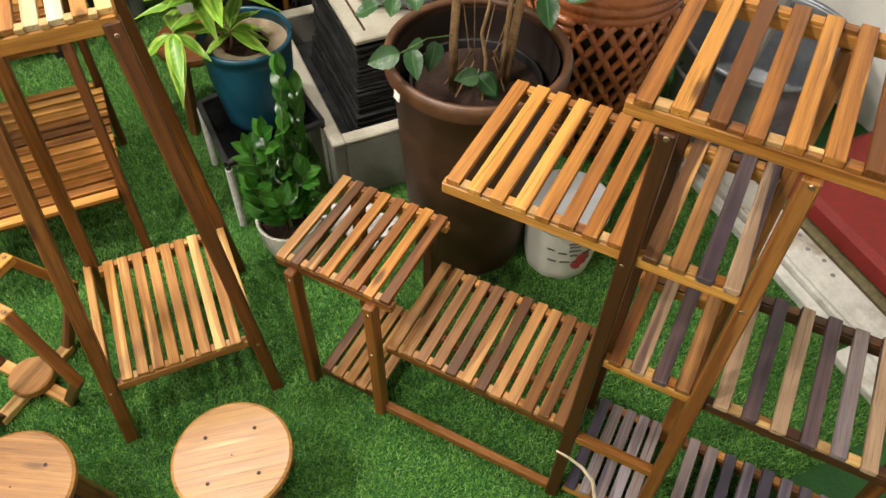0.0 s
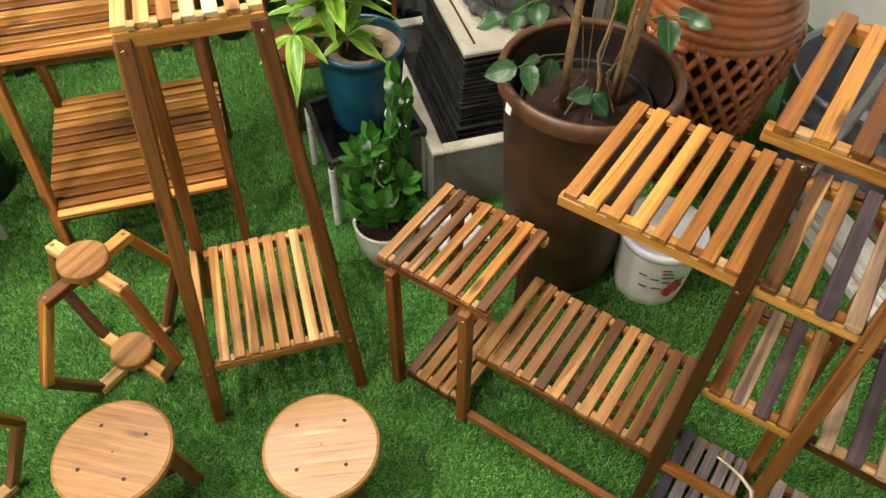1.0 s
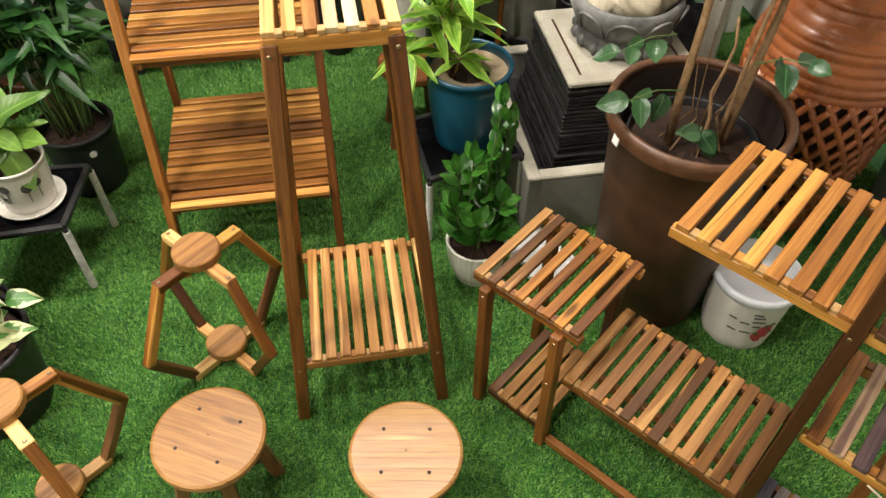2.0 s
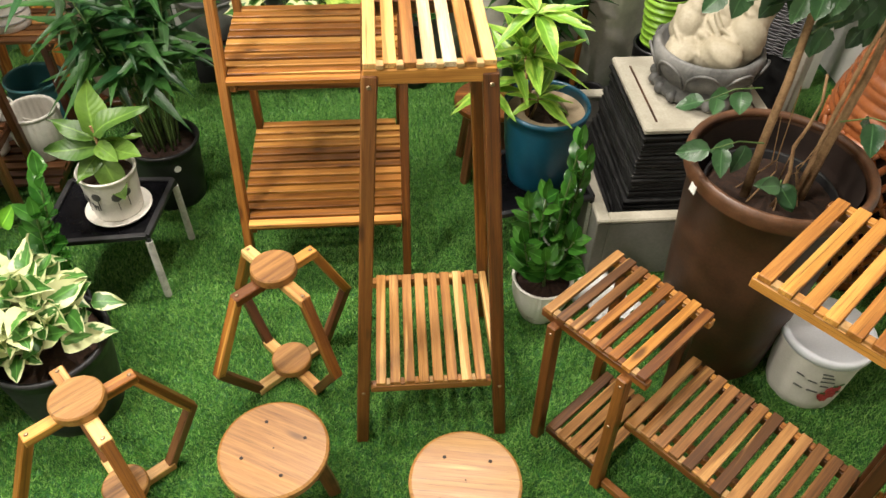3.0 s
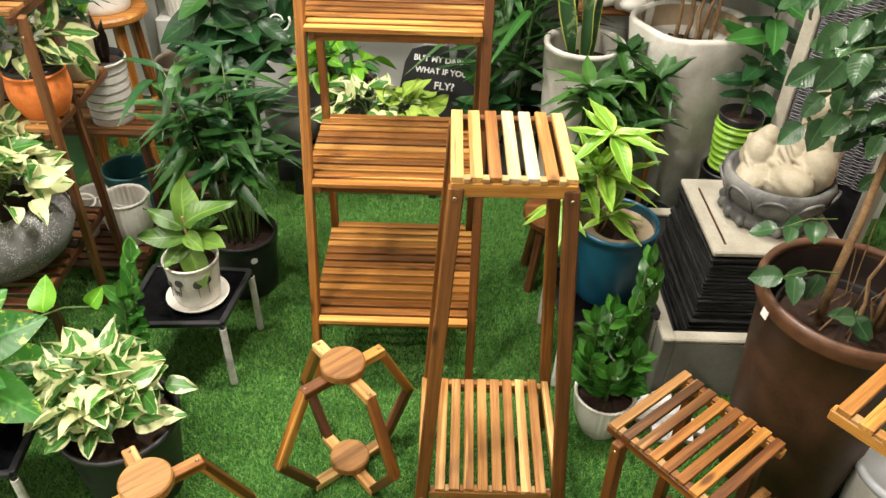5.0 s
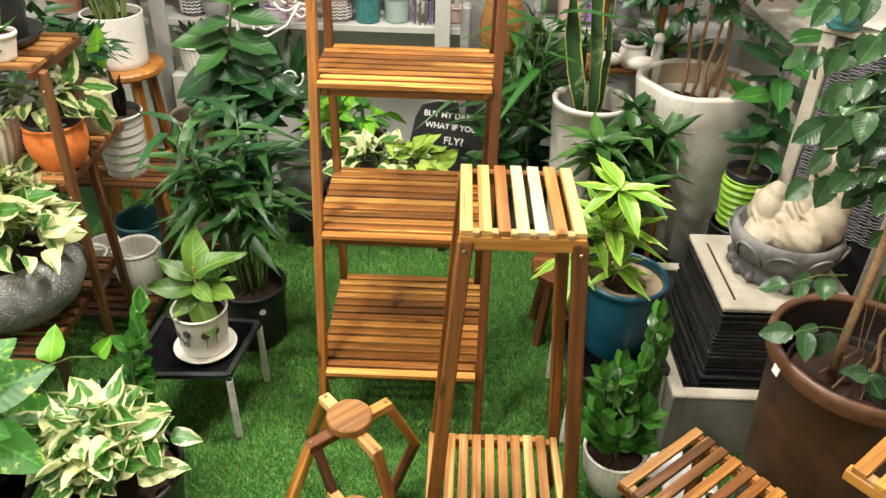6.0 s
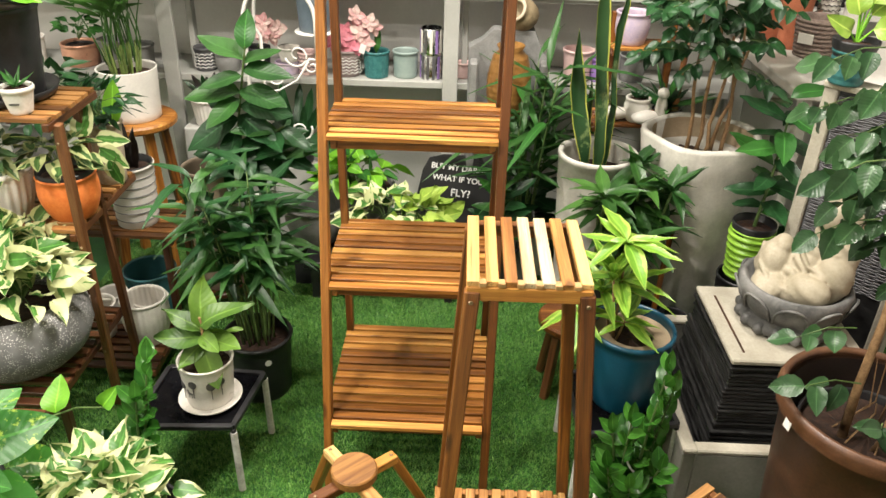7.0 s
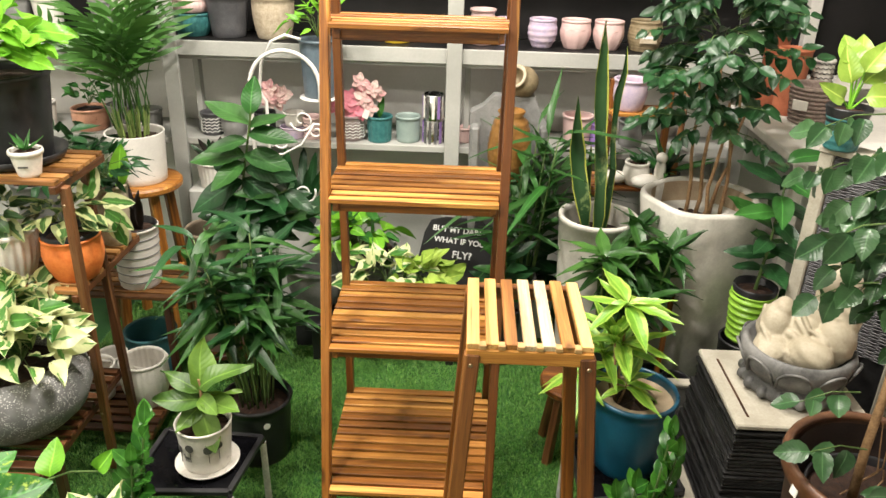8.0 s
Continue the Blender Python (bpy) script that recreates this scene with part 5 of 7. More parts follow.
for da, zc, w, h in ((-0.55, 0.052, 0.014, 0.006), (-0.62, 0.045, 0.002, 0.010), (-0.49, 0.045, 0.002, 0.010), (-0.66, 0.059, 0.004, 0.006)):
    a = math.radians(275) + da
    r = 0.0592 + 0.010 * (zc - 0.01) / 0.12
    part("printed_deer", box_bm(w, 0.0012, h), INK, pot_ob, m=pose(r * math.cos(a), r * math.sin(a), zc, 0, 0, math.degrees(a) + 90))
part("stem", tube_bm([(0, 0, 0.11), (0.004, 0.0, 0.19), (0.0, 0.005, 0.25)], 0.005, 0.003, 8), BARK, deer)
for az, el, z, s, w in ((95, 62, 0.225, 0.130, 0.56), (18, 42, 0.225, 0.135, 0.52), (165, 38, 0.215, 0.105, 0.50), (-20, 8, 0.195, 0.115, 0.58), (205, 12, 0.195, 0.110, 0.62), (300, -42, 0.175, 0.118, 0.54), (235, -8, 0.175, 0.085, 0.55), (-50, 18, 0.20, 0.085, 0.5), (120, 20, 0.20, 0.10, 0.55), (45, 10, 0.19, 0.10, 0.55)):
    d = dirv(az, el)
    leaf(deer, BROAD, (0.0, 0.0, z), d, Vector((-d.x * 0.4 + rng.uniform(-0.7, 0.7), -0.35 + rng.uniform(-0.3, 0.3), 1)), s, "ruffled" if az % 10 else "oval", w, rng.choice((0.15, 0.35)), 0.14, rng)

palm_pot = potted((-0.655, 1.735, 0), "lady palm in a black plastic pot on the turf", pot_bm(0.098, 0.085, 0.205, 0.006, 0.004, 0.012), BLACK, 0.09, 0.17)
part("price_sticker", lathe_bm([(0, 0.001), (0.010, 0.001), (0.010, 0), (0, 0)], 20), FELT, palm_pot, m=Matrix.Translation((0.048, -0.0838, 0.155)) @ Vector((0.5, -0.86, 0)).to_track_quat("Z", "Y").to_matrix().to_4x4())
strap_plant(palm_pot, GREEN_PALM, (0, 0, 0.165), 22, 0.125, (0.26, 0.56), 8, 0.138, 0.210, rng, (-0.04, 0.02), 0.045, (-10, 45), 0.66, GREEN_DEEP, (0.5, 0.8, 1.1))

tan = potted((-0.880, 2.13, 0.12), "taupe glazed pot with a tall broad-leaved plant", pot_bm(0.080, 0.058, 0.44, 0.006, 0.003, 0.012, 0.010), TAN, 0.072, 0.37)
part("stem", tube_bm([(0.02, 0, 0.36), (0.12, -0.05, 0.55), (0.18, -0.07, 0.84)], 0.006, 0.003, 8), TWIG, tan)
for az, el, z, s in ((85, 78, 0.83, 0.12), (162, 30, 0.80, 0.16), (205, 2, 0.75, 0.13), (22, 28, 0.79, 0.12), (-12, 8, 0.77, 0.15), (190, 10, 0.70, 0.17), (-28, -4, 0.71, 0.17), (232, -14, 0.68, 0.15), (150, 14, 0.64, 0.15), (-5, -2, 0.66, 0.17), (330, -22, 0.63, 0.16), (208, -12, 0.62, 0.18), (180, -20, 0.56, 0.17), (15, -8, 0.59, 0.17), (262, -28, 0.58, 0.14), (300, -30, 0.55, 0.15), (160, -15, 0.53, 0.17), (345, -25, 0.53, 0.16), (240, -25, 0.52, 0.15)):
    k = (z - 0.55) / 0.29
    d = dirv(az, el)
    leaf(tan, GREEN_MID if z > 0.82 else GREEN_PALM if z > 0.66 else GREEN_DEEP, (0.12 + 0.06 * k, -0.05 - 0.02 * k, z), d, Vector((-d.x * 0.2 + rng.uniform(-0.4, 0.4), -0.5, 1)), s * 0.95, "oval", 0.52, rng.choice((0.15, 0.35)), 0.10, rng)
for foot, top, n in (((0.03, -0.02, 0.36), (0.27, -0.06, 0.60), 15), ((0.02, 0.02, 0.36), (0.36, 0.02, 0.50), 13), ((0.03, 0.0, 0.36), (0.17, -0.10, 0.50), 9)):
    foot, top = Vector(foot), Vector(top)
    part("stem", tube_bm([foot, foot.lerp(top, 0.5) + Vector((0, 0, 0.05)), top], 0.005, 0.003, 7), TWIG, tan, smooth=True)
    for i in range(n):
        k = 0.35 + 0.65 * i / (n - 1)
        d = dirv(137.5 * i, rng.uniform(-25, 35))
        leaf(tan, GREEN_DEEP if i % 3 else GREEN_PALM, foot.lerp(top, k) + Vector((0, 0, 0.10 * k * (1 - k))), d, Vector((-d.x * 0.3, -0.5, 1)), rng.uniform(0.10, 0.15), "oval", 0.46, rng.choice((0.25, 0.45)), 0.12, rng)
stand_t = thing("plant_stand", (-0.880, 2.13, 0), "small dark wooden stand under a taupe pot", "plant stand")
part("top_disc", lathe_bm([(0, 0.10), (0.075, 0.10), (0.078, 0.104), (0.078, 0.116), (0.075, 0.119), (0, 0.119)], 28), TEAK_DEEP, stand_t)
for k in range(4):
    a = math.radians(45 + 90 * k)
    bar("leg", (0.06 * math.cos(a), 0.06 * math.sin(a), 0.10), (0.095 * math.cos(a), 0.095 * math.sin(a), 0), 0.02, 0.02, TEAK_DEEP, stand_t)

# bushy cream-edged plant in a black tub
var = potted((-0.755, 1.005, 0), "bushy cream-edged plant in a square-sided black tub", pot_bm(0.122, 0.098, 0.235, 0.006, 0.005, 0.016), BLACK, 0.11, 0.20)
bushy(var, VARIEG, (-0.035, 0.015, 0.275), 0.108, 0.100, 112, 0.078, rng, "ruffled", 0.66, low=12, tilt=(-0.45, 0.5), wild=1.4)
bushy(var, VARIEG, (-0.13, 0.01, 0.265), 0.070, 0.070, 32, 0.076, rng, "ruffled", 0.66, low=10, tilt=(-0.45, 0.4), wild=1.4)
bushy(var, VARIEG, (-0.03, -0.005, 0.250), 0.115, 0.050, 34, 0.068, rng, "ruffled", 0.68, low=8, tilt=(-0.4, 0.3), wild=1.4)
for p in ((0.10, 0.04, 0.29), (0.09, -0.02, 0.26)):
    leaf(var, VARIEG, p, (0.7, 0.1, 0.1), (0, -0.4, 1), 0.065, "ruffled", 0.7, 0.3, 0.1, rng)

# pothos on a low table at the edge
black_table(((-1.18, 0.83), (-0.925, 0.865), (-0.94, 1.10), (-1.19, 1.09)), 0.222, "low black glass table on paper-wrapped legs holding pothos")
pothos = potted((-1.055, 0.98, 0.216), "large-leaved yellow-flecked pothos in a black pot", pot_bm(0.08, 0.065, 0.13, 0.005, 0.003, 0.01), BLACK, 0.072, 0.11)
for az, el, z, s, r in ((20, 30, 0.22, 0.155, 0.05), (60, 40, 0.24, 0.13, 0.05), (-20, 10, 0.16, 0.14, 0.08), (100, 45, 0.23, 0.12, 0.03), (330, 30, 0.19, 0.12, 0.05), (0, 55, 0.26, 0.12, 0.03), (280, 20, 0.18, 0.13, 0.06), (45, 0, 0.12, 0.12, 0.09), (150, 30, 0.2, 0.12, 0.05), (220, 20, 0.17, 0.13, 0.05), (10, -15, 0.10, 0.12, 0.10)):
    d = dirv(az, el)
    p = Vector((d.x * r, d.y * r, z))
    part("stem", tube_bm([(0, 0, 0.11), p], 0.003, 0.002, 6), TWIG, pothos)
    leaf(pothos, POTHOS, p, d + Vector((0, 0, -0.3)), Vector((0.1, -0.6, 0.8)), s, "heart", 0.72, 0.3, 0.1, rng)
vine = [(0.05, 0.05, 0.16), (0.09, 0.15, 0.17), (0.14, 0.22, 0.15), (0.22, 0.25, 0.13)]
part("vine", tube_bm(vine, 0.003, 0.002, 6), TWIG, pothos)
leaf(pothos, NEON, (0.11, 0.19, 0.16), (-0.1, 0.5, 0.5), (0, -0.8, 0.6), 0.085, "heart", 0.75, 0.1, 0.1, rng)
leaf(pothos, NEON, (0.19, 0.24, 0.14), (0.3, 0.1, 0.4), (0, -0.9, 0.4), 0.055, "heart", 0.75, 0.3, 0.28, rng)

# small zz plant on the floor
zz2 = potted((-0.815, 1.225, 0), "young zz plant in a small black pot", pot_bm(0.055, 0.042, 0.10, 0.004, 0.003, 0.008), BLACK, 0.05, 0.085)
for tx, ty, tz, n in ((0.06, 0.02, 0.47, 12), (-0.05, 0.0, 0.22, 7), (0.05, -0.04, 0.24, 7), (0.02, 0.01, 0.36, 9), (-0.02, -0.06, 0.25, 7), (-0.09, -0.04, 0.20, 6), (0.0, 0.05, 0.28, 7)):
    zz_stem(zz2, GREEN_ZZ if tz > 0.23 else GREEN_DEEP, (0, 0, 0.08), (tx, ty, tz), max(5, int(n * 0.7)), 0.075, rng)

# dark stepped stand
CS = Vector((-1.28, 1.68, 0))
cstand = thing("plant_stand", CS, "dark stepped wooden plant stand crowded with pots", "plant stand")
for (x, y), (x2, y2), z1 in (((-1.060, 1.630), (-1.032, 1.598), 0.885), ((-1.052, 1.780), (-1.088, 1.802), 0.885), ((-1.50, 1.700), (-1.50, 1.600), 0.885), ((-1.50, 1.735), (-1.50, 1.835), 0.885)):
    bar("post", (x, y, 0), (x2, y2, z1), 0.021, 0.022, TEAK_DEEP, cstand, CS, up=(0, 1, 0))


def c_tier(x0, x1, y0, y1, z, n, mat=TEAK_DEEP):
    slatted(cstand, CS, (x1, y0, z), (x1, y1, z), (x0, y0, z), (x0, y1, z), n, mat, TEAK_DEEP, 0.026, 0.011, 0.008)


c_tier(-1.50, -1.045, 1.565, 1.825, 0.905, 7, TEAK_BROWN)
c_tier(-1.52, -1.075, 1.620, 2.02, 0.582, 10, TEAK_BROWN)
c_tier(-1.56, -1.085, 1.300, 1.80, 0.235, 12)
c_tier(-1.50, -0.985, 1.715, 2.02, 0.065, 8)
for x in (-1.075, -1.52):
    for y in (1.40, 2.0) if x < -1.2 else (1.40,):
        bar("post", (x, y, 0), (x, y, 0.22 if y < 1.5 else 0.565), 0.022, 0.022, TEAK_DEEP, cstand, CS, up=(0, 1, 0))
for z, y in ((0.84, 1.588), (0.55, 1.598), (0.21, 1.610)):
    screw(cstand, CS, (-1.032 - (0.885 - z) * 0.032, y - 0.006, z), (-1.03, -3, z))
rstand = thing("plant_stand", (-1.13, 2.08, 0), "low dark slatted bench under a white pot", "plant stand")
RS = Vector((-1.13, 2.08, 0))
slatted(rstand, RS, (-0.985, 1.985, 0.370), (-0.985, 2.19, 0.370), (-1.29, 1.985, 0.370), (-1.29, 2.19, 0.370), 6, TEAK_BROWN, TEAK_DEEP, 0.026, 0.011, 0.03)
for x in (-1.0, -1.28):
    for y in (2.0, 2.18):
        bar("leg", (x, y, 0), (x, y, 0.345), 0.022, 0.022, TEAK_DEEP, rstand, RS, up=(0, 1, 0))

bowl = thing("potted_plant", (-1.225, 1.53, 0.235), "cream-edged pothos in a speckled grey stone bowl", "potted plant")
part("bowl", lathe_bm([(0, 0), (0.08, 0), (0.12, 0.012), (0.165, 0.055), (0.185, 0.105), (0.180, 0.150), (0.155, 0.185), (0.132, 0.194), (0.122, 0.188), (0.130, 0.175), (0.150, 0.140), (0, 0.13)], 56), SPECKLE, bowl, smooth=True)
part("soil", soil_bm(0.13, 0.155), SOIL, bowl)
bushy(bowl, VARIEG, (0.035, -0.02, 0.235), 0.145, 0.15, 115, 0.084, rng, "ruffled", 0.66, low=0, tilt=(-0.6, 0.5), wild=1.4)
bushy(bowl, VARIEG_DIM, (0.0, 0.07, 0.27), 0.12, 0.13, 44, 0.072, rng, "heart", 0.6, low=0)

orange = potted((-1.112, 1.722, 0.582), "variegated creeper in a rough orange ceramic pot", pot_bm(0.073, 0.056, 0.122, 0.006, 0.002, 0.008, 0.012), ORANGE)
part("liner", lathe_bm([(0.060, 0.08), (0.066, 0.132), (0.071, 0.135), (0.073, 0.130), (0.068, 0.08)], 36), BLACK, orange, smooth=True)
part("soil", soil_bm(0.062, 0.115), SOIL, orange)
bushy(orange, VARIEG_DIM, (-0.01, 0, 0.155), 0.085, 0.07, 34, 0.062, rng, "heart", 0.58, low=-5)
for p, d, s in (((0.03, 0.05, 0.20), (0.2, 0.3, 0.6), 0.10), ((0.075, 0.06, 0.17), (0.6, 0.0, -0.5), 0.09), ((0.10, 0.05, 0.14), (0.2, 0.1, -0.9), 0.085), ((0.06, 0.08, 0.19), (0.8, 0.1, -0.2), 0.085)):
    leaf(orange, VARIEG, p, d, (0.1, -0.9, 0.4), s, "heart", 0.58, 0.15, 0.1, rng)
part("vine", tube_bm([(0.02, 0.0, 0.13), (0.06, 0.03, 0.12), (0.10, 0.05, 0.11), (0.12, 0.05, 0.15)], 0.0025, 0.0018, 6), TWIG, orange)
ribbed = potted((-1.29, 1.715, 0.582), "white ribbed ceramic pot with variegated leaves", pot_bm(0.082, 0.062, 0.135, 0.006, 0.004, 0.014, 0.006, fluted(22, 0.022)), WHITE, 0.074, 0.11)
bushy(ribbed, VARIEG_DIM, (0, 0, 0.15), 0.08, 0.08, 26, 0.06, rng, "heart", 0.58, low=0)
bigblack = potted((-1.225, 1.725, 0.905), "bright green pothos in a large black pot with saucer", pot_bm(0.122, 0.098, 0.225, 0.006, 0.003, 0.012), BLACK, 0.11, 0.205)
part("saucer", lathe_bm([(0.10, 0.002), (0.125, 0.006), (0.135, 0.026), (0.131, 0.027), (0.12, 0.010), (0.10, 0.006)], 40), BLACK, bigblack, smooth=True)
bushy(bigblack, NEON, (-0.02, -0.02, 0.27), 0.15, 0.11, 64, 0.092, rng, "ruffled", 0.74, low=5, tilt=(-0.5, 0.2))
aloe = potted((-1.118, 1.612, 0.905), "tiny aloe in a small white plastic pot", pot_bm(0.036, 0.026, 0.066, 0.003, 0.003, 0.012), WHITE, 0.032, 0.056)
for k in range(6):
    d = dirv(60 * k + 20, 45 + 20 * (k % 2))
    leaf(aloe, GREEN_MID, (0, 0, 0.055), d, (0, -0.4, 1), 0.06, "lance", 0.22, 0.1, 0.28, rng)
part("pencil_mark", box_bm(0.022, 0.001, 0.004), INK, aloe, m=pose(0.006, -0.0335, 0.030, 8, 0, 10))
speck = potted((-1.10, 1.945, 0.582), "dark fern in a mottled white tall pot", pot_bm(0.052, 0.040, 0.185, 0.004, 0.003, 0.01), BEIGE, 0.046, 0.165)
bushy(speck, GREEN_DEEP, (-0.02, 0.0, 0.21), 0.10, 0.09, 60, 0.062, rng, "lance", 0.36, low=-10)
leaf(speck, NEON, (0.03, 0, 0.17), (0.1, 0.1, 1), (0.3, -0.9, 0.1), 0.13, "oval", 0.42, 0.1, 0.1, rng)
whitepot = potted((-1.115, 2.09, 0.370), "white ringed planter with dry dark shoots", pot_bm(0.074, 0.064, 0.205, 0.005, 0.002, 0.008, 0.0, None), WHITE_MATT, 0.068, 0.185)
for k in range(6):
    zr = 0.025 + 0.029 * k
    part("painted_ring", lathe_bm([(0.0645 + 0.049 * zr, zr), (0.0668 + 0.049 * zr, zr + 0.002), (0.0645 + 0.049 * zr, zr + 0.004)], 48), GREY_POT, whitepot, smooth=True)
part("liner", lathe_bm([(0.060, 0.16), (0.068, 0.206), (0.0715, 0.209), (0.073, 0.205), (0.066, 0.16)], 36), BLACK, whitepot, "black liner pot", smooth=True)
for k in range(6):
    leaf(whitepot, DEAD, (-0.015 + 0.008 * k, 0, 0.18), dirv(60 * k, 70), (0, -1, 0.2), 0.12 + 0.015 * (k % 3), "blade", 0.16, 0.1, 0.1, rng)

# cups and small pots on the lowest tier and the turf
def small_pot(at, r, r2, h, mat, label, group="", shape=None, bulge=0.0, lip=0.002):
    t = thing("flower_pot", at, label, "flower pot", group)
    part("pot", pot_bm(r, r2, h, 0.005, lip, min(0.01, h * 0.15), bulge, shape), mat, t, smooth=True)
    return t


small_pot((-1.045, 1.868, 0.065), 0.068, 0.050, 0.160, WHITE, "empty white fluted pot on the lowest tier", "empty pots", fluted(26, 0.015), 0.012)
small_pot((-1.065, 1.955, 0.065), 0.056, 0.044, 0.10, WHITE, "empty white cup with scalloped rim", "empty pots")
small_pot((-1.205, 1.88, 0.065), 0.056, 0.044, 0.12, WHITE, "empty white cup on the lowest tier", "empty pots")
small_pot((-1.19, 1.965, 0.065), 0.046, 0.038, 0.11, STONE_POT, "empty cream cup on the lowest tier", "empty pots")
small_pot((-1.115, 2.095, 0.0), 0.085, 0.072, 0.19, TEAL_GREY, "empty grey-teal glazed pot on the turf", "empty pots", None, 0.004, 0.003)

# back left: stool with white cylinder and reed palm
st = thing("stool", (-1.235, 2.46, 0), "round orange-brown wooden stool holding a white planter", "stool")
part("seat", lathe_bm([(0, 0.565), (0.135, 0.565), (0.142, 0.572), (0.142, 0.586), (0.136, 0.593), (0, 0.593)], 40), TEAK, st)
for k in range(4):
    a = math.radians(45 + 90 * k)
    bar("leg", (0.09 * math.cos(a), 0.09 * math.sin(a), 0.565), (0.135 * math.cos(a), 0.135 * math.sin(a), 0), 0.032, 0.032, TEAK, st)
bar("stretcher", (-0.082, -0.082, 0.25), (0.082, -0.082, 0.25), 0.02, 0.026, TEAK, st)
bar("stretcher", (0.082, -0.082, 0.22), (0.082, 0.082, 0.22), 0.02, 0.026, TEAK, st)
cyl = potted((-1.235, 2.46, 0.593), "reed palm in a plain white cylinder planter", pot_bm(0.100, 0.092, 0.178, 0.006, 0.0, 0.006), WHITE_MATT, 0.092, 0.15)
palm(cyl, REED, (0, 0, 0.15), 30, 0.44, 6, 0.135, 0.0175, rng, (0.12, 0.60), (80, 116), 0.12, 0.055, bare=0.48, canes=30)
fern = potted((-1.55, 2.35, 0.45), "dark glossy fern-leaved plant in a grey pot", pot_bm(0.09, 0.07, 0.17, 0.005, 0.003, 0.01), GREY_POT, 0.08, 0.15)
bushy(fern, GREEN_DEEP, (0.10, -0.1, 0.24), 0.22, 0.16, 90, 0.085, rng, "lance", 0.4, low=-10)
slab_t = thing("side_table", (-1.55, 2.35, 0), "plain wooden box table behind the stands", "side table")
part("tabletop", box_bm(0.3, 0.3, 0.02, 0.003), TEAK_DEEP, slab_t, m=pose(0, 0, 0.44))
for x in (-0.13, 0.13):
    for y in (-0.13, 0.13):
        bar("leg", (x, y, 0), (x, y, 0.43), 0.025, 0.025, TEAK_DEEP, slab_t, up=(0, 1, 0))

# ---- back shelving ----
CY, CW = 2.70, 2.99
shelving = thing("wall_shelving", (-0.2, CY, 0), "grey painted wall shelving with two visible shelves of pots", "shelving")
SH = Vector((-0.2, CY, 0))


def board(name, x0, x1, y0, y1, z0, z1, mat, label=""):
    part(name, box_bm(x1 - x0, y1 - y0, z1 - z0, 0.002), mat, shelving, label, pose((x0 + x1) / 2 - SH.x, (y0 + y1) / 2 - SH.y, (z0 + z1) / 2))


board("lower_shelf", -2.3, 0.965, CY, CW - 0.014, 0.655, 0.680, CABINET)
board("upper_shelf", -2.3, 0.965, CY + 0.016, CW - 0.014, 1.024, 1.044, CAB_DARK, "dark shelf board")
board("shelf_edge", -2.3, 0.965, CY, CY + 0.014, 0.992, 1.046, CABINET)
board("shelf_lip", -2.3, 0.965, CY + 0.018, CY + 0.040, 0.976, 1.020, CABINET)
board("back_board", -2.3, 0.965, CW - 0.012, CW, 0.05, 1.023, WALL)
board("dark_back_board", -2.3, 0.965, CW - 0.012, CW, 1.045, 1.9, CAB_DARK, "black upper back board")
board("top_shelf", -2.3, 0.965, CY + 0.05, CW - 0.014, 1.42, 1.45, CABINET)
for x in (-2.25, -1.165, -0.125, 0.94):
    board("upright", x - 0.028, x + 0.028, CY - 0.022, CY - 0.002, 0.0, 1.9, CABINET)
    board("inner_upright", x + 0.040, x + 0.062, CY + 0.10, CY + 0.14, 0.682, 0.974, CABINET)


def shelf_x(px):
    return -0.127 + (px - 800) * 0.00218


def zigzag(parent, r, h, z0, rows, mat):
    for k in range(rows):
        zc = z0 + h * (k + 0.5) / rows
        pts = [((r + 0.0006) * math.cos(a), (r + 0.0006) * math.sin(a), zc + (0.003 if i % 2 else -0.003)) for i, a in enumerate(2 * math.pi * j / 28 for j in range(29))]
        part("painted_band", tube_bm(pts, 0.0016, 0.0016, 5), mat, parent)


def shelf_pot(px, z, r, r2, h, mat, label, yy=2.77, bulge=0.0, shape=None, bands=0, band_mat=None):
    t = small_pot((shelf_x(px), yy, z), r, r2, h, mat, label, "pots on the wall shelving", shape, bulge)
    if bands:
        zigzag(t, (r + r2) / 2 + 0.002 + bulge * 0.8, h * 0.7, h * 0.12, bands, band_mat)
    return t


zl, zu = 0.680, 1.044
shelf_pot(150, zl, 0.068, 0.060, 0.085, COPPER, "dented copper pot on the lower shelf", 2.78, 0.006)
cop = potted((shelf_x(150), 2.78, zl + 0.006), "small round-leaved plant standing in the copper pot", pot_bm(0.050, 0.045, 0.07, 0.004, 0.002, 0.008), BLACK, 0.046, 0.062)
bushy(cop, GREEN_MID, (0, 0, 0.11), 0.07, 0.07, 26, 0.042, rng, "heart", 0.7, low=0)
shelf_pot(258, zl, 0.050, 0.045, 0.09, GREY_POT, "plain grey pot on the lower shelf")
shelf_pot(372, zl, 0.042, 0.040, 0.088, DARK_GREY, "black pot with white zigzag bands on the shelf", 2.77, 0, None, 5, FELT)
sucz = shelf_pot(412, zl, 0.048, 0.038, 0.075, GREY_POT, "grey relief pot with a green succulent", 2.76, 0.006)
for k in range(16):
    leaf(sucz, GREEN_MID, (0, 0, 0.070), dirv(k * 137, 25 + 3 * k), (0, 0, 1), 0.045, "lance", 0.45, 0.1, 0.28, rng)
face = shelf_pot(465, zl, 0.045, 0.042, 0.095, BLACK, "black pot with painted lashes and orchid spray")
shelf_pot(516, zl, 0.046, 0.046, 0.045, LILAC, "low lilac bowl on the shelf", 2.76)
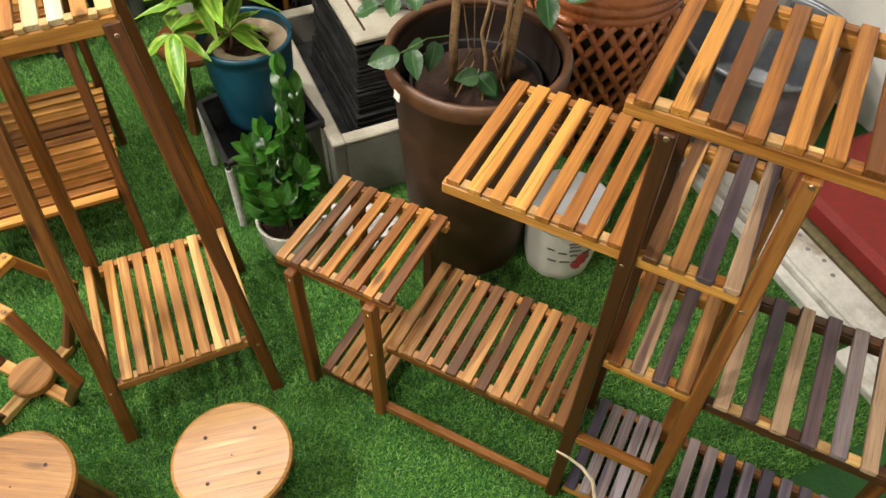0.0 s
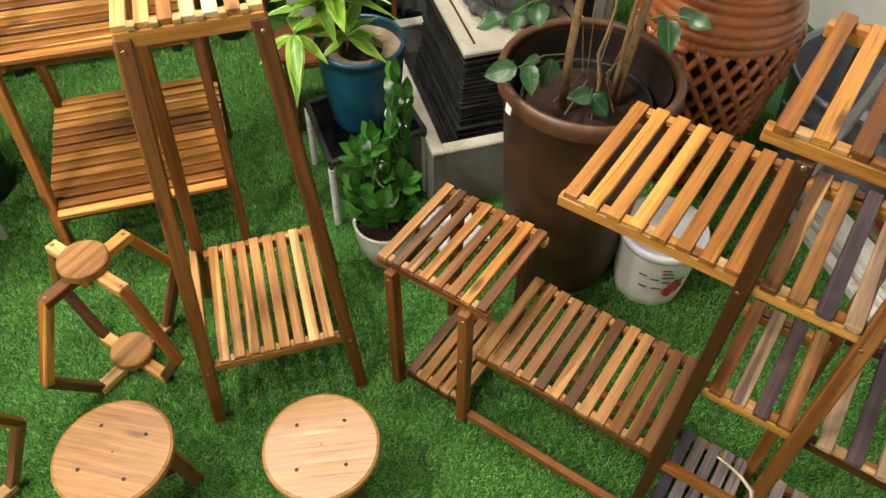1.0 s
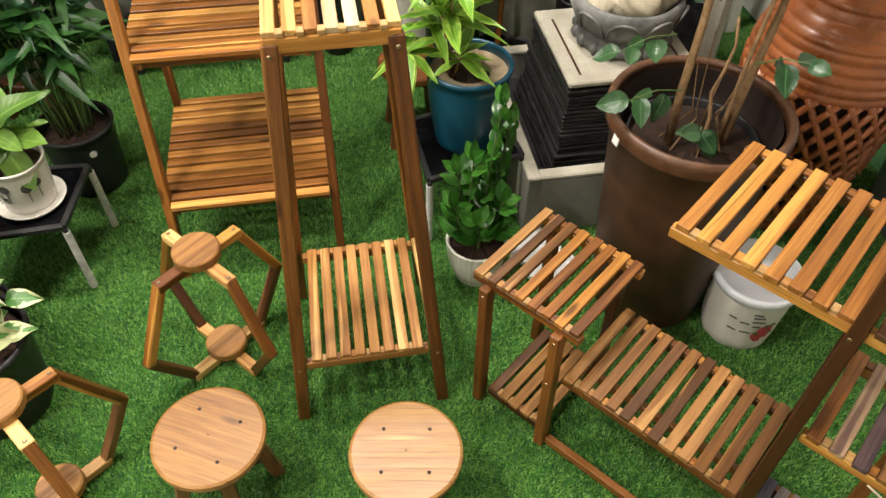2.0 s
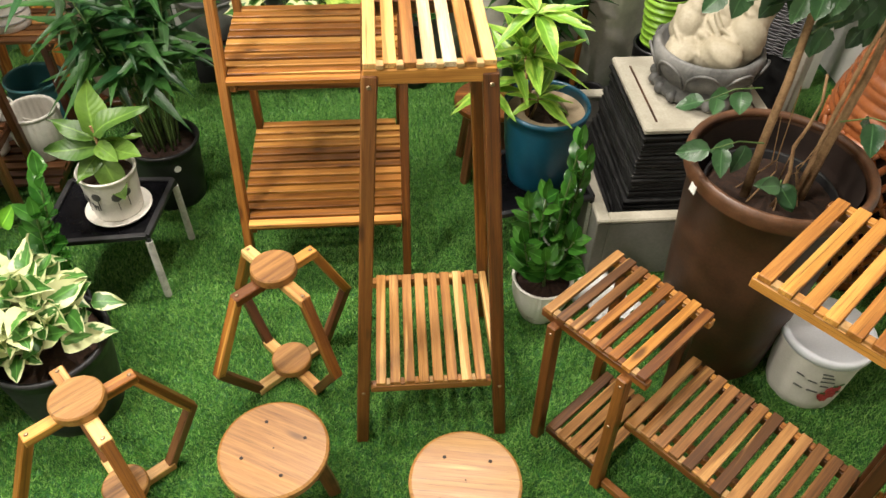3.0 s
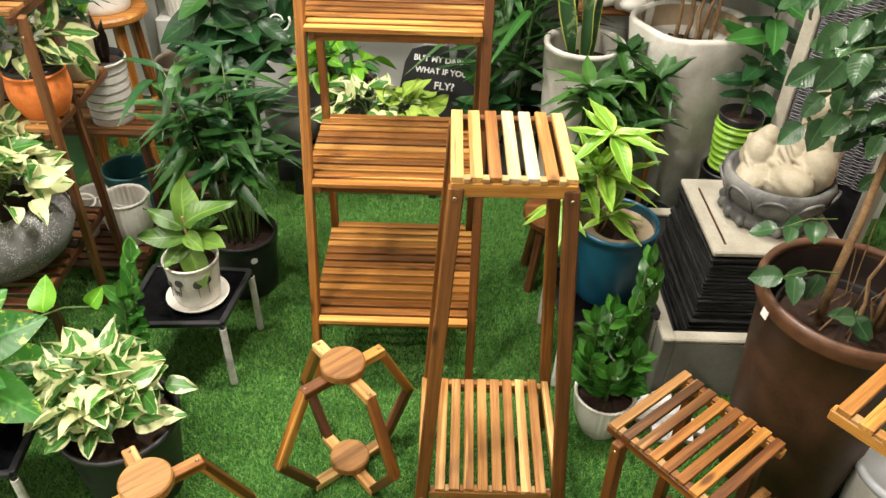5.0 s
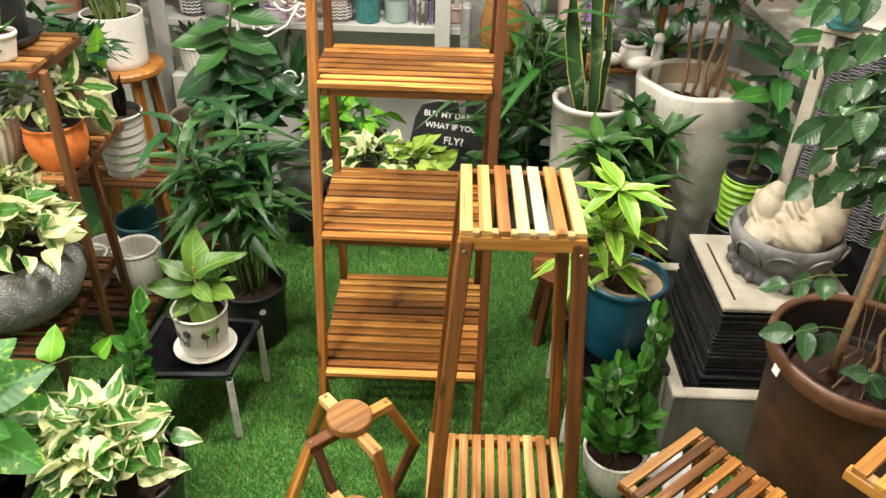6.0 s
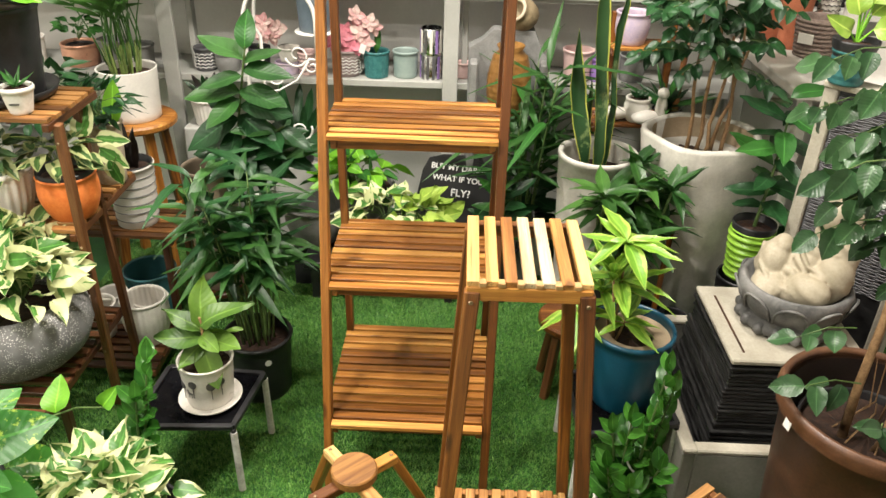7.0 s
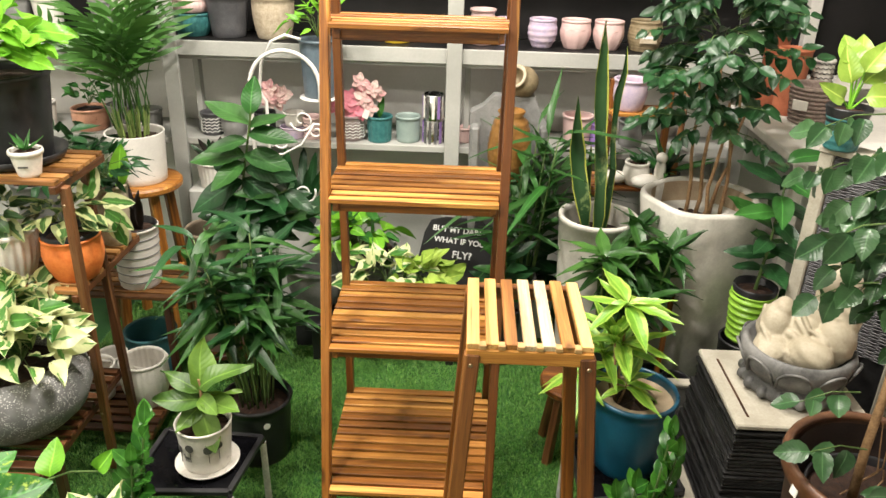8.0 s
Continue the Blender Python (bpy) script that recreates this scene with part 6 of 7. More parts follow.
shelf_pot(520, zl + 0.046, 0.040, 0.034, 0.055, WHITE, "white pot stacked on a lilac bowl", 2.76)
shelf_pot(553, zl, 0.040, 0.038, 0.085, PINK, "pink pot with dark patterned bands", 2.765, 0, None, 4, INK)
orch = shelf_pot(622, zl, 0.054, 0.044, 0.100, ROSE_GREY, "grey patterned pot with a pink orchid", 2.765, 0, None, 6, FELT)
teal = shelf_pot(672, zl, 0.048, 0.044, 0.100, TURQ, "teal textured pot with a pale orchid", 2.755, 0, fluted(18, 0.014))
shelf_pot(722, zl, 0.047, 0.045, 0.100, SAGE, "plain sage-green pot on the shelf")
sil = thing("vase", (shelf_x(767), 2.76, zl), "tall silver vase with dark checker squares", "vase", "pots on the wall shelving")
part("body", lathe_bm([(0, 0), (0.040, 0), (0.041, 0.003), (0.041, 0.088), (0.038, 0.092), (0.041, 0.096), (0.041, 0.188), (0.038, 0.190), (0.037, 0.10), (0, 0.098)], 36), SILVER, sil, smooth=True)
for k in range(24):
    a = 2 * math.pi * (k // 2) / 12 + 0.26 * (k % 2)
    part("mosaic_strip", box_bm(0.0105, 0.0016, 0.084), (INK, FELT, PURPLE, FELT)[(k // 2) % 4] if k % 4 < 2 else (WHITE, DARK_GREY)[k % 2], sil, m=pose(0.0414 * math.cos(a), 0.0414 * math.sin(a), 0.046 if k % 2 else 0.142, 0, 0, math.degrees(a) + 90))
shelf_pot(822, zl, 0.030, 0.028, 0.06, PINK, "small pink pot on the shelf", 2.78)
shelf_pot(1022, zl, 0.058, 0.048, 0.12, PINK, "pink tapered pot on the shelf", 2.80)
shelf_pot(1062, zl, 0.040, 0.036, 0.09, PURPLE, "small purple pot on the shelf", 2.80)
shelf_pot(1120, zl, 0.050, 0.045, 0.10, GREY_POT, "grey pot behind the leaves", 2.82)
shelf_pot(345, zu, 0.075, 0.055, 0.085, TURQ, "turquoise ribbed bowl on the upper shelf", 2.83, 0.008, fluted(30, 0.012))
shelf_pot(345, zu + 0.086, 0.068, 0.060, 0.05, PINK, "pink ribbed bowl stacked on a turquoise one", 2.83, 0.006, fluted(30, 0.012))
shelf_pot(408, zu, 0.078, 0.062, 0.15, DARK_GREY, "charcoal pot with a jagged painted foot", 2.83)
shelf_pot(487, zu, 0.078, 0.062, 0.15, BEIGE, "beige woven-textured pot on the upper shelf", 2.83, 0.006)
shelf_pot(700, zu, 0.060, 0.050, 0.05, YELLOW, "low yellow pot on the upper shelf", 2.83)
shelf_pot(846, zu, 0.045, 0.040, 0.13, PINK, "pink ringed pot on the upper shelf", 2.84, 0, ringed(0.03, 0.04))
shelf_pot(886, zu, 0.040, 0.036, 0.10, LILAC, "small blue-lilac pot on the upper shelf", 2.84)
shelf_pot(948, zu, 0.048, 0.036, 0.105, LILAC, "lilac and pink striped bowl", 2.82, 0.012, ringed(0.022, 0.015))
for px in (1004, 1060):
    shelf_pot(px, zu, 0.052, 0.038, 0.105, PINK, "pale pink faceted bowl on the upper shelf", 2.82, 0.010, lambda a, r, z: r * (1 + (0.03 * math.cos(8 * a) if z < 0.07 else 0)))
olive = shelf_pot(1122, zu, 0.056, 0.050, 0.11, OLIVE, "olive stoneware pot with a framed label", 2.82, 0.010, ringed(0.012, 0.01))
part("name_plate", box_bm(0.062, 0.002, 0.040, 0.0005), BEIGE, olive, m=pose(0, -0.064, 0.055))
for k, w in ((0, 0.045), ):
    part("lettering_bar", box_bm(w, 0.001, 0.010), LETTER, olive, m=pose(0, -0.0660, 0.057))
for px, mt in ((40, GREY_POT), (95, WHITE_MATT), (195, GREY_POT), (235, WHITE_MATT)):
    shelf_pot(px, zu, 0.055, 0.045, 0.12, mt, "pale pot on the upper shelf", 2.83)
for px, mt in ((60, WHITE_MATT), (20, TERRA), (205, GREY_POT)):
    shelf_pot(px, zl, 0.052, 0.045, 0.10, mt, "pale pot behind the stand on the lower shelf", 2.79)


def orchid(parent, foot, tip, n, mat, size, rng):
    foot, tip = Vector(foot), Vector(tip)
    part("flower_stem", tube_bm([foot, foot.lerp(tip, 0.5) + Vector((0.01, 0, 0.01)), tip], 0.002, 0.0012, 5), TWIG, parent)
    for i in range(n):
        c = foot.lerp(tip, 0.5 + 0.5 * i / max(1, n - 1)) + Vector((rng.uniform(-0.040, 0.040), rng.uniform(-0.03, 0.0), rng.uniform(-0.030, 0.030)))
        for k in range(5):
            a = 2 * math.pi * k / 5 + rng.uniform(-0.2, 0.2)
            put_mesh("petal", leaf_mesh(mat, "oval", 0.75, 0.2, 0.1, k % 3), mat, parent, leaf_pose(c, (math.cos(a), -0.25, math.sin(a)), (0.0, -1, 0.2), size * rng.uniform(0.8, 1.1)))


orchid(orch, (0, 0, 0.09), (-0.03, -0.02, 0.17), 9, PINK_PETAL, 0.042, rng)
orchid(orch, (0.01, 0, 0.09), (0.02, -0.02, 0.15), 7, PINK_PETAL, 0.042, rng)
orchid(teal, (0, 0, 0.09), (-0.03, -0.01, 0.22), 8, PALE_PETAL, 0.036, rng)
leaf(teal, GREEN_MID, (0.0, 0, 0.09), (0.1, -0.1, 1), (0, -1, 0.2), 0.09, "oval", 0.3, 0.1, 0.1, rng)
part("price_tag", box_bm(0.022, 0.001, 0.035, 0.0003), FELT, teal, m=pose(-0.045, -0.052, 0.115, 4, 18, 0))
orchid(face, (0, 0, 0.09), (0.05, -0.01, 0.19), 9, PALE_PETAL, 0.036, rng)

# ---- plants and planters along the back ----
rng = random.Random(37)
WP = (0.375, 2.26, 0)
snake = potted(WP, "tall snake plant in a pale speckled concrete planter", pot_bm(0.128, 0.095, 0.605, 0.014, 0.002, 0.02, 0.0, None, 0.3), STONE_POT, 0.112, 0.53)
for x, y, az, el, s, w, bent in ((-0.035, 0.0, 175, 78, 0.47, 0.125, "oval"), (-0.005, 0.0, 200, 88.5, 0.70, 0.070, "blade"), (0.02, 0.03, 10, 87, 0.62, 0.045, "blade"), (-0.03, 0.05, 90, 82, 0.30, 0.08, "blade")):
    leaf(snake, SNAKE, (x, y, 0.52), dirv(az, el), (0.25, -1, 0.1), s, bent, w, 0.08, 0.22, rng)

lily = potted((0.43, 2.03, 0), "dense dark-green palm lily in a black nursery pot", pot_bm(0.085, 0.07, 0.30, 0.005, 0.004, 0.012), BLACK, 0.078, 0.27)
for i in range(15):
    a, r = 2.4 * i, 0.075 * math.sqrt((i + 0.5) / 15)
    top = Vector((0.02 + r * 1.6 * math.cos(a), r * 1.6 * math.sin(a), rng.uniform(0.44, 0.66) - 0.6 * r))
    part("cane", tube_bm([(r * math.cos(a), r * math.sin(a), 0.26), top], 0.005, 0.004, 6), TWIG, lily)
    whorl(lily, GREEN_PALM if i % 3 else REED, top, 9, 0.135, rng, 0.32, (-20, 65), (0.3, 0.55))

GP = (0.695, 2.235, 0)
facet = lambda a, r, z: r * (1 + 0.045 * math.cos(5 * a + z * 6.0))
tree = thing("potted_tree", GP, "dark-leaved china doll tree in a tall faceted concrete planter", "potted plant")
part("pot", lathe_bm([(0, 0), (0.115, 0), (0.122, 0.01), (0.150, 0.30), (0.178, 0.62), (0.186, 0.68), (0.184, 0.692), (0.172, 0.694), (0.164, 0.684), (0.158, 0.62), (0, 0.60)], 60, facet), STONE_POT, tree, smooth=True)
part("lining", lathe_bm([(0.1665, 0.686), (0.160, 0.62), (0.154, 0.602)], 60, lambda a, r, z: r * 0.955), STONE_IN, tree, smooth=True)
part("soil", soil_bm(0.150, 0.606), SOIL, tree)
for fx, fy, tx, ty, tz in ((-0.04, 0.0, -0.06, 0.02, 1.05), (-0.01, 0.01, 0.0, 0.03, 1.15), (0.07, 0.0, 0.06, 0.0, 1.02), (0.0, -0.03, 0.03, -0.02, 1.0), (0.04, 0.04, 0.10, 0.03, 0.98)):
    pts = [Vector((fx, fy, 0.59)).lerp(Vector((tx, ty, tz)), k / 6) + Vector((0.006 * math.sin(2 * k + fx * 50), 0.005 * math.cos(3 * k), 0)) for k in range(7)]
    part("trunk", tube_bm(pts, 0.0075, 0.004, 8), BARK, tree, smooth=True)
for i in range(125):
    h = rng.uniform(0.93, 1.44)
    wide = 0.20 * math.sin(math.pi * min(1, (h - 0.78) / 0.72)) ** 0.6 + 0.03
    a = rng.uniform(0, 360)
    d = dirv(a, rng.uniform(-20, 25))
    c = Vector((-0.03, -0.02, h))
    k = rng.uniform(0.25, 0.75)
    spray(tree, GREEN_DEEP if i % 5 else GREY_LEAF, c + d * wide * k * 0.6, c + d * wide * (k + 0.45), 0.050, rng, 7)

# lime ribbed pot and broad dark leaves behind the figure
limepot = thing("potted_plant", (0.835, 2.02, 0.30), "broad dark-leaved plant in a lime-green ribbed pot", "potted plant")
part("pot", lathe_bm([(0, 0), (0.056, 0)] + [(0.056 + 0.012 * i / 40 + 0.0045 * math.sin(i * 1.1), 0.002 + 0.16 * i / 40) for i in range(41)] + [(0.066, 0.166), (0.060, 0.162), (0.054, 0.02), (0, 0.02)], 44, lambda a, r, z: r * (1 + 0.012 * math.sin(3 * a + z * 40))), LIME, limepot, smooth=True)
part("liner", lathe_bm([(0.052, 0.10), (0.060, 0.185), (0.064, 0.188), (0.066, 0.183), (0.058, 0.10)], 32), BLACK, limepot, smooth=True)
part("soil", soil_bm(0.056, 0.165), SOIL, limepot)
part("stem", tube_bm([(0, 0, 0.16), (0.01, -0.01, 0.34), (0.02, 0.0, 0.52)], 0.006, 0.003, 7), TWIG, limepot)
for i in range(22):
    z = 0.22 + 0.36 * i / 21
    d = dirv(i * 137.5, rng.uniform(-10, 40))
    leaf(limepot, GREEN_DEEP if i % 3 else GREEN_MID, (0.01, 0, z), d, Vector((-d.x * 0.2, -0.6, 1)), 0.135 * rng.uniform(0.8, 1.15), "oval", 0.42, 0.3, 0.12, rng)
small_pot((0.835, 2.02, 0.0), 0.075, 0.065, 0.298, BLACK, "upturned black nursery pot under a lime pot", "black nursery pots")
for x, y in ((0.565, 2.02), (0.63, 1.985)):
    bp = small_pot((x, y, 0.0), 0.045, 0.036, 0.16, BLACK, "empty black nursery pot by the basin", "black nursery pots")
stake = thing("wooden_stake", (0.575, 2.02, 0.032), "plain wooden stake standing in a nursery pot", "stake")
bar("stake", (0, 0, 0), (0.012, 0.0, 0.42), 0.016, 0.012, TEAK, stake, up=(0, 1, 0))

# wooden stool glimpsed behind the teal pot
ws = thing("stool", (0.275, 1.80, 0), "small bent wooden stool behind the teal pot", "stool")
part("seat", lathe_bm([(0, 0.235), (0.095, 0.235), (0.10, 0.242), (0.10, 0.256), (0.095, 0.262), (0, 0.262)], 32), TEAK, ws)
for k in range(4):
    a = math.radians(45 + 90 * k)
    bar("leg", (0.06 * math.cos(a), 0.06 * math.sin(a), 0.235), (0.095 * math.cos(a), 0.095 * math.sin(a), 0), 0.024, 0.024, TEAK_DEEP, ws)

# areca palm beside the ladder shelf
areca = potted((0.115, 2.40, 0), "feathery areca palm in a grey pot behind the shelf", pot_bm(0.085, 0.07, 0.30, 0.005, 0.004, 0.012), GREY_POT, 0.078, 0.27)
strap_plant(areca, GREEN_PALM, (0.04, 0, 0.27), 12, 0.10, (0.26, 0.58), 7, 0.225, 0.115, rng, (0.03, 0.0), 0.055, (15, 70), 0.35, GREEN_MID, (0.6, 1.0, 1.4))
cup = potted((0.228, 2.500, 0.0), "dark-leaved plant in a small white planter", pot_bm(0.060, 0.050, 0.23, 0.005, 0.002, 0.008), WHITE_MATT, 0.052, 0.205)
for i in range(14):
    d = dirv(i * 137.5, rng.uniform(0, 55))
    leaf(cup, GREEN_DEEP, (-0.03 + 0.01 * (i % 3), 0, 0.22 + 0.008 * i), d, Vector((-d.x * 0.2, -0.6, 1)), 0.13 * rng.uniform(0.8, 1.15), "oval", 0.36, 0.3, 0.12, rng)
pl = potted((0.085, 2.30, 0.0), "glossy broad-leaved plant in a black pot beside the sign", pot_bm(0.062, 0.05, 0.22, 0.005, 0.003, 0.01), BLACK, 0.056, 0.20)
for i in range(16):
    d = dirv(i * 137.5, rng.uniform(5, 60))
    leaf(pl, GREEN_MID if i % 3 == 0 else GREEN_DEEP, (0.0, 0, 0.24 + 0.012 * i), d, Vector((-d.x * 0.2, -0.6, 1)), 0.13 * rng.uniform(0.8, 1.15), "oval", 0.36, 0.3, 0.12, rng)

# trailing plants behind the ladder shelf
cream = potted((-0.265, 2.30, 0.16), "cream and lime variegated pothos in a black bowl", pot_bm(0.105, 0.085, 0.125, 0.006, 0.004, 0.012), DARK_GREY, 0.096, 0.11)
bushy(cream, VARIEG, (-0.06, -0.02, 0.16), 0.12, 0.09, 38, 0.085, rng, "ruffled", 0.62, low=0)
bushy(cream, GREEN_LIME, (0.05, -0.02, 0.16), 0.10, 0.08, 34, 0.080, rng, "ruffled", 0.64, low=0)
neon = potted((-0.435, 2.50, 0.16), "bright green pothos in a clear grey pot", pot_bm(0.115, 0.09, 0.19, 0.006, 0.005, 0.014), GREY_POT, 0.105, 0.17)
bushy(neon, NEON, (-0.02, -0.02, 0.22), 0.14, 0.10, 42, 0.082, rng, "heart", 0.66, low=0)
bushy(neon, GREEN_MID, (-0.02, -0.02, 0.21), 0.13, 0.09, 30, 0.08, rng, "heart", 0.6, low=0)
low_table = thing("bench", (-0.36, 2.40, 0), "low plain black bench under the trailing plants", "bench")
part("seat", box_bm(0.56, 0.40, 0.03, 0.004), BLACK, low_table, m=pose(0.02, 0.02, 0.145))
for x in (-0.22, 0.26):
    for y in (-0.15, 0.19):
        bar("leg", (x, y, 0), (x, y, 0.13), 0.03, 0.03, BLACK, low_table, up=(0, 1, 0))
gb = small_pot((-0.60, 2.40, 0.16), 0.11, 0.075, 0.15, GREY_POT, "wide grey stone bowl on a block", "", None, 0.015)
blk = thing("plant_stand", (-0.60, 2.40, 0), "plain black block stand under a grey bowl", "plant stand")
part("block", box_bm(0.15, 0.15, 0.16, 0.004), BLACK, blk, m=pose(0, 0, 0.08))

sign = thing("sign", (-0.120, 2.50, 0), "rounded black sign board with white lettering leaning at the back", "sign")
bm = bmesh.new()
outline = [(-0.135, 0.14), (0.135, 0.14), (0.150, 0.30), (0.135, 0.40), (0.085, 0.445), (0.02, 0.455), (-0.06, 0.45), (-0.115, 0.43), (-0.135, 0.38), (-0.145, 0.28)]
fr = [bm.verts.new((x, -0.006, z)) for x, z in outline]
bk = [bm.verts.new((x, 0.006, z)) for x, z in outline]
bm.faces.new(fr)
bm.faces.new(bk[::-1])
for i in range(len(outline)):
    j = (i + 1) % len(outline)
    bm.faces.new((fr[j], fr[i], bk[i], bk[j]))
bmesh.ops.recalc_face_normals(bm, faces=bm.faces)
board_ob = part("board", bm, SIGN_BLACK, sign, m=pose(0, 0, 0, -8, 6, 0))
for text, x, z, s in (("BUT MY DARLING", -0.105, 0.395, 0.030), ("WHAT IF YOU", -0.095, 0.352, 0.030), ("FLY?", -0.020, 0.295, 0.040)):
    cu = bpy.data.curves.new("lettering", "FONT")
    cu.body, cu.size, cu.extrude, cu.offset = text, s, 0.0006, 0.0006
    cu.materials.append(LETTER)
    to = new("lettering", cu)
    to.parent = board_ob
    to.matrix_basis = pose(x, -0.0072, z, 90, 0, 0)
for x in (-0.10, 0.10):
    bar("prop", (x, 0.02, 0), (x, 0.0, 0.15), 0.02, 0.02, BLACK, sign, up=(0, 1, 0))

# white iron arch stand with a blue-grey pot
iron = thing("iron_plant_stand", (-0.72, 2.57, 0), "white wrought-iron plant stand with arch and scrolls", "plant stand")


def arc(cx, cz, r, a0, a1, n=18, y=0.0, rz=1.0):
    return [(cx + r * math.cos(math.radians(a0 + (a1 - a0) * i / n)), y, cz + r * rz * math.sin(math.radians(a0 + (a1 - a0) * i / n))) for i in range(n + 1)]


def scroll(cx, cz, r, turns, start, y=0.0):
    n = 26
    return [(cx + r * (1 - 0.75 * i / n) * math.cos(start + turns * 6.28 * i / n), y, cz + r * (1 - 0.75 * i / n) * math.sin(start + turns * 6.28 * i / n)) for i in range(n + 1)]


part("arch", tube_bm([(-0.125, 0, 0.0)] + arc(0.0, 0.92, 0.125, 180, 0) + [(0.125, 0, 0.78)], 0.0075, 0.0075, 8), IRON_WHITE, iron, smooth=True)
part("upright", tube_bm([(-0.075, 0.02, 0.0), (-0.075, 0.02, 0.86), (-0.095, 0.01, 0.90), (-0.078, 0.0, 1.0), (-0.04, 0, 1.075), (0.01, 0, 1.098), (0.065, 0, 1.085)], 0.0065, 0.005, 8), IRON_WHITE, iron, smooth=True)
part("upright", tube_bm([(0.125, 0, 0.79), (0.12, 0.03, 0.4), (0.125, 0.05, 0.0)], 0.0065, 0.0065, 8), IRON_WHITE, iron, smooth=True)
for cx, cz, r, tn, s0 in ((0.105, 0.76, 0.030, 1.3, 0.5), (-0.03, 0.72, 0.042, -1.4, 2.6), (0.055, 0.80, 0.045, 1.2, 3.4), (-0.03, 0.60, 0.040, 1.3, 1.0), (0.05, 0.52, 0.045, -1.3, 0.4)):
    part("scroll", tube_bm(scroll(cx, cz, r, tn, s0), 0.0045, 0.003, 6), IRON_WHITE, iron, smooth=True)
part("curl", tube_bm(arc(-0.12, 0.36, 0.11, 95, 265, 16), 0.0065, 0.0065, 8), IRON_WHITE, iron, smooth=True)
part("curl", tube_bm([(-0.10, 0, 0.66), (-0.02, 0, 0.67), (0.05, 0, 0.71), (0.10, 0, 0.79)], 0.004, 0.004, 6), IRON_WHITE, iron, smooth=True)
part("ring_shelf", lathe_bm([(0, 0.865), (0.070, 0.865), (0.073, 0.869), (0.070, 0.873), (0, 0.873)], 28), IRON_WHITE, iron, m=pose(0.11, 0.07, 0))
part("ring_post", tube_bm([(0.11, 0.07, 0.866), (0.115, 0.06, 0.5), (0.12, 0.04, 0.0)], 0.0065, 0.0065, 8), IRON_WHITE, iron, smooth=True)
bg = potted((-0.61, 2.64, 0.873), "light green bush in a blue-grey metal pot", pot_bm(0.066, 0.055, 0.205, 0.004, 0.003, 0.01), BLUE_GREY, 0.06, 0.18)
bushy(bg, NEON, (0, 0, 0.24), 0.10, 0.10, 50, 0.062, rng, "lance", 0.34, low=0)

# small snake plant and striped pot on crates
for x, y, h in ((-0.70, 2.66, 0.36), (-1.02, 2.62, 0.52)):
    cr = thing("crate", (x, y, 0), "plain grey painted box used as a pot riser", "crate", "pot risers")
    part("box", box_bm(0.17, 0.14, h, 0.004), CABINET, cr, m=pose(0, 0, h / 2))
s2 = potted((-0.70, 2.66, 0.36), "short dark snake plant in a black pot", pot_bm(0.062, 0.05, 0.10, 0.004, 0.003, 0.01), BLACK, 0.056, 0.085)
for i in range(9):
    leaf(s2, GREEN_DEEP, (0.02 * math.cos(i), 0.02 * math.sin(i), 0.08), dirv(i * 47, rng.uniform(55, 82)), (0, -1, 0.2), rng.uniform(0.15, 0.25), "blade", 0.18, 0.15, 0.1, rng)
s3 = potted((-1.02, 2.62, 0.52), "dark succulent in a white striped pot", pot_bm(0.062, 0.052, 0.10, 0.004, 0.004, 0.01, 0.0, fluted(24, 0.02)), WHITE_MATT, 0.056, 0.088)
for i in range(10):
    leaf(s3, DEAD if i % 2 else GREEN_DEEP, (0, 0, 0.085), dirv(i * 67, rng.uniform(30, 75)), (0, -0.6, 1), 0.11, "blade", 0.2, 0.15, 0.1, rng)

# grey stone niche with two jars
niche = thing("stone_niche", (0.085, 2.655, 0), "grey stone garden niche with sloping shoulders", "fountain")
bm = bmesh.new()
shape2 = [(-0.145, 0.0), (0.145, 0.0), (0.145, 0.79), (0.115, 0.835), (0.085, 0.90), (-0.06, 0.90), (-0.10, 0.86), (-0.145, 0.835)]
fr = [bm.verts.new((x, -0.035, z)) for x, z in shape2]
bk = [bm.verts.new((x, 0.035, z)) for x, z in shape2]
bm.faces.new(fr)
bm.faces.new(bk[::-1])
for i in range(len(shape2)):
    j = (i + 1) % len(shape2)
    bm.faces.new((fr[j], fr[i], bk[i], bk[j]))
bmesh.ops.recalc_face_normals(bm, faces=bm.faces)
part("slab", bm, GREY_POT, niche)
for x in (-0.125, 0.125):
    part("side_cheek", box_bm(0.03, 0.07, 0.80, 0.006), GREY_POT, niche, m=pose(x, -0.07, 0.40))
part("ledge", box_bm(0.22, 0.12, 0.03, 0.004), GREY_POT, niche, m=pose(0, -0.095, 0.585))
jar = thing("jar", (0.085, 2.550, 0.601), "brown ribbed ceramic jar with scalloped neck", "jar")
part("body", lathe_bm([(0, 0), (0.035, 0)] + [(0.040 + 0.030 * math.sin(math.pi * (i / 30) ** 0.8 * 0.85) + 0.0012 * math.sin(i * 2.2), 0.004 + 0.135 * i / 30) for i in range(31)] + [(0.036, 0.150), (0.044, 0.160), (0.040, 0.162), (0.030, 0.150), (0, 0.140)], 40), JAR, jar, m=Matrix.Diagonal((1.12, 1.12, 1.66, 1)), smooth=True)
jar2 = thing("jar", (0.125, 2.655, 0.935), "olive round jar lying on its side on the niche", "jar")
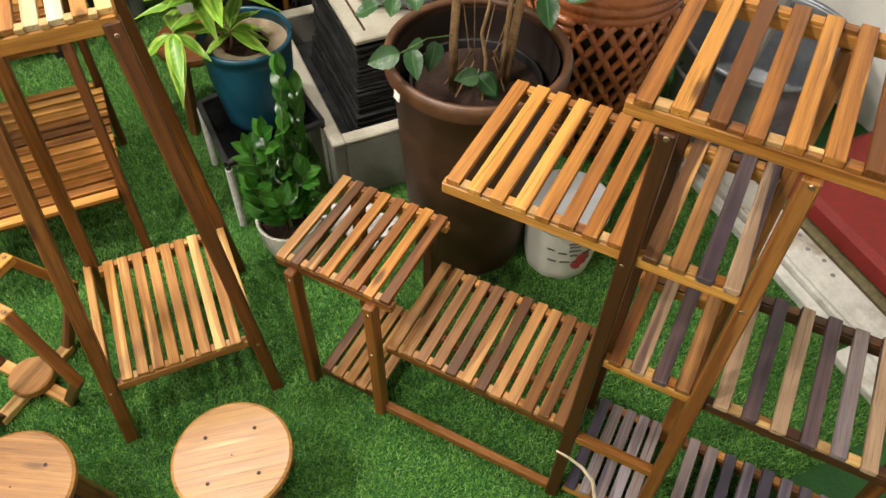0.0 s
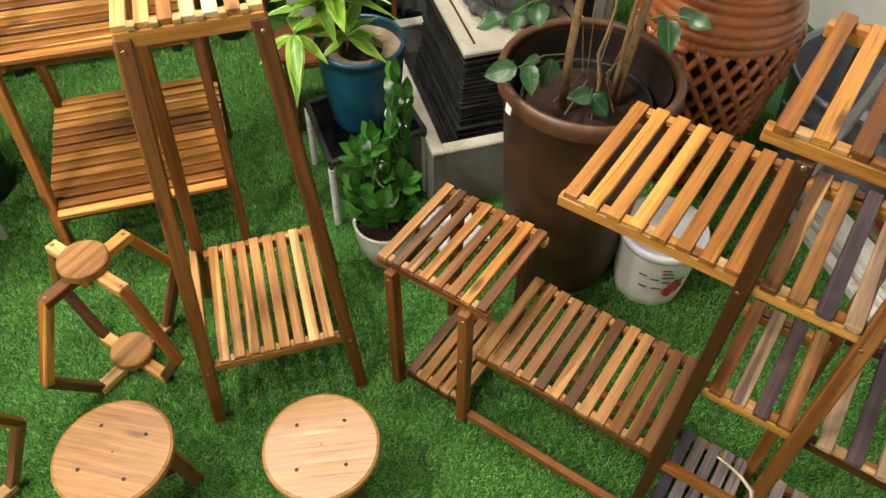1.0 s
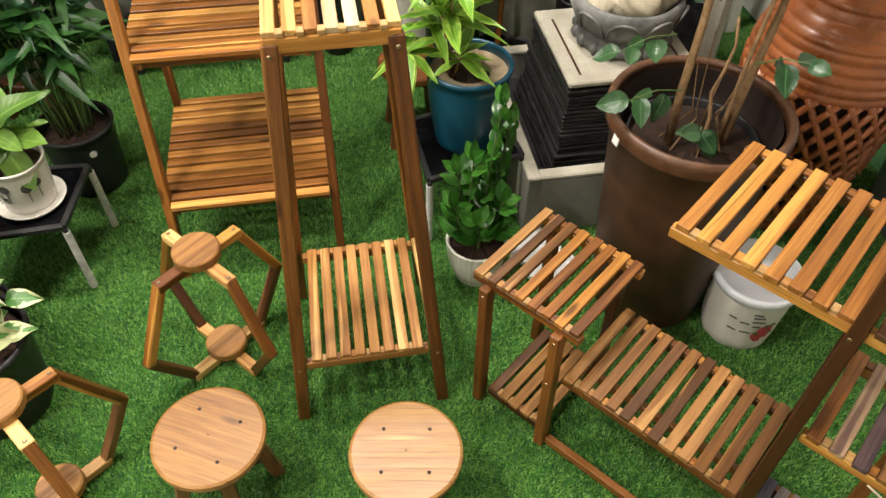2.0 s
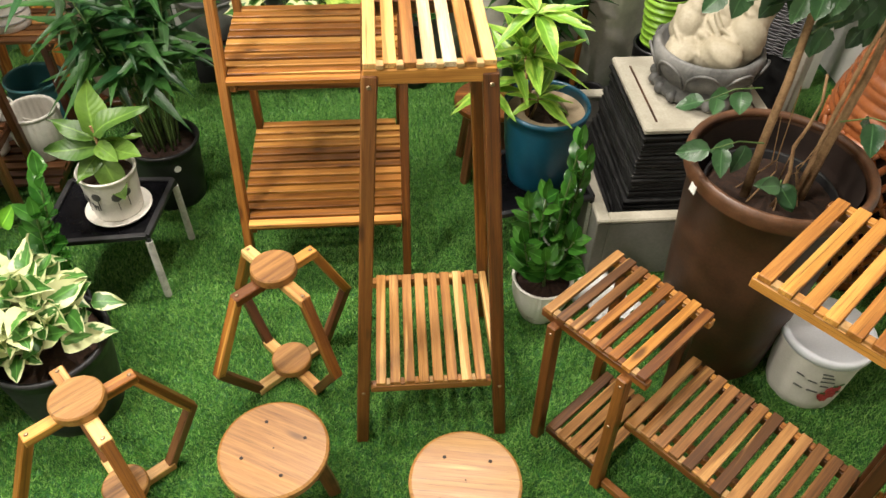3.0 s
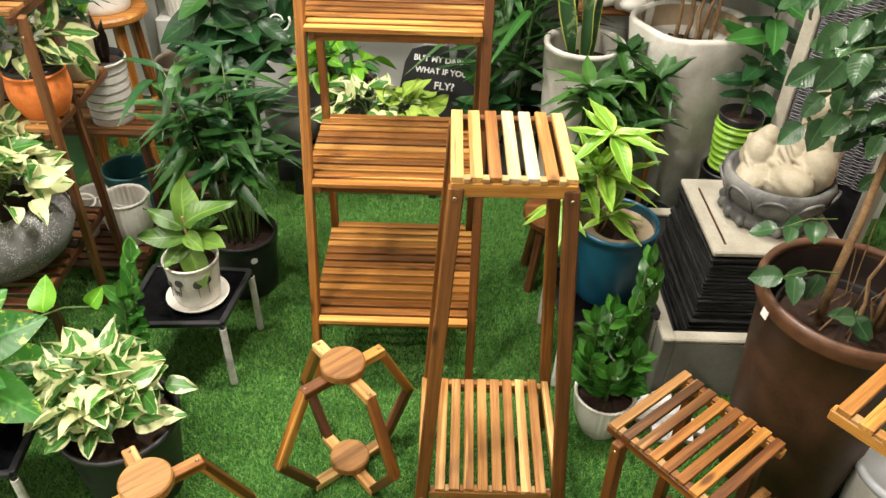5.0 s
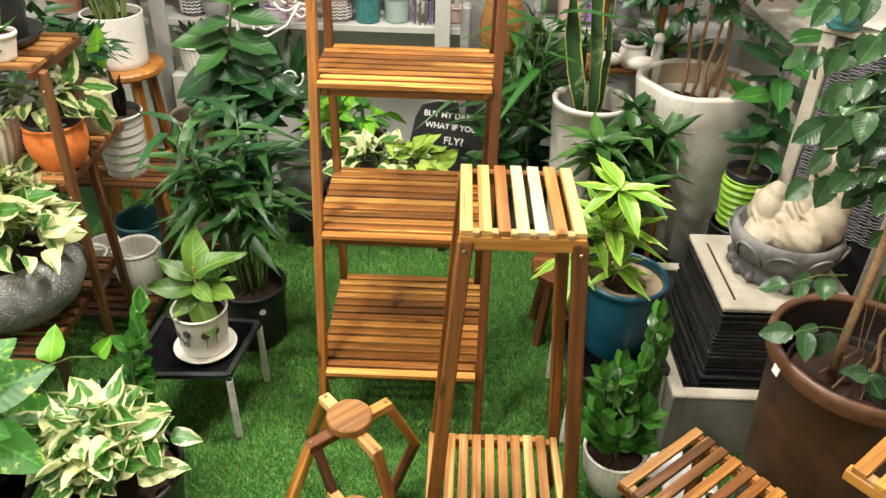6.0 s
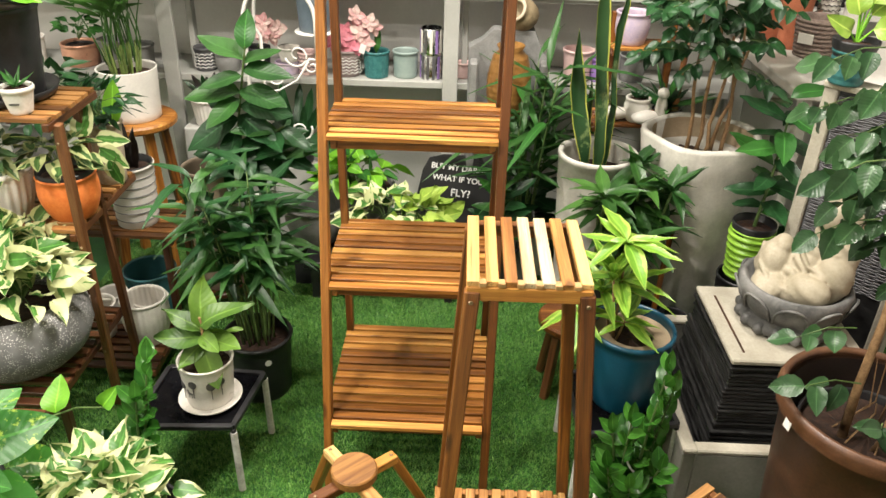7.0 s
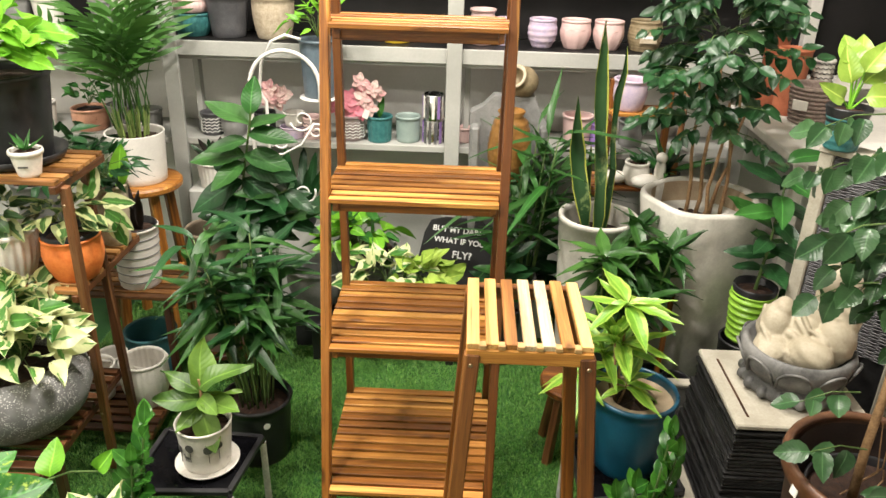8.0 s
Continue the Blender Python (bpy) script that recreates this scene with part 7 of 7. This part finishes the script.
part("body", lathe_bm([(0, -0.05), (0.030, -0.048), (0.052, -0.02), (0.056, 0.005), (0.048, 0.032), (0.036, 0.042), (0.042, 0.056), (0.034, 0.058), (0.028, 0.040), (0, 0.0)], 36), OLIVE, jar2, m=pose(0, -0.01, 0.014, 62, 0, -38), smooth=True)
part("mouth", lathe_bm([(0.040, 0.054), (0.044, 0.058), (0.038, 0.061), (0.031, 0.057)], 32), BEIGE, jar2, m=pose(0, -0.01, 0.014, 62, 0, -38), smooth=True)

# wooden rack with white figure planter, right of the snake plant
rack = thing("plant_stand", (0.50, 2.50, 0), "small orange wooden slatted rack holding white planters", "plant stand")
RK = Vector((0.50, 2.50, 0))
slatted(rack, RK, (0.38, 2.42, 0.64), (0.38, 2.60, 0.64), (0.66, 2.42, 0.64), (0.66, 2.60, 0.64), 6, TEAK, TEAK_DARK, 0.024, 0.011, 0.01)
slatted(rack, RK, (0.44, 2.53, 0.875), (0.44, 2.68, 0.875), (0.66, 2.53, 0.875), (0.66, 2.68, 0.875), 5, TEAK, TEAK_DARK, 0.024, 0.011, 0.01)
for x in (0.40, 0.645):
    bar("post", (x, 2.43, 0), (x, 2.43, 0.62), 0.024, 0.024, TEAK, rack, RK, up=(0, 1, 0))
    bar("post", (x + 0.04 if x < 0.5 else x, 2.61, 0), (x + 0.04 if x < 0.5 else x, 2.61, 0.98), 0.024, 0.024, TEAK, rack, RK, up=(0, 1, 0))
bar("brace", (0.645, 2.42, 0.66), (0.70, 2.60, 0.95), 0.020, 0.020, TEAK, rack, RK)
small_pot((0.50, 2.60, 0.875), 0.058, 0.048, 0.11, LILAC, "lilac glazed pot with dark rim on the rack", "", None, 0.006)
wf = potted((0.53, 2.47, 0.64), "small succulent in a white rounded planter", pot_bm(0.040, 0.034, 0.085, 0.006, 0.003, 0.01, 0.010), WHITE, 0.034, 0.075)
for i in range(9):
    leaf(wf, GREEN_DEEP, (0, 0, 0.075), dirv(i * 137, 35 + 4 * i), (0, -0.4, 1), 0.045, "lance", 0.4, 0.1, 0.2, rng)
bm = sphere_bm(0.052, 0.030, 0.026, pose(0.0, 0, 0.026))
add_bm(bm, sphere_bm(0.020, 0.020, 0.050, pose(0.045, 0, 0.062)))
add_bm(bm, sphere_bm(0.020, 0.020, 0.020, pose(0.045, 0, 0.112)))
swan = part("ornament", bm, WHITE, m=pose(0.555, 2.425, 0.641), smooth=True)
tagged(swan, "plain white rounded ceramic ornament on the wooden rack", "ornament")
bm = sphere_bm(0.060, 0.028, 0.024, pose(0, 0, 0.024))
orn = part("ornament", bm, WHITE, m=pose(0.445, 2.47, 0.641), smooth=True)
tagged(orn, "low white ceramic ornament on the wooden rack", "ornament")
spid = potted((0.63, 2.46, 0.64), "spiky green plant in a black bowl", pot_bm(0.045, 0.040, 0.055, 0.004, 0.004, 0.01), BLACK, 0.04, 0.045)
for i in range(24):
    leaf(spid, GREEN_MID if i % 2 else GREEN_DEEP, (0, 0, 0.045), dirv(i * 137, rng.uniform(25, 80)), (0, -0.5, 1), rng.uniform(0.11, 0.18), "lance", 0.13, 0.3, 0.12, rng)

# right rear table with pots, and the dark glazed front behind it
rt = thing("table", (1.17, 2.40, 0), "plain white table crowded with pots at the rear", "table")
part("tabletop", box_bm(0.62, 0.75, 0.03, 0.004), WHITE_MATT, rt, m=pose(0.06, 0.125, 0.845))
for x in (-0.20, 0.32):
    for y in (-0.20, 0.45):
        bar("leg", (x, y, 0), (x, y, 0.83), 0.035, 0.035, WHITE_MATT, rt, up=(0, 1, 0))
bask = small_pot((1.120, 2.565, 0.86), 0.072, 0.056, 0.135, BASKET, "grey-brown wicker basket planter with a label")
for k in range(9):
    zb, rb = 0.008 + 0.0145 * k, 0.0585 + 0.0018 * k
    pts = [((rb + 0.0022 * math.cos(math.pi * i + math.pi * k)) * math.cos(2 * math.pi * i / 36), (rb + 0.0022 * math.cos(math.pi * i + math.pi * k)) * math.sin(2 * math.pi * i / 36), zb) for i in range(37)]
    part("wicker_round", tube_bm(pts, 0.0062, 0.0062, 6), BASKET, bask, smooth=True)
part("label", box_bm(0.05, 0.002, 0.035, 0.0005), WHITE, bask, m=pose(-0.058, -0.050, 0.07, 8, 0, -42))
small_pot((1.045, 2.79, 0.86), 0.050, 0.040, 0.27, TERRA, "plain terracotta pot on the rear table", "terracotta pots")
small_pot((1.080, 2.68, 0.86), 0.056, 0.042, 0.235, TERRA, "plain terracotta pot on the rear table", "terracotta pots")
small_pot((1.285, 2.68, 0.86), 0.040, 0.034, 0.16, WHITE, "white pot with leaf relief on the rear table")
dia = small_pot((1.215, 2.74, 0.86), 0.036, 0.036, 0.19, WHITE, "white pot with dark diamond bands")
zigzag(dia, 0.0375, 0.10, 0.085, 6, INK)
glz = thing("shop_front", (1.62, 2.55, 0), "dark glazed shop front with pale slim frames", "shop front")
part("glass", box_bm(0.02, 0.80, 1.5), CAB_DARK, glz, m=pose(0.03, 0, 1.35))
part("low_wall", box_bm(0.06, 0.84, 0.59, 0.004), WALL, glz, m=pose(0.03, 0, 0.295))
for y in (-0.40, -0.10, 0.20, 0.40):
    part("mullion", box_bm(0.05, 0.045, 1.5, 0.003), IRON_WHITE, glz, m=pose(0.005, y, 1.35))

nf = thing("shop_front", (1.45, 2.95, 0), "dark glazed rear window with pale slim frames", "shop front")
part("glass", box_bm(0.96, 0.02, 1.1), CAB_DARK, nf, m=pose(0.0, 0.02, 1.50))
for x in (-0.415, -0.23, 0.24, 0.47):
    part("mullion", box_bm(0.045, 0.04, 1.1, 0.003), IRON_WHITE, nf, m=pose(x, -0.01, 1.50))
part("sill", box_bm(0.98, 0.08, 0.04, 0.004), IRON_WHITE, nf, m=pose(0, -0.01, 0.93))
part("apron", box_bm(0.98, 0.03, 0.90, 0.003), WALL, nf, m=pose(0, 0.02, 0.455))

# turquoise pot with pale caladium on the panel top
tq = potted((0.908, 1.875, 0.969), "pale yellow-green caladium in a banded turquoise pot", pot_bm(0.046, 0.041, 0.090, 0.005, 0.004, 0.012, 0.004, ringed(0.02, 0.012)), TURQ)
part("liner", lathe_bm([(0.034, 0.06), (0.050, 0.110), (0.056, 0.113), (0.057, 0.108), (0.044, 0.06)], 28), BLACK, tq, smooth=True)
part("soil", soil_bm(0.047, 0.098), SOIL, tq)
for az, el, s, h in ((60, 60, 0.15, 0.19), (20, 40, 0.14, 0.17), (150, 70, 0.12, 0.17), (330, 10, 0.13, 0.14), (100, 50, 0.13, 0.21), (200, 30, 0.10, 0.13), (0, 60, 0.12, 0.20)):
    d = dirv(az, el)
    p = Vector((d.x * 0.03, d.y * 0.03, h))
    part("stem", tube_bm([(0, 0, 0.10), p], 0.003, 0.002, 6), NEON, tq)
    leaf(tq, GREEN_LIME, p, d, (-0.3, -0.8, 0.5), s * 0.8, "heart", 0.62, 0.3, 0.15, rng)
wr = part("ornament", lathe_bm([(0, 0), (0.030, 0), (0.040, 0.02), (0.042, 0.05), (0.030, 0.08), (0.012, 0.095), (0, 0.097)], 28), WHITE, m=pose(1.05, 1.735, 0.969), smooth=True)
tagged(wr, "white rounded ceramic ornament beside the turquoise pot", "ornament")

# weathered white boards, red cloth seat and steel tub behind the stepped stand
for x, y0, y1, w, h, holes in ((1.478, 1.10, 0.30, 0.105, 0.040, 5), (1.405, 1.08, 0.46, 0.030, 0.026, 0), (1.395, 0.44, 0.16, 0.070, 0.024, 0)):
    t = thing("board", (x, y0, 0), "flaking white painted timber board lying on the turf", "board", "old painted boards")
    bar("plank", (x, y0, h / 2), (x, y1, h / 2), w, h, WEATHERED, t, (x, y0, 0))
    if holes:
        bar("moulding", (x - w / 2 + 0.012, y0, h + 0.004), (x - w / 2 + 0.012, y1, h + 0.004), 0.014, 0.008, WEATHERED, t, (x, y0, 0))
    for k in range(holes):
        part("nail_hole", lathe_bm([(0, 0.0008), (0.006, 0.0006), (0.006, -0.001), (0, -0.001)], 10), GREY_POT, t, m=pose(0.02 + 0.012 * (k % 2), (y1 - y0) * (0.40 + 0.055 * k), h))
red = thing("floor_cushion", (1.765, 0.60, 0.0), "dark red cloth floor pad with a khaki edge band", "cushion")
part("pad", box_bm(0.40, 0.66, 0.075, 0.016), RED, red, m=pose(0, 0, 0.0675), smooth=False)
part("edge_band", box_bm(0.425, 0.685, 0.030, 0.008), BEIGE_DARK, red, "khaki edge band", m=pose(0, 0, 0.0152))
steel = thing("metal_tub", (1.66, 1.18, 0), "large grey metal tub standing by the wall", "metal tub")
part("body", pot_bm(0.22, 0.19, 0.30, 0.006, 0.002, 0.02), STEEL, steel, smooth=True)
part("rim", lathe_bm([(0.222, 0.292), (0.230, 0.292), (0.233, 0.300), (0.228, 0.308), (0.220, 0.306), (0.218, 0.300)], 48), STEEL, steel, smooth=True)
for sx in (-1, 1):
    part("handle", tube_bm([(sx * 0.222, -0.05, 0.24), (sx * 0.250, -0.035, 0.246), (sx * 0.256, 0, 0.248), (sx * 0.250, 0.035, 0.246), (sx * 0.222, 0.05, 0.24)], 0.006, 0.006, 8), STEEL, steel, smooth=True)
bar_g = thing("board", (1.36, 1.02, 0), "upright grey painted plank leaning behind the urn", "board")
bar("plank", (0, 0, 0.02), (0.18, 0.04, 0.60), 0.10, 0.02, GREY_POT, bar_g, up=(0.5, -0.8, 0))

# dried twig in a slim pale vase close to the walkway
tw = thing("dried_branch", (0.350, 0.080, 0), "pale dried twig in a tall slim cream vase", "dried branch")
part("vase", lathe_bm([(0, 0), (0.06, 0), (0.062, 0.01), (0.045, 0.4), (0.022, 0.80), (0.024, 0.875), (0.021, 0.88), (0.018, 0.80), (0, 0.78)], 32), BEIGE, tw, smooth=True)
part("twig", tube_bm([(0, 0, 0.79), (-0.001, 0.012, 0.94), (-0.001, 0.021, 1.005), (0.0005, 0.0315, 1.017), (-0.002, 0.041, 1.019), (-0.008, 0.048, 1.024), (-0.0145, 0.0535, 1.029)], 0.0020, 0.0006, 7), BEIGE, tw, smooth=True)
